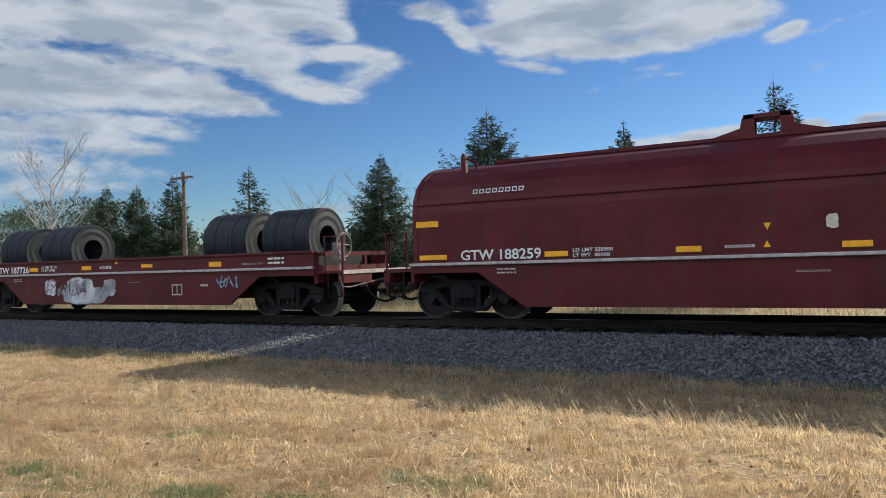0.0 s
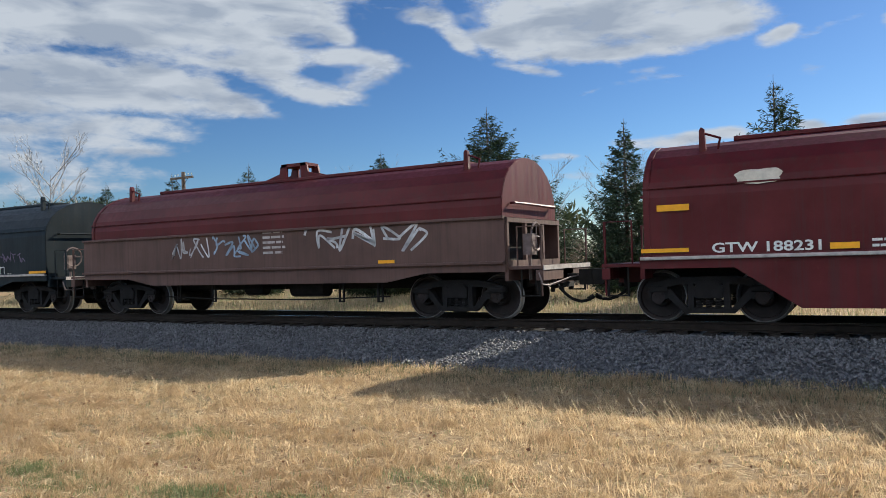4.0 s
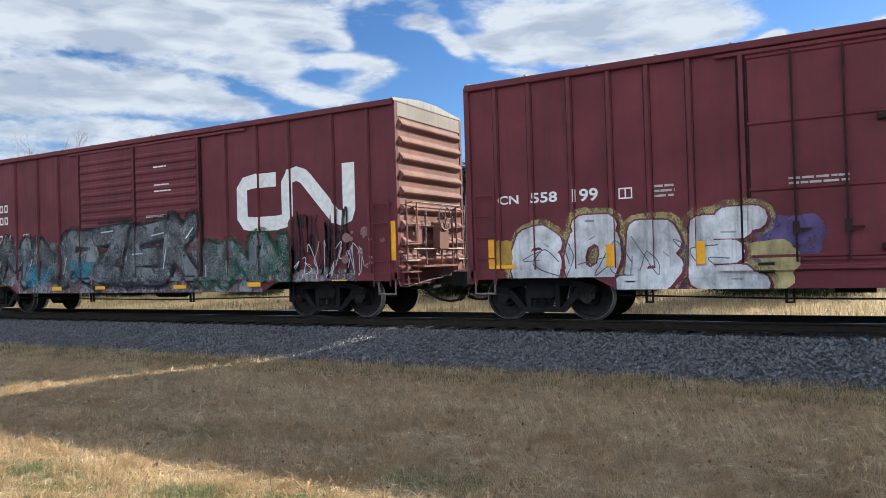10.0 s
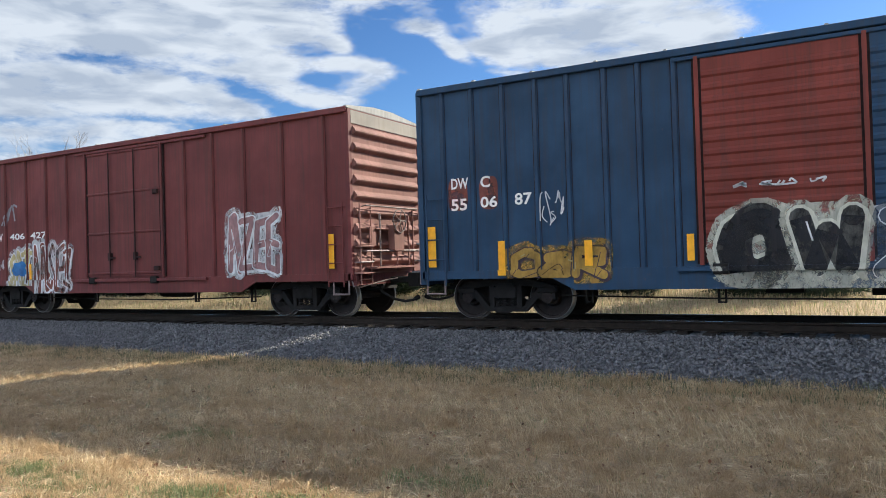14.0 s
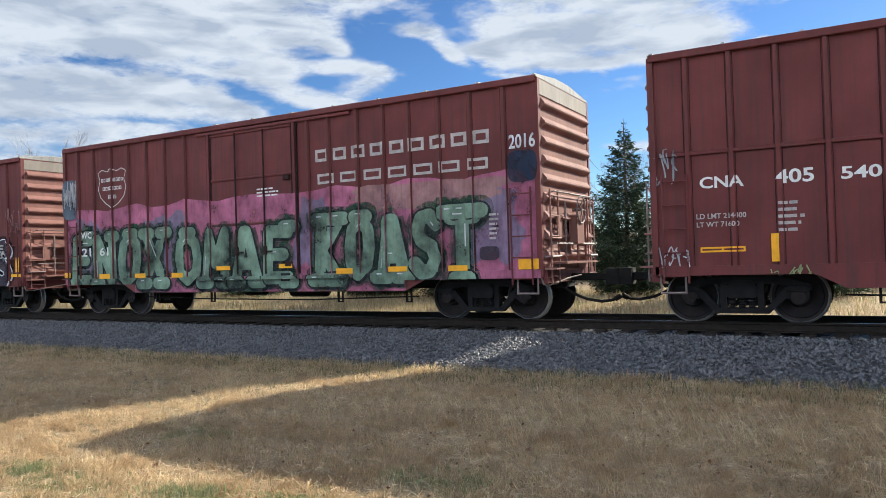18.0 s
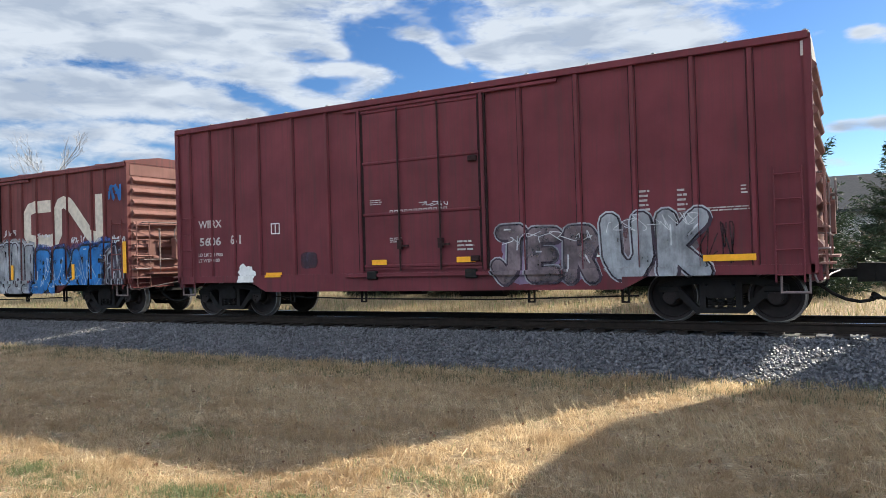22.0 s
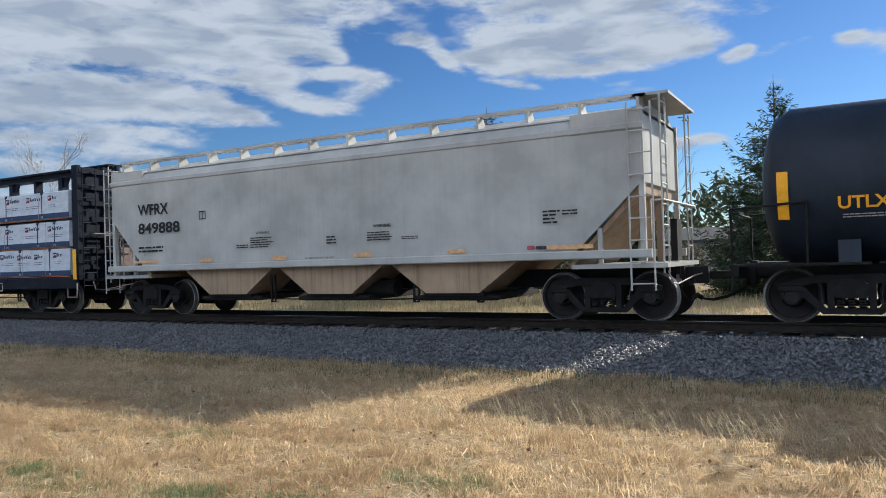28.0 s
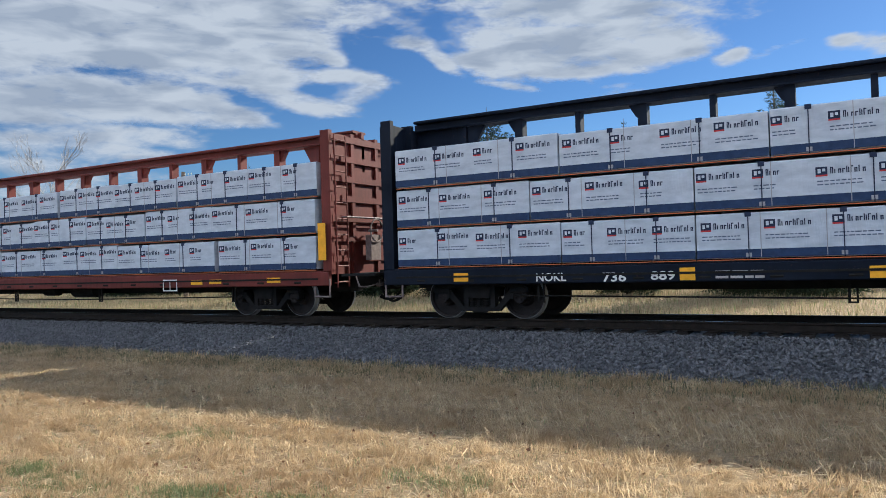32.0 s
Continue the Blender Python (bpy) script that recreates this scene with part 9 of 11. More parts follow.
# red boxcar with green graffiti
emblem(C["I"], 12.40, 13.94, 2.70, 3.33, WHITE)
bars(C["I"], 11.80, 14.18, 2.45, 2.56, -108, WHITE)
word(C["I"], 0.64, 1.06, 2.29, 2.46, "CN", WHITE)
word(C["I"], 1.33, 1.85, 2.28, 2.48, "558", WHITE)
word(C["I"], 2.16, 2.64, 2.25, 2.49, "199", WHITE)
frame_box(C["I"], 3.02, 3.27, 2.25, 2.45, WHITE)
bars(C["I"], 3.66, 4.15, 2.22, 2.48, 3, PALE)
bars(C["I"], 13.75, 14.31, 1.46, 2.05, 6, PALE)
bars(C["I"], 5.82, 6.84, 2.20, 2.44, 3, PALE)
bars(C["I"], 7.70, 8.49, 2.37, 2.43, -9, PALE)
frame_box(C["I"], 13.11, 13.49, 1.08, 1.33, PALE)
scrawl(C["I"], 14.56, 14.96, 1.47, 1.76, SPRAY_WHITE, 30, 0.02, 6)
scrawl(C["I"], 14.59, 14.89, 2.38, 3.08, SPRAY_ROSE, 31, 0.02, 8)
patch(C["I"], 8.17, 8.58, 1.60, 1.78, WHITE, 32)
patch(C["I"], 5.22, 6.37, 1.07, 1.86, SPRAY_PURPLE, 33, 0.2)
patch(C["I"], 4.42, 5.99, 0.52, 1.47, SPRAY_STRAW, 34, 0.2)
patch(C["I"], 0.7, 5.6, 0.60, 1.55, mist(SPRAY_PURPLE), 335, 0.2)
piece(C["I"], 0.82, 5.30, 0.50, 1.95, "GOBE", SPRAY_WHITE, SPRAY_WINE, 35, None, 0.29, 0.034, True, SPRAY_STRAW)
scrawl(C["I"], 1.0, 5.1, 0.7, 1.6, SPRAY_SLATE, 336, 0.02, 9)
patch(C["I"], 0.36, 0.95, 1.0, 1.62, SPRAY_OCHRE, 337, 0.25)
patch(C["I"], 9.64, 10.75, 1.06, 1.75, SPRAY_BLUE, 36, 0.3)
patch(C["I"], 12.82, 13.44, 1.00, 1.64, SPRAY_BLUE, 37, 0.3)
patch(C["I"], 10.11, 13.15, 0.48, 1.85, SPRAY_WHITE, 38, 0.12)
patch(C["I"], 10.19, 13.09, 0.50, 1.79, BRIGHT_GREEN, 38, 0.12)
patch(C["I"], 10.60, 13.15, 1.15, 1.82, mist(SPRAY_SKY), 40, 0.14)
wild(C["I"], 10.20, 13.05, 0.56, 1.76, BRIGHT_GREEN, SPRAY_BLACK, 41, 6, SPRAY_WHITE, 0.22, 0.022, SPRAY_TEAL)
scrawl(C["I"], 11.49, 11.90, 1.46, 1.76, SPRAY_BLACK, 42, 0.02, 5)
# long red boxcar with a large emblem
emblem(C["J"], 12.87, 16.46, 2.11, 3.46, WHITE)
for z in (2.68, 3.05):
    for x0, x1, k in ((0.78, 1.52, 3), (1.92, 2.58, 3), (2.98, 3.46, 2)):
        bars(C["J"], x0, x1, z, z + 0.30, -k, WHITE)
word(C["J"], 0.97, 1.39, 2.17, 2.41, "IC", WHITE)
word(C["J"], 1.93, 2.57, 2.16, 2.40, "533", WHITE)
word(C["J"], 2.98, 3.61, 2.15, 2.40, "214", WHITE)
frame_box(C["J"], 4.21, 4.50, 2.14, 2.40, WHITE)
bars(C["J"], 10.02, 10.52, 3.76, 4.02, 3, WHITE)
bars(C["J"], 10.03, 10.72, 3.22, 3.46, 3, WHITE)
bars(C["J"], 9.70, 10.51, 2.58, 2.65, -7, WHITE)
frame_box(C["J"], 13.91, 14.34, 1.10, 1.38, WHITE)
decal(C["J"], "graffiti", [(0.3 + 0.7 * i, 1.12 + 0.07 * math.sin(i * 2.1)) for i in range(24)] + [(0.3 + 0.7 * i, 0.63) for i in range(24)], [(i, i + 1, 25 + i, 24 + i) for i in range(23)], mist(SPRAY_GREY))
wild(C["J"], 2.70, 9.27, 0.72, 2.50, THIN_GREY, SPRAY_BLACK, 50, 7, SPRAY_WHITE, 0.24, 0.05)
for i, (a, b, c, d) in enumerate(((4.2, 5.6, 0.8, 1.5), (6.3, 7.6, 1.0, 1.6), (8.6, 10.4, 0.8, 1.4), (12.2, 13.6, 0.9, 1.6))):
    patch(C["J"], a, b, c, d, mist(SPRAY_TEAL), 560 + i, 0.4)
wild(C["J"], 8.70, 11.70, 0.72, 2.72, THIN_GREY, SPRAY_BLACK, 51, 4, SPRAY_WHITE, 0.22, 0.05)
wild(C["J"], 11.70, 14.56, 0.72, 2.05, THIN_GREY, SPRAY_DKGREEN, 52, 6, SPRAY_WHITE)
scrawl(C["J"], 14.55, 16.32, 0.83, 2.47, SPRAY_BLACK, 53, 0.05, 16)
scrawl(C["J"], 14.62, 16.71, 0.88, 1.77, SPRAY_WHITE, 54, 0.02, 12)
scrawl(C["J"], 0.09, 2.64, 1.18, 1.76, SPRAY_GREY, 55, 0.03, 10)
dots(C["J"], 16.11, 17.19, 1.17, 2.15, SPRAY_ROSE, 56, 14)
# yellow boxcar
bars(C["K"], 13.28, 14.89, 3.38, 3.85, -103, SPRAY_WINE)
word(C["K"], 11.95, 16.34, 2.99, 3.21, "RAILCAR POOLING EXPERTS", SPRAY_DARK)
crossing(C["K"], 1.62, 2.80, 2.99, 3.85)
word(C["K"], 0.80, 1.28, 3.45, 3.60, "next", BLACK, 0.22)
word(C["K"], 0.80, 1.30, 3.26, 3.39, "load", BLACK, 0.22)
word(C["K"], 3.16, 3.67, 3.40, 3.57, "any", BLACK, 0.22)
word(C["K"], 3.16, 3.72, 3.24, 3.39, "road", BLACK, 0.22)
word(C["K"], 0.82, 1.28, 2.34, 2.55, "TB", BLACK, 0.22)
word(C["K"], 1.62, 2.10, 2.33, 2.54, "OX", BLACK, 0.22)
word(C["K"], 0.81, 1.27, 1.90, 2.13, "64", BLACK, 0.22)
word(C["K"], 1.63, 2.08, 1.90, 2.13, "03", BLACK, 0.22)
word(C["K"], 2.44, 2.92, 1.90, 2.12, "68", BLACK, 0.22)
decal(C["K"], "placard", *many([rect(15.17, 15.75, 1.14, 1.51)]), SPRAY_GREY, "dark printed notice with a pale edge")
decal(C["K"], "placard", *many([rect(15.20, 15.72, 1.24, 1.48)]), SPRAY_NAVY)
bars(C["K"], 15.23, 15.52, 1.36, 1.46, 2, WHITE)
bars(C["K"], 15.23, 15.69, 1.27, 1.33, 1, WHITE)
bars(C["K"], 15.22, 15.70, 1.16, 1.22, 1, SPRAY_NAVY)
frame_box(C["K"], 16.01, 16.49, 0.84, 0.98, BLACK)
word(C["K"], 13.53, 14.04, 0.85, 0.95, "XGH61B", BLACK)
for x, z0, z1, n in ((14.34, 1.68, 2.23, 7), (14.66, 1.68, 2.23, 7), (15.17, 1.90, 2.24, 4), (15.46, 1.90, 2.24, 4)):
    for i in range(n):
        bars(C["K"], x, x + 0.20, z0 + (z1 - z0) * i / n, z0 + (z1 - z0) * (i + 0.6) / n, -4, SPRAY_RUST)
word(C["K"], 6.98, 8.02, 4.187, 4.269, "CLOSE THIS DOOR", WHITE)
word(C["K"], 7.01, 7.99, 4.077, 4.159, "BEFORE CLOSING", WHITE)
word(C["K"], 7.19, 7.81, 3.966, 4.049, "MAIN DOOR", WHITE)
word(C["K"], 6.97, 8.03, 3.754, 3.856, "CIERRE ESTA PUERTA", WHITE)
word(C["K"], 7.06, 7.94, 3.617, 3.720, "ANTES DE CERRAR", WHITE)
word(C["K"], 6.94, 8.06, 3.481, 3.583, "LA PUERTA PRINCIPAL", WHITE)
word(C["K"], 9.32, 10.20, 4.269, 4.349, "CLOSE AND LOCK", WHITE)
word(C["K"], 9.22, 10.30, 4.163, 4.243, "BOTH DOORS BEFORE", WHITE)
word(C["K"], 9.44, 10.08, 4.056, 4.136, "MOVING CAR", WHITE)
word(C["K"], 9.32, 10.18, 3.848, 3.938, "CIERRE Y PONGA", WHITE)
word(C["K"], 9.20, 10.30, 3.728, 3.818, "EL SEGURO EN AMBAS", WHITE)
word(C["K"], 9.26, 10.24, 3.608, 3.698, "PUERTAS ANTES DE", WHITE)
word(C["K"], 9.32, 10.18, 3.488, 3.578, "MOVER EL CARRO", WHITE)
bars(C["K"], 6.90, 7.35, 1.78, 1.90, 2, WHITE)
bars(C["K"], 7.82, 8.20, 1.92, 2.02, 2, WHITE)
bars(C["K"], 10.15, 10.62, 1.86, 2.00, 2, WHITE)
bars(C["K"], 10.22, 10.58, 1.42, 1.58, 3, WHITE)
scrawl(C["K"], 9.38, 9.82, 1.98, 2.16, SPRAY_GREY, 67, 0.02, 6)
scrawl(C["K"], 7.10, 7.55, 2.00, 2.18, SPRAY_GREY, 68, 0.02, 6)
tag(C["K"], 3.98, 4.68, 1.00, 1.26, "EAGLE", SPRAY_BLACK, 0.034, 61)
decal(C["K"], "graffiti", *ribbon([(4.33 + 0.15 * math.cos(i * 0.5236), 1.36 + 0.045 * math.sin(i * 0.5236)) for i in range(12)], 0.025, True), SPRAY_BLACK)
patch(C["K"], 6.92, 7.20, 1.59, 1.78, SPRAY_RED, 62)
patch(C["K"], 7.20, 7.45, 1.71, 1.90, WHITE, 63)
patch(C["K"], 9.26, 9.47, 1.58, 1.76, SPRAY_RED, 64)
patch(C["K"], 9.49, 9.71, 1.64, 1.83, WHITE, 65)
bars(C["K"], 9.94, 10.49, 2.51, 2.63, 3, WHITE)
bars(C["K"], 7.69, 8.04, 2.44, 2.54, 1, WHITE)
tag(C["K"], 2.62, 3.67, 0.70, 0.87, "DABER", SPRAY_BLACK, 0.028, 66)
scrawl(C["K"], 2.50, 2.62, 0.71, 0.80, SPRAY_BLACK, 69, 0.02, 2)
yel(C["K"], 0.92, 1.35, 0.83, 0.94)
frame_box(C["K"], 0.92, 1.35, 0.83, 0.94, BLACK)
frame_box(C["K"], 2.50, 2.76, 2.32, 2.57, SPRAY_RUST)
word(C["K"], 2.58, 2.68, 2.38, 2.51, "F", SPRAY_RUST)
word(C["K"], 1.02, 1.33, 1.46, 1.53, "LD LMT", SPRAY_RUST)
word(C["K"], 1.02, 1.27, 1.29, 1.36, "LT WT", SPRAY_RUST)
word(C["K"], 1.64, 2.02, 1.46, 1.53, "209100", SPRAY_RUST)
word(C["K"], 1.70, 2.02, 1.29, 1.36, "80900", SPRAY_RUST)
# blue boxcar with a red door
patch(C["L"], 0.63, 1.08, 2.22, 2.89, SPRAY_RUST, 70, 0.04)
patch(C["L"], 1.34, 1.75, 2.22, 2.88, SPRAY_RUST, 71, 0.04)
word(C["L"], 0.71, 1.10, 2.67, 2.89, "DW", WHITE)
word(C["L"], 1.37, 1.58, 2.66, 2.89, "C", WHITE)
word(C["L"], 0.70, 1.06, 2.23, 2.47, "55", WHITE)
word(C["L"], 1.36, 1.73, 2.26, 2.48, "06", WHITE)
word(C["L"], 2.10, 2.46, 2.27, 2.50, "87", WHITE)
for i, (tx, half) in enumerate((("CLOSE AND LOCK", 0.36), ("DOORS BEFORE", 0.31), ("MOVING CAR", 0.27))):
    LAYER[C["L"].name] = LAYER.get(C["L"].name, 0) + 42
    word(C["L"], 9.29 - half, 9.29 + half, 3.67 - i * 0.125, 3.76 - i * 0.125, tx, WHITE)
    LAYER[C["L"].name] -= 42
bars(C["L"], 8.40, 9.13, 2.75, 2.80, -10, PALE)
bars(C["L"], 9.29, 10.20, 2.29, 2.37, -12, PALE)
bars(C["L"], 9.28, 9.96, 2.15, 2.21, -9, PALE)
bars(C["L"], 13.89, 14.38, 1.81, 2.21, 6, WHITE)
patch(C["L"], 1.84, 4.05, 0.70, 1.40, mist(SPRAY_OCHRE), 72, 0.15)
wild(C["L"], 1.95, 3.95, 0.75, 1.46, SPRAY_OCHRE, SPRAY_DARK, 172, 6, SPRAY_STRAW, 0.24, 0.03, SPRAY_OCHRE)
patch(C["L"], 5.72, 8.05, 0.60, 2.02, mist(CREAM_LINE), 173, 0.08)
piece(C["L"], 5.76, 7.15, 0.62, 2.02, "O", SPRAY_BLACK, CREAM_LINE, 73, None, 0.30, 0.075, False, CREAM_LINE)
decal(C["L"], "graffiti", *ribbon([(6.46 + 0.33 * math.cos(i * 0.349), 1.30 + 0.52 * math.sin(i * 0.349)) for i in range(18)], 0.45, True), SPRAY_BLACK)
piece(C["L"], 6.95, 8.02, 0.72, 1.98, "W", SPRAY_BLACK, CREAM_LINE, 174, None, 0.26, 0.06, False, CREAM_LINE)
patch(C["L"], 8.05, 9.75, 1.35, 1.98, mist(SPRAY_WHITE), 175, 0.35)
patch(C["L"], 8.25, 9.35, 1.45, 1.95, mist(SPRAY_TEAL), 176, 0.4)
wild(C["L"], 8.05, 9.95, 0.63, 2.02, STEEL_FILL, SPRAY_WHITE, 74, 4, SPRAY_WHITE, 0.20, 0.020, SPRAY_SLATE)
patch(C["L"], 5.70, 10.07, 0.60, 0.92, mist(CREAM_LINE), 75, 0.1)
piece(C["L"], 10.70, 13.95, 0.78, 1.98, "SPOK", STEEL_FILL, SPRAY_WHITE, 76, None, 0.25, 0.018, True)
for i, (a, b) in enumerate(((10.75, 0.66), (11.7, 0.64), (12.6, 0.62))):
    decal(C["L"], "graffiti", *ribbon([(a, b), (a + 0.38, b + 0.36), (a + 0.52, b + 0.62)], 0.16 - 0.02 * i), THIN_GREY)
decal(C["L"], "graffiti", *ribbon([(10.62, 1.12), (10.95, 1.30), (11.25, 1.98), (11.62, 1.60), (12.4, 1.34)], 0.022), SPRAY_WHITE)
decal(C["L"], "graffiti", *ribbon([(13.2, 1.30), (13.55, 1.62), (13.6, 1.82), (13.72, 1.70), (14.1, 1.62)], 0.022), SPRAY_WHITE)
piece(C["L"], 13.55, 15.08, 0.73, 1.89, "OS", HAZE_GREY, SPRAY_DARK, 78, None, 0.34, 0.012)
scrawl(C["L"], 13.81, 14.41, 2.27, 3.02, SPRAY_LIME, 79, 0.035, 8)
scrawl(C["L"], 14.56, 14.81, 2.83, 3.18, SPRAY_WHITE, 80, 0.02, 8)
scrawl(C["L"], 6.10, 7.56, 2.29, 2.41, SPRAY_WHITE, 81, 0.03, 8)
scrawl(C["L"], 2.62, 3.15, 1.82, 2.49, SPRAY_WHITE, 82, 0.025, 7)
# weathered boxcar with numbers
word(C["M"], 0.80, 1.52, 2.21, 2.46, "GTW", WHITE)
word(C["M"], 1.89, 2.65, 2.24, 2.43, "406", WHITE)
word(C["M"], 2.94, 3.72, 2.24, 2.43, "427", WHITE)
bars(C["M"], 0.78, 1.20, 1.62, 1.88, 2, WHITE)
bars(C["M"], 1.86, 2.27, 1.61, 1.86, 2, WHITE)
scrawl(C["M"], 0.48, 2.37, 2.65, 3.31, SPRAY_GREY, 85, 0.07, 7)
wild(C["M"], 1.81, 3.24, 0.59, 1.99, SPRAY_STRAW, SPRAY_WHITE, 86, 8)
patch(C["M"], 1.97, 2.86, 1.11, 1.59, SPRAY_BLUE, 87, 0.25)
wild(C["M"], 3.03, 4.93, 0.58, 2.13, SPRAY_RUST, SPRAY_WHITE, 88, 9)
scrawl(C["M"], 1.23, 1.63, 1.31, 1.65, SPRAY_WHITE, 89, 0.025, 7)
scrawl(C["M"], 0.97, 1.40, 0.74, 0.95, SPRAY_PALEBLUE, 90, 0.03, 5)
wild(C["M"], 10.94, 12.68, 0.97, 2.62, SPRAY_ROSE, SPRAY_WHITE, 91, 7)
# maroon boxcar
word(C["N"], 0.71, 1.16, 2.36, 2.57, "CO", WHITE)
word(C["N"], 1.57, 1.99, 2.34, 2.55, "ER", WHITE)
word(C["N"], 0.78, 1.06, 1.91, 2.14, "17", WHITE)
word(C["N"], 1.60, 1.93, 1.91, 2.13, "31", WHITE)
word(C["N"], 2.45, 2.78, 1.89, 2.11, "75", WHITE)
frame_box(C["N"], 3.30, 3.52, 1.97, 2.16, WHITE)
word(C["N"], 7.58, 8.43, 3.74, 3.83, "CLOSE AND LOCK", WHITE)
word(C["N"], 7.66, 8.38, 3.62, 3.70, "DOOR BEFORE", WHITE)
word(C["N"], 7.72, 8.32, 3.50, 3.58, "MOVING CAR", WHITE)
word(C["N"], 12.22, 12.40, 2.22, 2.27, "EXH", PALE)
word(C["N"], 12.55, 12.71, 2.22, 2.27, "17-0", PALE)
word(C["N"], 12.22, 12.40, 2.14, 2.19, "EXW", PALE)
word(C["N"], 12.55, 12.71, 2.14, 2.19, "10-9", PALE)
bars(C["N"], 12.22, 12.36, 1.90, 2.11, 3, PALE)
bars(C["N"], 12.58, 12.71, 1.90, 2.11, 3, PALE)
word(C["N"], 13.05, 13.32, 2.23, 2.29, "EXH W", PALE)
word(C["N"], 13.05, 13.32, 2.15, 2.21, "EXW H", PALE)
word(C["N"], 13.05, 13.27, 2.07, 2.13, "EW H", PALE)
word(C["N"], 13.05, 13.44, 1.99, 2.05, "EMPTY C.G.", PALE)
bars(C["N"], 13.50, 13.62, 1.98, 2.30, 4, PALE)
patch(C["N"], -0.03, 0.95, 1.06, 1.65, SPRAY_RED, 92, 0.3)
patch(C["N"], 5.04, 6.65, 0.98, 1.67, SPRAY_RED, 93, 0.35)
ridge(C["N"], [(0.10, 1.45), (0.30, 1.72), (0.49, 1.81), (1.11, 1.67), (1.58, 1.81), (2.05, 2.03), (2.45, 1.79), (2.66, 1.89), (2.99, 1.79), (3.10, 2.08), (3.75, 2.06), (3.93, 2.14), (4.11, 1.95), (4.48, 1.81), (4.66, 1.82), (5.31, 2.17), (5.71, 1.89), (6.00, 1.28), (6.60, 0.92)], 0.64, SPRAY_AZURE, SPRAY_DUSK, 95)
for x, z, w, h in ((3.90, 1.40, 0.36, 0.30), (3.35, 1.60, 0.12, 0.16), (5.05, 1.16, 0.28, 0.20), (3.35, 0.72, 0.28, 0.20)):
    decal(C["N"], "graffiti", [(x, z - h / 2), (x + w, z), (x, z + h / 2)], [(0, 1, 2)], SPRAY_RED)
    decal(C["N"], "graffiti", *ribbon([(x, z - h / 2), (x + w, z), (x, z + h / 2)], 0.02, True), SPRAY_WHITE)
decal(C["N"], "graffiti", [(0.12, 0.72), (0.95, 0.74), (1.00, 0.92), (0.55, 1.06), (0.12, 1.38)], [(0, 1, 2, 3, 4)], SPRAY_RED)
decal(C["N"], "graffiti", *ribbon([(0.12, 1.38), (0.55, 1.06), (1.00, 0.92)], 0.02), SPRAY_WHITE)
piece(C["N"], 8.90, 12.94, 0.66, 1.92, "DEMZO", SPRAY_LILAC, SPRAY_BLACK, 96, SPRAY_WHITE, 0.29, 0.045)
piece(C["N"], 12.98, 13.92, 1.36, 1.80, "TRON", SPRAY_SLATE, SPRAY_GREY, 97)
piece(C["N"], 12.98, 13.88, 0.94, 1.36, "GOOD", SPRAY_SLATE, SPRAY_GREY, 98)
scrawl(C["N"], 13.84, 14.34, 2.52, 3.25, SPRAY_OCHRE, 99, 0.025, 9)
scrawl(C["N"], 5.57, 5.91, 2.77, 3.08, SPRAY_WHITE, 100, 0.02, 5)
patch(C["N"], 7.37, 7.60, 1.89, 2.12, SPRAY_RED, 101)
bars(C["N"], 7.76, 8.07, 1.48, 1.58, 2, PALE)
patch(C["N"], 6.88, 7.08, 1.70, 1.87, WHITE, 102)
# brown-red boxcar with silver letters
word(C["O"], 0.78, 1.49, 2.33, 2.53, "CNA", WHITE)
word(C["O"], 1.97, 2.54, 2.33, 2.56, "405", WHITE)
word(C["O"], 2.92, 3.48, 2.33, 2.53, "540", WHITE)
frame_box(C["O"], 4.04, 4.31, 2.26, 2.50, WHITE)
frame_box(C["O"], 12.92, 13.69, 1.24, 1.34, YELLOW)
frame_box(C["O"], 0.76, 1.48, 1.24, 1.33, YELLOW)
bars(C["O"], 6.03, 7.01, 2.43, 2.99, 5, PALE)
bars(C["O"], 7.39, 8.10, 2.56, 2.78, 3, PALE)
bars(C["O"], 2.00, 2.42, 1.52, 2.07, 5, PALE)
word(C["O"], 0.71, 1.51, 1.81, 1.90, "LD LMT 214400", PALE)
word(C["O"], 0.71, 1.40, 1.67, 1.76, "LT WT 71600", PALE)
bars(C["O"], 6.97, 7.37, 1.91, 2.19, 3, WHITE)
patch(C["O"], 3.82, 4.44, 1.08, 1.42, BLACK, 110, 0.0)
piece(C["O"], 6.10, 7.35, 3.36, 4.18, "bf", SPRAY_WHITE, SPRAY_GREY, 111)
piece(C["O"], 7.58, 7.95, 3.40, 4.14, "!", SPRAY_WHITE, SPRAY_GREY, 119)
wild(C["O"], 4.27, 6.18, 1.63, 2.54, SPRAY_SKY, SPRAY_SKY, 112, 6.8)
dots(C["O"], 6.81, 8.59, 0.82, 1.51, SPRAY_PURPLE, 113, 16)
patch(C["O"], 7.26, 8.72, 0.67, 1.33, SPRAY_PURPLE, 114, 0.3)
patch(C["O"], 11.74, 12.59, 0.63, 1.48, SPRAY_PURPLE, 115, 0.3)
dots(C["O"], 11.75, 14.28, 0.76, 1.51, SPRAY_PURPLE, 116, 14)
patch(C["O"], 8.31, 12.02, 0.62, 2.22, SPRAY_WHITE, 117, 0.14)
patch(C["O"], 8.38, 11.97, 0.66, 2.18, SPRAY_BLACK, 117, 0.14)
piece(C["O"], 8.45, 11.92, 0.68, 2.14, "FEEZ", SPRAY_SILVER, SPRAY_BLACK, 118)
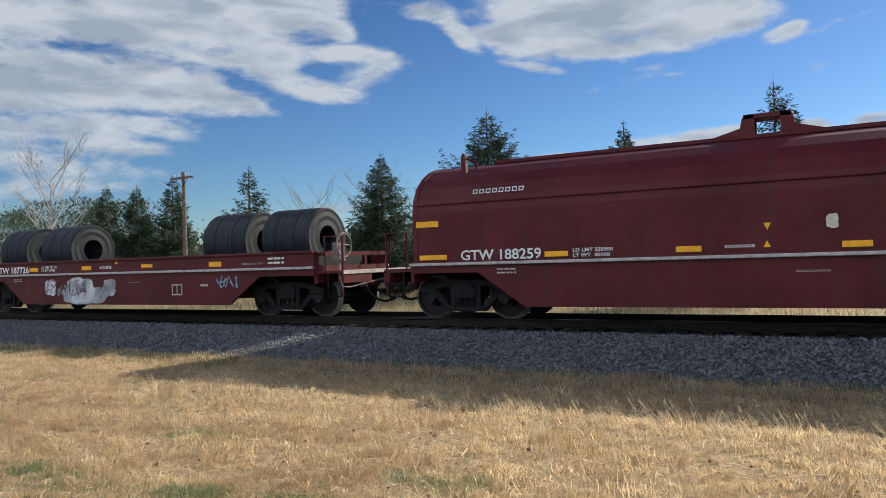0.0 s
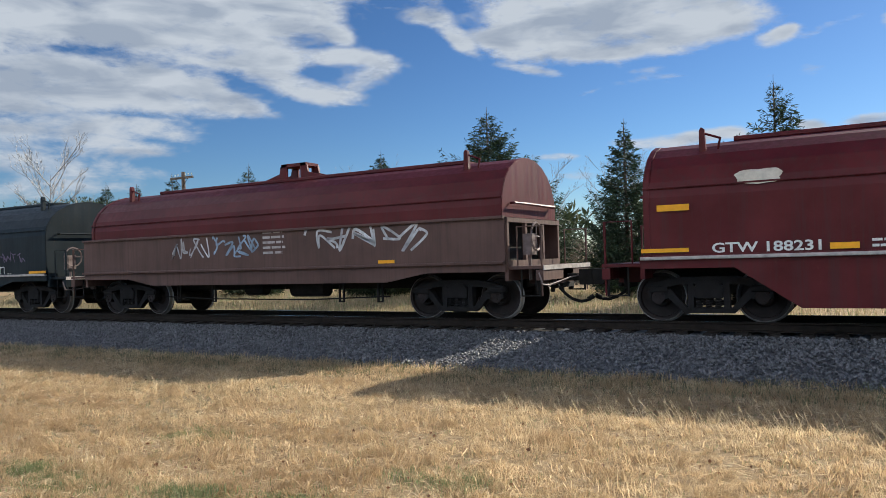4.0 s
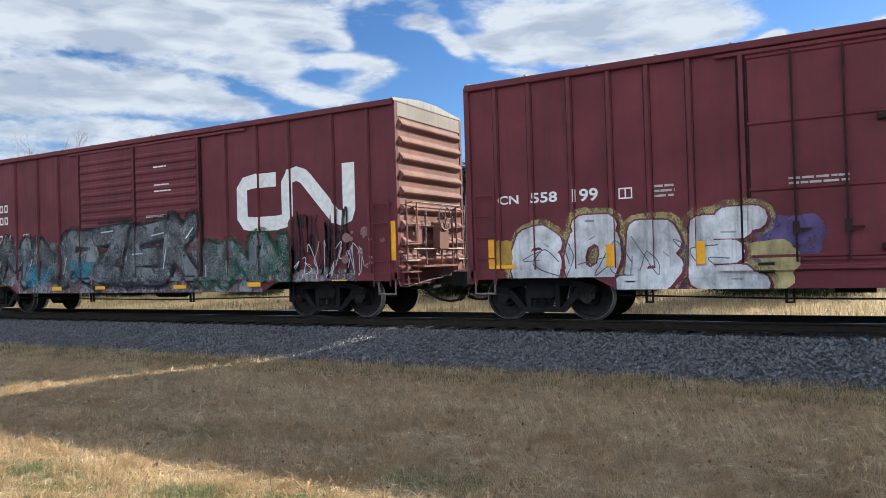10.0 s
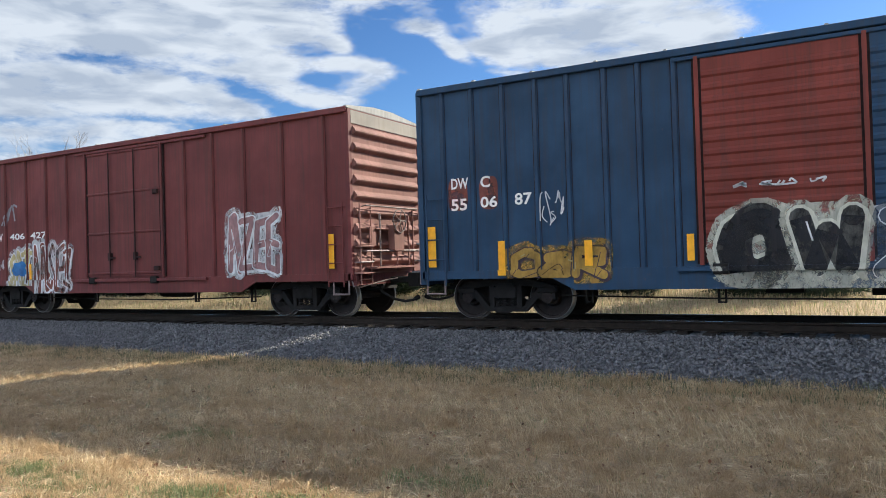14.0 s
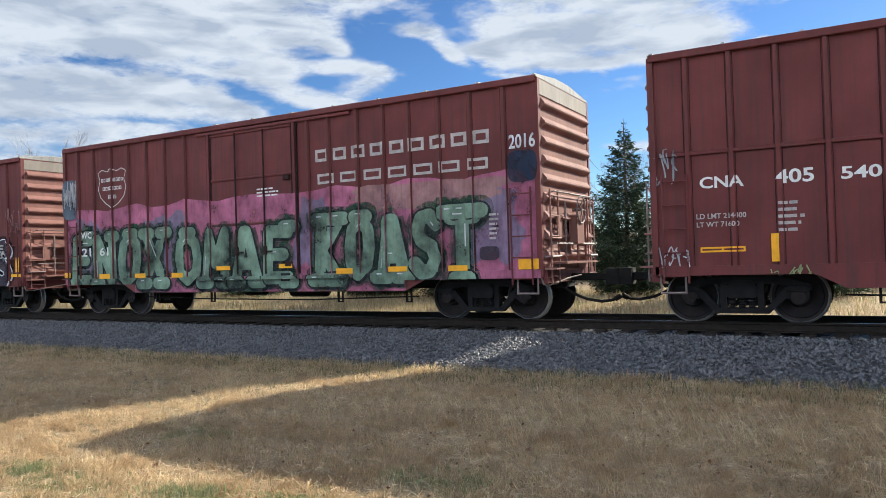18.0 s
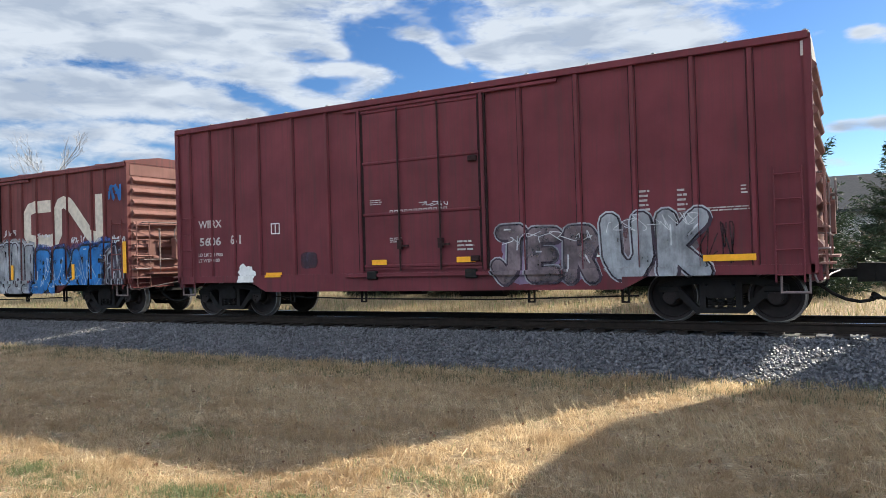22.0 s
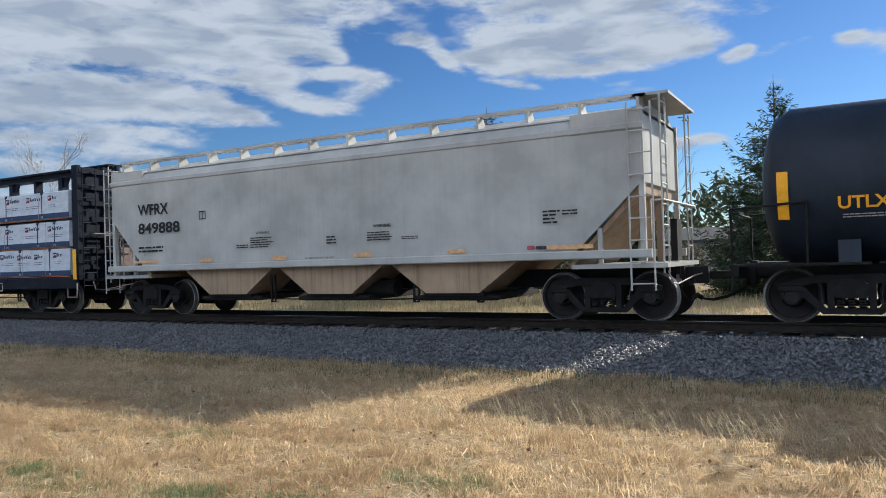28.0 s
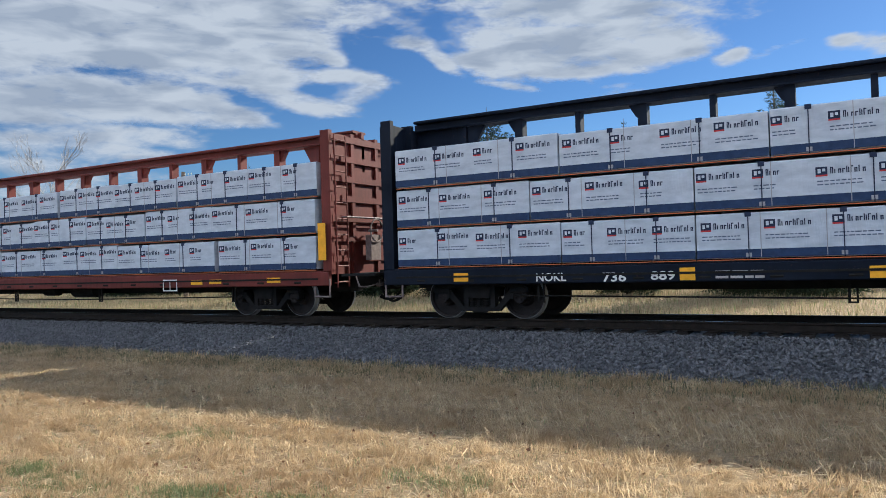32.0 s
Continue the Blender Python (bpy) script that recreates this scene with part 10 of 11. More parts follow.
scrawl(C["O"], 11.79, 12.57, 1.80, 2.31, SPRAY_GREY, 119, 0.03, 9)
scrawl(C["O"], 12.77, 13.87, 2.91, 3.38, SPRAY_GREY, 120, 0.03, 11)
scrawl(C["O"], 13.76, 14.48, 3.40, 3.63, SPRAY_WHITE, 121, 0.025, 9)
word(C["O"], 13.93, 14.38, 2.69, 2.88, "2016", SPRAY_WHITE)
scrawl(C["O"], 13.81, 14.39, 0.78, 0.97, SPRAY_WHITE, 122, 0.03, 7)
scrawl(C["O"], -0.08, 0.44, 2.43, 3.09, SPRAY_GREY, 123, 0.025, 7)
scrawl(C["O"], 0.05, 0.63, 0.99, 1.36, SPRAY_WHITE, 124, 0.02, 7)
scrawl(C["O"], 1.83, 2.54, 0.65, 1.01, SPRAY_LIME, 125, 0.02, 7)
scrawl(C["O"], 12.93, 13.64, 2.20, 2.31, SPRAY_ROSE, 126, 0.02, 8)
# boxcar with the pink band
band(C["P"])
bars(C["P"], 9.00, 13.50, 3.50, 3.86, -109, PALE)
bars(C["P"], 9.03, 13.48, 3.00, 3.30, -107, PALE)
shield(C["P"], 1.45, 2.60, 2.95, 4.00, WHITE)
bars(C["P"], 7.32, 8.01, 2.85, 3.09, 3, WHITE)
piece(C["P"], 0.20, 4.17, 0.71, 2.33, "ENOX", GREEN_GREY, SPRAY_BLACK, 130, None, 0.19, 0.045, True, SPRAY_DKGREEN)
piece(C["P"], 4.42, 8.45, 0.73, 2.30, "OMAE", GREEN_GREY, SPRAY_BLACK, 131, None, 0.19, 0.045, True, SPRAY_DKGREEN)
piece(C["P"], 8.98, 13.21, 0.74, 2.38, "KOAST", GREEN_GREY, SPRAY_BLACK, 132, None, 0.19, 0.045, True, SPRAY_DKGREEN)
word(C["P"], 0.73, 1.13, 1.64, 1.87, "21", WHITE)
word(C["P"], 1.50, 1.87, 1.64, 1.87, "61", WHITE)
word(C["P"], 0.71, 1.16, 2.13, 2.32, "WC", WHITE)
patch(C["P"], -0.11, 0.59, 2.68, 3.84, SPRAY_SLATE, 133, 0.06)
scrawl(C["P"], -0.05, 0.55, 2.91, 3.81, SPRAY_WHITE, 134, 0.03, 12)
patch(C["P"], 13.82, 14.45, 2.70, 3.33, SPRAY_NAVY, 135, 0.05)
word(C["P"], 13.87, 14.42, 3.36, 3.64, "2016", SPRAY_WHITE)
patch(C["P"], 13.17, 13.60, 1.22, 1.49, SPRAY_DARK, 136, 0.0)
bars(C["P"], 13.40, 13.62, 1.60, 2.16, 6, PALE)
# boxcar with white-outlined letters
emblem(C["Q"], 10.92, 12.45, 2.83, 3.46, WHITE)
bars(C["Q"], 10.43, 12.63, 2.57, 2.70, -108, WHITE)
for i, (tx, half) in enumerate((("CLOSE AND LOCK", 0.27), ("BOTH DOORS BEFORE", 0.31), ("MOVING CAR", 0.20), ("", 0), ("VERROUILLER LA", 0.27), ("PORTE AVANT DE", 0.27), ("DEPLACER LE WAGON", 0.31))):
    if tx:
        word(C["Q"], 7.72 - half, 7.72 + half, 2.86 - i * 0.095, 2.925 - i * 0.095, tx, PALE)
patch(C["Q"], 0.22, 5.63, 0.63, 2.28, mist(SPRAY_BLACK), 140, 0.16)
piece(C["Q"], 0.25, 5.55, 0.66, 2.30, "GSRO", SPRAY_DARK, SPRAY_WHITE, 141, None, 0.24, 0.034, False, SPRAY_BLACK)
for a, b in ((1.0, 1.5), (2.2, 2.7), (3.3, 3.9)):
    patch(C["Q"], a, b, 1.9, 2.45, mist(SPRAY_WHITE), int(a * 91), 0.4)
patch(C["Q"], 8.30, 13.95, 0.66, 2.25, mist(SPRAY_BLACK), 142, 0.14)
piece(C["Q"], 8.45, 13.90, 0.68, 2.40, "UNORS", SPRAY_DARK, SPRAY_WHITE, 143, None, 0.22, 0.034, False, SPRAY_BLACK)
for i, (a, b, c, d) in enumerate(((5.7, 6.5, 1.5, 2.1), (6.6, 7.3, 1.3, 1.9), (7.4, 8.3, 1.4, 2.2), (5.8, 6.9, 0.8, 1.3), (7.2, 8.4, 0.8, 1.3))):
    patch(C["Q"], a, b, c, d, mist(SPRAY_PURPLE if i % 2 else SPRAY_SLATE), 145 + i, 0.4)
decal(C["Q"], "graffiti", *many([rect(6.75, 6.85, 1.0, 1.72), rect(6.85, 7.12, 1.0, 1.10), rect(7.22, 7.32, 1.0, 1.45), rect(7.32, 7.6, 1.0, 1.08), rect(7.32, 7.6, 1.37, 1.45), rect(7.52, 7.62, 1.08, 1.37)]), SPRAY_WHITE)
word(C["Q"], 0.65, 1.05, 2.30, 2.47, "CN", WHITE)
word(C["Q"], 0.65, 1.02, 1.88, 2.12, "40", WHITE)
word(C["Q"], 1.52, 1.86, 1.90, 2.11, "58", WHITE)
word(C["Q"], 2.19, 2.52, 1.91, 2.11, "35", WHITE)
scrawl(C["Q"], 13.68, 14.30, 2.29, 3.20, SPRAY_ROSE, 147, 0.03, 10)
scrawl(C["Q"], -0.02, 0.44, 2.57, 3.22, SPRAY_GREY, 148, 0.02, 5)
bars(C["Q"], 12.51, 13.52, 1.66, 2.13, 5, PALE)
dots(C["Q"], 3.49, 4.65, 2.35, 2.89, SPRAY_GREY, 149, 6)
# boxcar with mint and dark blue graffiti
emblem(C["R"], 9.96, 13.54, 2.09, 3.32, spray("worn_cream", (0.55, 0.49, 0.42), 0.2, (0.0, 0.92), 1.7))
bars(C["R"], 0.76, 2.61, 2.85, 3.49, -206, PALE)
patch(C["R"], 0.50, 5.45, 0.63, 1.84, mist(SPRAY_MINT), 150, 0.15)
wild(C["R"], 0.57, 5.42, 0.60, 1.98, SPRAY_MINT, SPRAY_BLACK, 151, 12, SPRAY_WHITE, 0.2, 0.02, SPRAY_MINT)
patch(C["R"], 3.60, 6.30, 0.50, 0.77, SPRAY_MINT, 152, 0.2)
patch(C["R"], 7.73, 8.94, 0.51, 1.40, SPRAY_RED, 153, 0.2)
patch(C["R"], 12.25, 13.90, 0.76, 1.61, SPRAY_RED, 154, 0.25)
decal(C["R"], "graffiti", [(8.2, 0.5), (12.9, 0.5), (12.95, 1.2), (12.7, 1.85), (11.6, 1.95), (10.4, 2.0), (9.3, 1.9), (8.75, 1.4)], [tuple(range(8))], SPRAY_AZURE)
patch(C["R"], 8.6, 12.5, 0.55, 1.3, mist(SPRAY_NAVY), 155, 0.3)
piece(C["R"], 8.50, 12.85, 0.55, 2.06, "BNAUF", SPRAY_NAVY, SPRAY_SKY, 156, None, 0.27, 0.04, True, SPRAY_SKY)
frame_box(C["R"], 13.01, 13.50, 1.12, 1.41, BLACK)
scrawl(C["R"], 13.19, 13.51, 0.77, 1.01, SPRAY_WHITE, 158, 0.025, 5)
scrawl(C["R"], 9.27, 9.82, 0.56, 0.70, SPRAY_WHITE, 159, 0.02, 6)
scrawl(C["R"], 7.69, 8.12, 0.54, 0.71, SPRAY_WHITE, 160, 0.02, 5)
patch(C["R"], 7.71, 8.23, 1.59, 1.82, SPRAY_DARK, 161, 0.1)
patch(C["R"], 6.37, 6.70, 1.61, 1.79, WHITE, 162, 0.2)
patch(C["R"], 5.68, 5.89, 2.73, 2.82, WHITE, 163, 0.0)
frame_box(C["R"], 13.85, 14.20, 1.58, 1.73, BLACK)
# boxcar with faded graffiti
word(C["S"], 0.68, 1.48, 2.21, 2.40, "WFRX", PALE)
word(C["S"], 0.71, 1.44, 1.77, 1.98, "5606", PALE)
word(C["S"], 1.76, 2.11, 1.78, 2.00, "61", PALE)
word(C["S"], 0.66, 1.49, 1.50, 1.59, "LD LMT 211900", PALE)
word(C["S"], 0.66, 1.38, 1.36, 1.45, "LT WT 74100", PALE)
frame_box(C["S"], 3.07, 3.34, 1.97, 2.23, WHITE)
bars(C["S"], 6.43, 7.86, 2.23, 2.35, -12, PALE)
bars(C["S"], 5.94, 6.33, 2.46, 2.59, 3, PALE)
bars(C["S"], 6.43, 6.78, 1.64, 1.76, 3, PALE)
bars(C["S"], 8.05, 8.48, 1.41, 1.65, 3, PALE)
bars(C["S"], 11.73, 11.93, 1.99, 2.40, 5, PALE)
bars(C["S"], 12.39, 12.57, 1.96, 2.38, 5, PALE)
bars(C["S"], 13.43, 13.56, 2.20, 2.37, 3, PALE)
bars(C["S"], 12.87, 13.56, 1.93, 2.02, 2, PALE)
frame_box(C["S"], 10.92, 11.32, 1.22, 1.49, WHITE)
patch(C["S"], 3.95, 4.44, 1.14, 1.52, SPRAY_DARK, 170, 0.05)
patch(C["S"], 1.94, 2.59, 0.71, 1.31, WHITE, 171, 0.4)
patch(C["S"], 8.85, 10.95, 0.70, 1.80, SPRAY_MAUVE, 178, 0.2)
piece(C["S"], 8.79, 11.00, 0.69, 1.92, "JER", SPRAY_HAZE, SPRAY_DARK, 172, SPRAY_GREY)
patch(C["S"], 10.90, 12.85, 0.70, 2.00, SPRAY_HAZE, 173, 0.25)
piece(C["S"], 11.00, 12.95, 0.70, 2.06, "UK", SPRAY_GREY, SPRAY_DARK, 174, SPRAY_SILVER)
scrawl(C["S"], 9.0, 10.9, 1.5, 1.75, SPRAY_WHITE, 179, 0.014, 9)
scrawl(C["S"], 11.1, 12.8, 1.65, 1.95, SPRAY_WHITE, 180, 0.014, 9)
scrawl(C["S"], 12.7, 13.3, 0.95, 1.75, SPRAY_BLACK, 181, 0.02, 4)
scrawl(C["S"], 7.18, 8.01, 2.36, 2.46, SPRAY_WHITE, 176, 0.015, 5)
# sunlight on the corner plate, laid on as a pale patch
decal(C["S"], "sunlit_corner_patch", *many([rect(14.40, 14.56, 4.36, 4.60)]), PALE, "pale painted corner plate")
# low boxcar with the cream emblem
emblem(C["T"], 9.76, 13.52, 2.03, 3.36, CREAM)
for z in (2.66, 2.99):
    for x0, x1, k in ((0.80, 1.38, 3), (1.60, 2.12, 3), (2.46, 2.84, 2)):
        bars(C["T"], x0, x1, z, z + 0.26, -k, WHITE)
for x0, x1 in ((0.79, 1.41), (1.61, 2.14), (2.49, 3.04)):
    decal(C["T"], "underline", *many([rect(x0, x1, 2.26, 2.285)]), WHITE)
word(C["T"], 0.79, 1.41, 2.33, 2.57, "CNIS", WHITE)
word(C["T"], 1.61, 2.14, 2.32, 2.57, "413", WHITE)
word(C["T"], 2.49, 3.04, 2.32, 2.56, "213", WHITE)
frame_box(C["T"], 3.44, 3.65, 2.37, 2.57, WHITE)
bars(C["T"], 4.11, 4.58, 2.19, 2.70, 5, PALE)
bars(C["T"], 6.50, 7.04, 2.58, 2.89, 4, PALE)
bars(C["T"], 7.32, 7.74, 2.58, 2.84, 4, PALE)
bars(C["T"], 5.05, 5.33, 2.81, 2.88, 1, WHITE)
bars(C["T"], 13.06, 13.61, 1.47, 1.68, 4, WHITE)
patch(C["T"], 0.20, 4.60, 0.64, 1.92, mist(SPRAY_MINT), 180, 0.15)
wild(C["T"], 0.30, 4.75, 0.64, 1.86, THIN_GREY, SPRAY_BLACK, 181, 9, SPRAY_MINT, 0.25, 0.05, SPRAY_MINT)
wild(C["T"], 4.65, 7.65, 0.65, 2.04, SPRAY_PURPLE, SPRAY_DARK, 182, 8, SPRAY_LILAC, 0.25, 0.045, SPRAY_PURPLE)
scrawl(C["T"], 4.7, 7.6, 0.8, 1.9, SPRAY_LILAC, 282, 0.02, 9)
patch(C["T"], 5.54, 7.65, 1.10, 1.98, SPRAY_TEAL, 183, 0.3)
wild(C["T"], 5.35, 7.94, 0.64, 1.78, SPRAY_DARK, SPRAY_BLACK, 184, 6, SPRAY_TEAL, 0.25, 0.03, SPRAY_DARK)
piece(C["T"], 7.90, 10.54, 0.59, 2.15, "HNMB", SPRAY_GREY, SPRAY_DARK, 185, SPRAY_SILVER, 0.24, 0.045, True, SPRAY_GREY)
patch(C["T"], 10.42, 13.82, 0.65, 1.92, mist(SPRAY_PALEBLUE), 186, 0.12)
piece(C["T"], 10.40, 13.80, 0.62, 1.95, "BRNE", SPRAY_BLUE, SPRAY_BLACK, 187, None, 0.24, 0.065, True, SPRAY_ROYAL)
scrawl(C["T"], 10.6, 13.6, 0.8, 1.7, SPRAY_PALEBLUE, 588, 0.02, 8)
wild(C["T"], 13.58, 14.36, 0.74, 1.96, SPRAY_DARK, SPRAY_GREY, 188, 6, None, 0.24, 0.014, SPRAY_DARK)
scrawl(C["T"], 8.89, 9.58, 2.34, 2.55, SPRAY_WHITE, 189, 0.03, 8)
scrawl(C["T"], 10.56, 11.22, 2.22, 2.36, SPRAY_WHITE, 190, 0.03, 8)
scrawl(C["T"], 12.13, 12.80, 2.02, 2.23, SPRAY_WHITE, 191, 0.03, 8)
scrawl(C["T"], 13.85, 14.48, 1.96, 2.20, SPRAY_WHITE, 192, 0.03, 8)
scrawl(C["T"], -0.10, 0.60, 2.39, 3.11, SPRAY_WHITE, 193, 0.02, 10)
scrawl(C["T"], 7.60, 8.19, 0.54, 0.71, SPRAY_WHITE, 194, 0.02, 6)
scrawl(C["T"], 13.81, 14.34, 3.13, 3.59, SPRAY_BLUE, 195, 0.06, 6)
scrawl(C["T"], 11.45, 11.98, 0.68, 0.92, SPRAY_WHITE, 196, 0.02, 6)
# white tank car with the black band
word(C["U"], 1.41, 2.08, 1.80, 2.00, "SBLX", BLACK)
word(C["U"], 2.21, 3.01, 1.80, 2.00, "24195", BLACK)
bars(C["U"], 7.41, 7.97, 1.91, 2.15, 3, BLACK)
word(C["U"], 8.54, 8.96, 2.06, 2.20, "SODIUM", BLACK)
word(C["U"], 8.45, 9.06, 1.91, 2.03, "HYDROXIDE", BLACK)
word(C["U"], 8.52, 9.04, 1.74, 1.87, "SOLUTION", BLACK)
bars(C["U"], 9.51, 10.51, 1.81, 2.22, 7, BLACK)
frame_box(C["U"], 9.29, 9.75, 1.48, 1.73, WHITE)
diamond(C["U"], 9.95, 10.35, 1.15, 1.46, WHITE)
word(C["U"], 10.02, 10.27, 1.25, 1.36, "1824", BLACK)
bars(C["U"], 1.46, 2.87, 1.53, 1.70, 2, PALE)
bars(C["U"], 3.19, 4.05, 1.51, 1.70, 3, WHITE)
bars(C["U"], 6.89, 7.23, 1.34, 1.74, 6, WHITE)
bars(C["U"], 10.32, 10.67, 1.56, 1.73, 3, WHITE)
# dirty white tank car
scrawl(C["V"], 5.95, 6.90, 1.73, 2.24, SPRAY_ROYAL, 200, 0.04, 7)
bars(C["V"], 9.63, 10.58, 1.81, 2.15, 5, BLACK)
bars(C["V"], 1.53, 2.98, 1.66, 1.86, -9, BLACK)
bars(C["V"], 1.58, 3.02, 1.46, 1.62, 2, BLACK)
frame_box(C["V"], 3.88, 4.53, 1.44, 1.71, CREAM)
frame_box(C["V"], 8.82, 9.35, 1.47, 1.64, CREAM)
patch(C["V"], 2.89, 11.03, 0.93, 1.31, SPRAY_GREY, 201, 0.4)
# black tank car with a chalky spill
word(C["W"], 1.48, 2.21, 2.02, 2.20, "GATX", PALE)
word(C["W"], 2.41, 3.42, 2.01, 2.19, "216974", WHITE)
bars(C["W"], 1.66, 3.22, 1.64, 1.84, 2, PALE)
bars(C["W"], 4.15, 5.11, 1.44, 1.75, 4, PALE)
bars(C["W"], 8.84, 9.40, 2.07, 2.33, 4, BLACK)
bars(C["W"], 7.57, 8.28, 1.47, 1.73, 3, PALE)
bars(C["W"], 8.81, 9.50, 1.58, 1.86, 3, PALE)
bars(C["W"], 9.66, 10.23, 1.80, 1.90, -8, PALE)
spill(C["W"], 4.79, 7.39, 0.96, 3.33)
# dark tank car with yellow lettering
word(C["X"], 0.96, 1.69, 1.87, 2.07, "UTLX", YELLOW)
word(C["X"], 1.95, 2.90, 1.86, 2.08, "630972", YELLOW)
patch(C["X"], 6.25, 6.97, 1.65, 1.88, SPRAY_OLIVE, 210, 0.02)
bars(C["X"], 6.30, 6.93, 1.69, 1.83, 2, BLACK)
frame_box(C["X"], 7.13, 7.52, 1.66, 1.89, WHITE)
bars(C["X"], 1.02, 1.91, 1.72, 1.80, 2, PALE)
bars(C["X"], 2.97, 3.54, 1.89, 2.02, -6, BLACK)
bars(C["X"], 7.96, 8.98, 1.68, 2.05, 6, PALE)
diamond(C["X"], 8.32, 8.63, 1.22, 1.51, WHITE)
# grey hopper
word(C["Y"], 1.20, 2.36, 2.65, 2.94, "WFRX", BLACK)
word(C["Y"], 1.20, 2.77, 2.16, 2.45, "849888", BLACK)
frame_box(C["Y"], 3.47, 3.70, 2.44, 2.65, BLACK)
bars(C["Y"], 1.20, 2.15, 1.66, 1.85, 2, BLACK)
word(C["Y"], 5.34, 5.78, 1.99, 2.05, "WARNING", BLACK)
bars(C["Y"], 5.17, 5.91, 1.66, 1.93, 5, BLACK)
word(C["Y"], 8.72, 9.17, 1.99, 2.06, "WARNING", BLACK)
bars(C["Y"], 8.56, 9.30, 1.70, 1.91, 4, BLACK)
bars(C["Y"], 7.45, 7.79, 1.67, 1.87, 3, BLACK)
bars(C["Y"], 4.72, 5.11, 1.66, 1.77, 2, BLACK)
bars(C["Y"], 9.44, 9.86, 1.70, 1.78, 2, BLACK)
bars(C["Y"], 12.62, 12.98, 1.86, 2.14, 4, BLACK)
bars(C["Y"], 13.01, 13.32, 2.01, 2.13, 2, BLACK)
bars(C["Y"], 6.83, 7.67, 1.36, 1.40, -12, BLACK)
patch(C["Y"], 12.28, 12.44, 1.39, 1.47, SPRAY_RED, 220, 0.0)
patch(C["Y"], 12.46, 12.69, 1.39, 1.46, SPRAY_NAVY, 221, 0.0)
scrawl(C["Y"], 13.07, 13.21, 3.94, 4.11, SPRAY_WHITE, 222, 0.03, 3)
# centerbeam flatcars
word(C["Z"], 3.56, 4.18, 0.77, 0.94, "NOKL", WHITE)
word(C["Z"], 4.93, 5.32, 0.78, 0.94, "736", WHITE)
word(C["Z"], 5.72, 6.13, 0.78, 0.94, "803", WHITE)
word(C["Z"], 6.84, 7.60, 0.87, 0.94, "LD LMT 224500", PALE)
word(C["Z"], 6.84, 7.60, 0.77, 0.84, "LT WT  61800", PALE)
frame_box(C["Z"], 17.31, 17.70, 0.69, 0.94, PALE)
word(C["AA"], 3.47, 4.07, 0.78, 0.94, "NOKL", WHITE)
word(C["AA"], 4.77, 5.20, 0.76, 0.93, "736", WHITE)
word(C["AA"], 5.64, 6.06, 0.78, 0.94, "889", WHITE)
bars(C["AA"], 6.73, 7.52, 0.77, 0.95, 2, PALE)
frame_box(C["AA"], 17.10, 17.48, 0.68, 0.95, PALE)
frame_box(C["AB"], 15.65, 16.18, 0.65, 0.95, WHITE)
yel(C["A"], 0.15, 0.68, 1.93, 2.05)
yel(C["A"], 0.21, 0.86, 1.25, 1.35)
yel(C["A"], 2.98, 3.45, 1.25, 1.35)
yel(C["A"], 5.41, 5.84, 1.26, 1.36)
yel(C["A"], 7.96, 8.38, 1.26, 1.36)
yel(C["B"], -0.02, 0.83, 1.26, 1.36)
yel(C["B"], 2.90, 3.32, 1.26, 1.37)
yel(C["B"], 5.34, 5.76, 1.26, 1.37)
yel(C["B"], 7.82, 8.26, 1.28, 1.37)
yel(C["B"], 10.31, 10.74, 1.25, 1.37)
yel(C["C"], 4.18, 4.60, 1.28, 1.36)
yel(C["C"], 6.63, 7.05, 1.23, 1.32)
yel(C["C"], 8.36, 8.77, 1.18, 1.26)
yel(C["C"], 9.86, 10.30, 1.18, 1.27)
yel(C["C"], 11.45, 11.66, 1.04, 1.46)
yel(C["D"], 0.00, 0.82, 1.26, 1.33)
yel(C["D"], 2.98, 3.39, 1.24, 1.34)
yel(C["D"], 7.92, 8.30, 1.24, 1.34)
yel(C["D"], 10.33, 10.77, 1.26, 1.34)
yel(C["D"], 0.30, 0.85, 1.98, 2.09)
yel(C["D"], 12.98, 13.29, 1.25, 1.34)
yel(C["E"], 9.92, 10.34, 1.21, 1.28)
yel(C["F"], 0.07, 0.93, 1.17, 1.27)
yel(C["F"], 0.30, 0.85, 1.64, 1.74)
yel(C["F"], 4.25, 4.68, 1.18, 1.28)
yel(C["F"], 5.87, 6.28, 1.18, 1.27)
yel(C["F"], 7.46, 7.89, 1.18, 1.28)
yel(C["F"], 9.10, 9.53, 1.19, 1.28)
yel(C["F"], 11.28, 12.12, 1.20, 1.28)
yel(C["G"], 0.28, 0.82, 0.82, 0.90)
yel(C["G"], 3.33, 3.78, 0.86, 0.94)
yel(C["G"], 6.40, 6.83, 0.84, 0.94)
yel(C["G"], 9.50, 9.96, 0.84, 0.96)
yel(C["G"], 13.52, 13.95, 0.84, 0.95)
yel(C["G"], 16.63, 17.06, 0.83, 0.94)
yel(C["G"], 18.24, 19.07, 0.82, 0.93)
yel(C["H"], 0.59, 0.73, 1.07, 1.91)
yel(C["H"], 2.72, 2.82, 1.08, 1.47)
yel(C["H"], 5.28, 5.40, 1.09, 1.54)
yel(C["H"], 10.74, 10.86, 1.07, 1.52)
yel(C["H"], 12.63, 12.74, 1.07, 1.48)
yel(C["H"], 14.23, 14.36, 1.29, 1.89)
yel(C["H"], 13.85, 14.33, 1.10, 1.27)
yel(C["H"], 7.65, 8.08, 0.67, 0.76)
yel(C["I"], 0.40, 0.57, 1.04, 1.62)
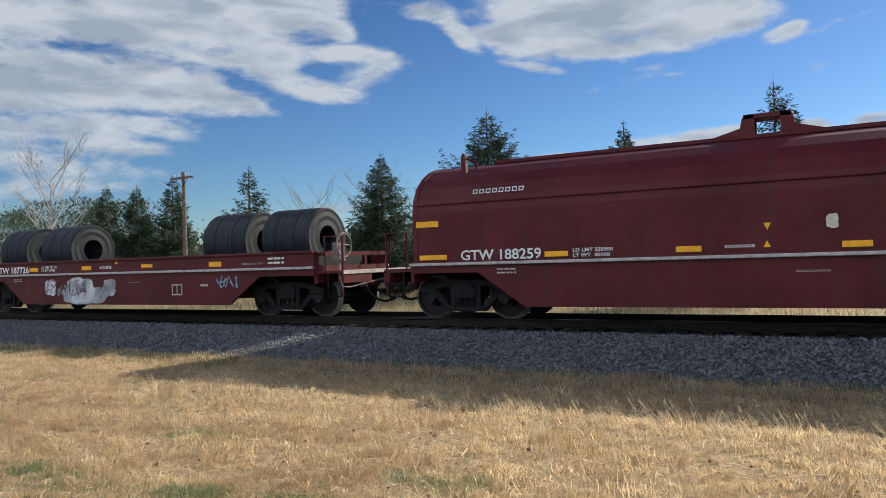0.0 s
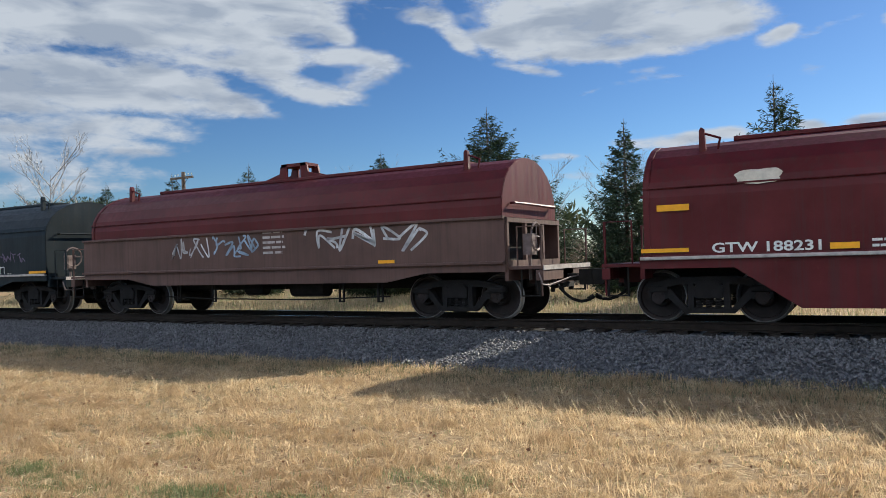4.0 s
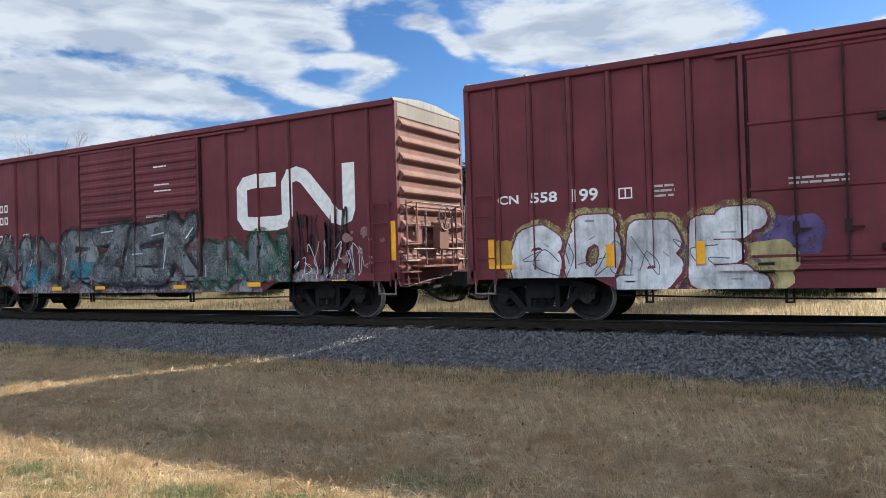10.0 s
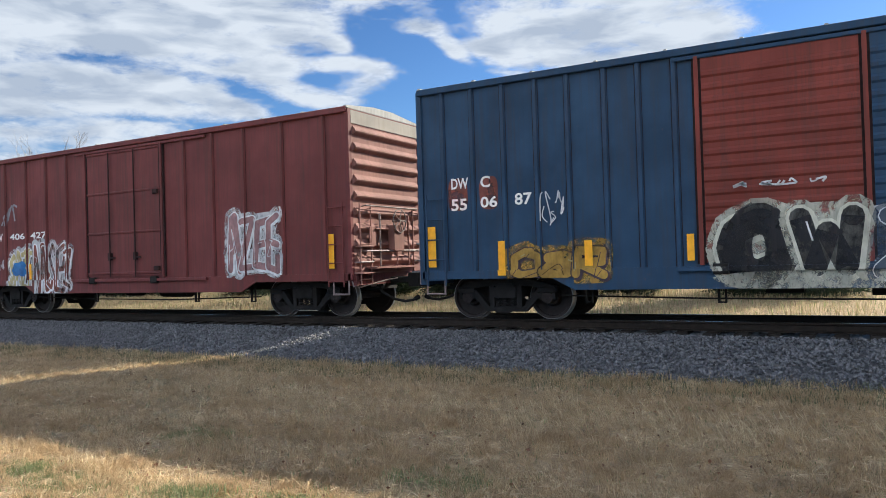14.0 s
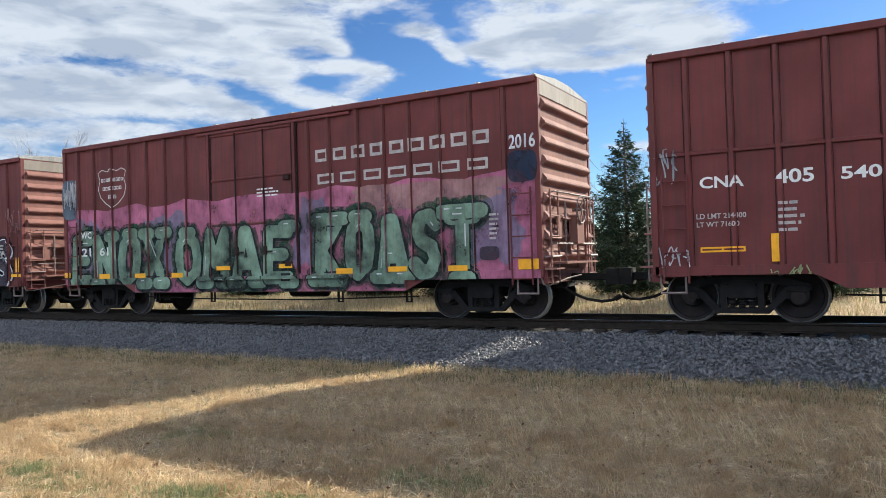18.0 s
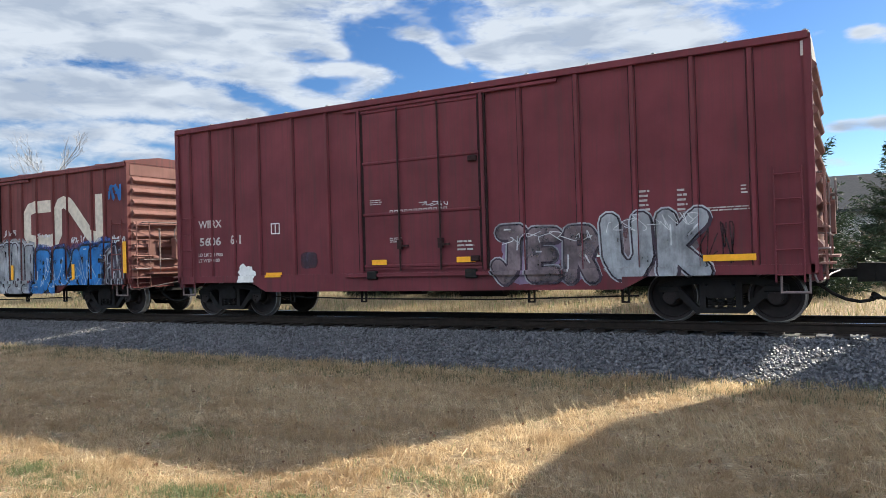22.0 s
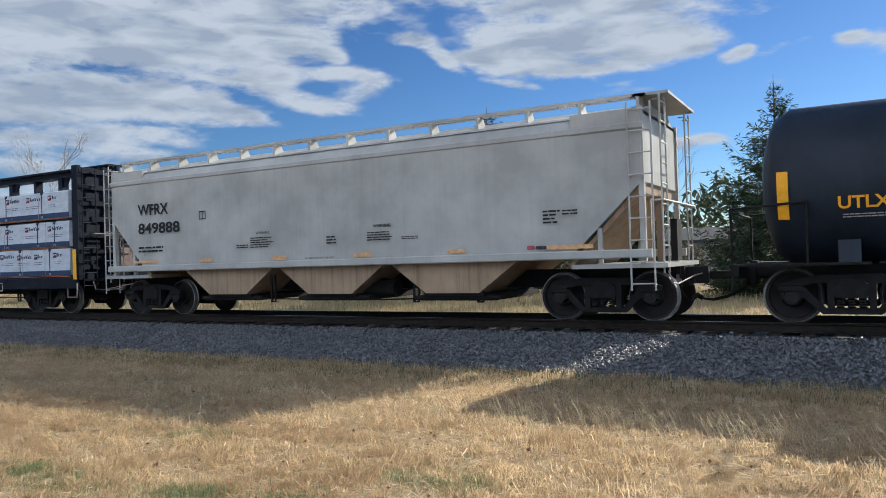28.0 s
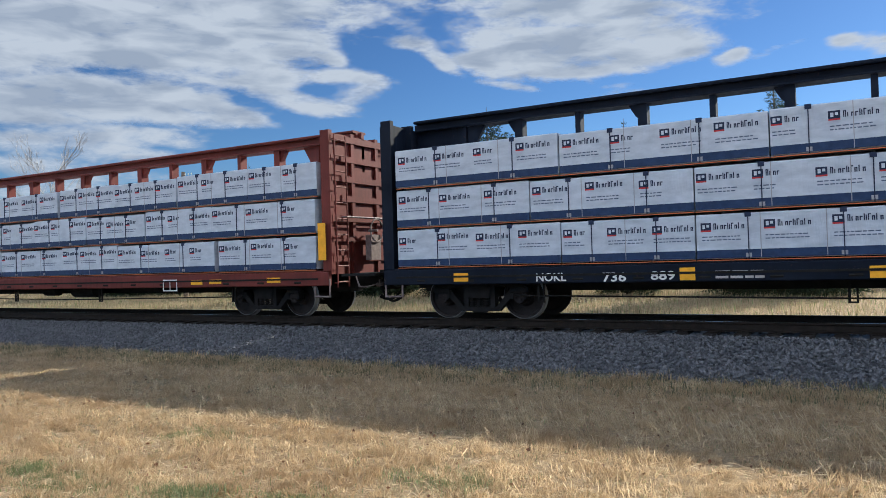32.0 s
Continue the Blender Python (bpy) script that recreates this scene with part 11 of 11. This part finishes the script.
yel(C["I"], 0.40, 0.98, 1.04, 1.11)
yel(C["I"], 2.76, 2.93, 1.04, 1.44)
yel(C["I"], 4.34, 4.49, 1.04, 1.44)
yel(C["I"], 7.18, 7.30, 1.18, 1.60)
yel(C["I"], 10.43, 10.56, 1.02, 1.46)
yel(C["I"], 13.88, 14.31, 1.02, 1.10)
yel(C["I"], 14.21, 14.32, 1.08, 1.42)
yel(C["I"], 14.54, 15.01, 0.79, 0.85)
yel(C["J"], 0.73, 1.20, 0.80, 0.86)
yel(C["J"], 2.91, 3.30, 0.78, 0.86)
yel(C["J"], 5.68, 6.13, 0.70, 0.81)
yel(C["J"], 7.62, 8.04, 0.72, 0.81)
yel(C["J"], 10.73, 11.19, 0.72, 0.81)
yel(C["J"], 13.27, 13.72, 0.75, 0.85)
yel(C["J"], 15.79, 16.22, 0.78, 0.88)
yel(C["J"], 17.36, 17.48, 1.27, 2.11)
yel(C["K"], 0.58, 0.79, 1.05, 1.51)
yel(C["K"], 2.70, 2.87, 1.08, 1.49)
yel(C["K"], 5.95, 6.06, 1.07, 1.50)
yel(C["K"], 8.87, 9.01, 1.40, 1.84)
yel(C["K"], 11.20, 11.33, 1.04, 1.50)
yel(C["K"], 14.32, 14.44, 1.06, 1.51)
yel(C["K"], 16.39, 16.58, 1.06, 1.48)
yel(C["K"], 16.04, 16.46, 0.85, 0.98)
yel(C["L"], 0.15, 0.34, 1.10, 1.93)
yel(C["L"], 1.74, 1.91, 0.91, 1.58)
yel(C["L"], 3.49, 3.64, 1.06, 1.53)
yel(C["L"], 5.32, 5.44, 1.11, 1.57)
yel(C["L"], 10.81, 10.94, 1.10, 1.52)
yel(C["L"], 12.71, 12.82, 1.12, 1.55)
yel(C["L"], 14.68, 14.81, 1.09, 1.92)
yel(C["L"], 13.91, 14.36, 0.79, 0.97)
yel(C["M"], 0.24, 0.39, 1.07, 1.91)
yel(C["M"], 2.91, 3.02, 1.04, 1.49)
yel(C["M"], 14.07, 14.23, 1.13, 1.90)
yel(C["N"], 8.54, 8.66, 1.33, 1.78)
yel(C["N"], 13.89, 14.33, 0.87, 0.96)
yel(C["N"], 5.65, 5.74, 1.64, 1.79)
yel(C["O"], 1.88, 2.00, 1.06, 1.52)
yel(C["O"], 4.80, 4.92, 1.11, 1.53)
yel(C["O"], 9.12, 9.24, 1.09, 1.53)
yel(C["O"], 11.44, 11.57, 1.11, 1.54)
yel(C["O"], 14.39, 14.52, 1.14, 2.00)
yel(C["P"], 1.47, 1.92, 1.01, 1.14)
yel(C["P"], 2.93, 3.35, 1.01, 1.13)
yel(C["P"], 4.34, 4.76, 1.00, 1.12)
yel(C["P"], 5.98, 6.44, 1.16, 1.26)
yel(C["P"], 7.99, 8.39, 1.17, 1.27)
yel(C["P"], 9.61, 10.06, 1.01, 1.13)
yel(C["P"], 10.99, 11.46, 1.03, 1.14)
yel(C["P"], 12.45, 12.89, 1.02, 1.13)
yel(C["P"], 14.00, 14.42, 1.02, 1.22)
yel(C["P"], -0.06, 0.22, 1.06, 1.20)
yel(C["Q"], -0.04, 0.14, 1.39, 1.76)
yel(C["Q"], 3.02, 3.14, 1.07, 1.43)
yel(C["Q"], 5.21, 5.32, 1.09, 1.43)
yel(C["Q"], 6.43, 6.73, 1.18, 1.26)
yel(C["Q"], 8.96, 9.09, 1.09, 1.52)
yel(C["Q"], 11.25, 11.37, 1.09, 1.50)
yel(C["Q"], 14.05, 14.24, 1.26, 1.70)
yel(C["Q"], 13.82, 14.32, 1.12, 1.21)
yel(C["R"], -0.12, 0.03, 1.21, 2.10)
yel(C["R"], 1.44, 2.00, 0.83, 0.97)
yel(C["R"], 3.79, 4.31, 0.53, 0.66)
yel(C["R"], 6.95, 7.43, 0.55, 0.66)
yel(C["R"], 12.27, 12.70, 0.89, 0.99)
yel(C["R"], 13.84, 14.24, 1.01, 1.17)
yel(C["R"], 14.26, 14.37, 1.27, 2.12)
yel(C["R"], -0.04, 0.29, 0.98, 1.17)
yel(C["S"], 12.79, 13.64, 1.09, 1.20)
yel(C["S"], 5.97, 6.35, 1.18, 1.29)
yel(C["S"], 8.04, 8.47, 1.19, 1.30)
yel(C["S"], 2.91, 3.40, 0.96, 1.07)
yel(C["T"], -0.10, 0.04, 1.14, 1.96)
yel(C["T"], 2.90, 3.02, 1.05, 1.48)
yel(C["T"], 5.48, 5.60, 1.07, 1.55)
yel(C["T"], 6.96, 7.08, 1.12, 1.54)
yel(C["T"], 7.53, 7.98, 1.12, 1.22)
yel(C["T"], 9.24, 9.37, 1.03, 1.47)
yel(C["T"], 12.16, 12.29, 0.99, 1.44)
yel(C["T"], 14.36, 14.50, 1.15, 2.00)
yel(C["U"], 0.45, 0.59, 2.16, 2.61)
yel(C["U"], 2.35, 2.49, 2.06, 2.47)
yel(C["U"], 3.83, 3.94, 2.04, 2.46)
yel(C["U"], 6.75, 6.84, 2.01, 2.47)
yel(C["U"], 8.23, 8.36, 2.07, 2.44)
yel(C["U"], 10.66, 10.80, 1.83, 2.64)
yel(C["U"], 7.36, 8.02, 1.87, 2.23)
yel(C["V"], 3.20, 3.35, 2.03, 2.45)
yel(C["V"], 6.03, 6.16, 2.07, 2.43)
yel(C["V"], 8.21, 8.33, 1.98, 2.38)
yel(C["V"], 10.72, 10.90, 1.77, 2.66)
yel(C["W"], 0.55, 0.73, 1.91, 2.71)
yel(C["W"], 4.04, 4.16, 2.09, 2.50)
yel(C["W"], 7.42, 7.54, 2.11, 2.52)
yel(C["W"], 9.59, 9.70, 2.12, 2.53)
yel(C["W"], 8.80, 9.44, 2.02, 2.39)
yel(C["X"], 0.08, 0.25, 1.74, 2.52)
yel(C["X"], 1.81, 1.91, 1.91, 2.31)
yel(C["X"], 3.48, 3.61, 1.89, 2.31)
yel(C["X"], 5.94, 6.07, 1.90, 2.33)
yel(C["X"], 7.68, 7.81, 1.92, 2.34)
faded(C["Y"], 1.04, 1.95, 1.40, 1.46)
faded(C["Y"], 3.47, 3.89, 1.38, 1.46)
faded(C["Y"], 5.86, 6.26, 1.36, 1.46)
faded(C["Y"], 8.21, 8.65, 1.37, 1.46)
faded(C["Y"], 10.54, 10.97, 1.38, 1.45)
faded(C["Y"], 12.68, 13.59, 1.38, 1.46)
yel(C["Z"], 1.49, 1.94, 0.82, 0.91)
yel(C["Z"], 4.49, 4.92, 0.80, 0.90)
yel(C["Z"], 6.12, 6.54, 0.79, 0.89)
yel(C["Z"], 9.42, 9.69, 0.81, 0.90)
yel(C["Z"], 0.04, 0.21, 1.08, 1.93)
yel(C["Z"], 21.16, 21.32, 1.01, 1.86)
yel(C["Z"], 16.35, 16.76, 0.81, 0.90)
yel(C["Z"], 9.45, 9.92, 0.81, 0.90)
yel(C["Z"], 1.46, 1.90, 0.84, 0.92)
yel(C["AA"], 1.68, 2.01, 0.80, 0.97)
yel(C["AA"], 6.14, 6.40, 0.77, 0.99)
yel(C["AA"], 9.00, 9.24, 0.77, 0.96)
yel(C["AB"], 19.22, 19.64, 0.83, 0.95)
yel(C["AB"], 17.32, 17.74, 0.82, 0.93)
yel(C["AB"], 16.68, 17.09, 0.81, 0.93)
yel(C["AB"], 20.79, 21.01, 1.32, 2.16)


# ---- movement ----
def run(t):
    """How far the train has gone; set back 0.45 m at 22.6 s to fit the camera's view."""
    return (13.4 * t if t < 4.5 else 60.3 + 13.6 * (t - 4.5)) - 0.45 * min(1.0, max(0.0, (t - 22.6) / 0.1))


def motions():
    times = sorted([-1.0 + i for i in range(35)] + [22.5, 22.6, 22.7, 22.8])
    for ob, s0 in [(car, car["s0"]) for car in CARS.values()] + LOADS:
        walk(ob, [(t, pose(s0 + run(t), 0, 0)) for t in times])
    for ob, deck in CLOUDS:
        walk(ob, [(t, pose(-2.25 * t, 2.55 * t, deck)) for t in (-1.0, 8.0, 16.0, 24.0, 33.0)])
    # wheels turn only on the stretch that the camera sees
    for car, x, s, w in AXLES:
        k0 = k1 = None
        for k in range(-30, 991):
            if -34 < car["s0"] + x + run(k / FPS) < 6:
                k0 = k if k0 is None else k0
                k1 = k
        if k0 is None:
            continue
        rows = [(k / FPS, pose(s * 0.875, 0, R_WHEEL) @ Matrix.Rotation((run(k / FPS) - run(k0 / FPS)) / R_WHEEL, 4, "Y")) for k in range(k0, k1 + 1)]
        if k0 > 0:
            rows.insert(0, (0.0, pose(s * 0.875, 0, R_WHEEL)))
        if k1 < 960:
            rows.append((32.0, rows[-1][1]))
        walk(w, rows)


motions()
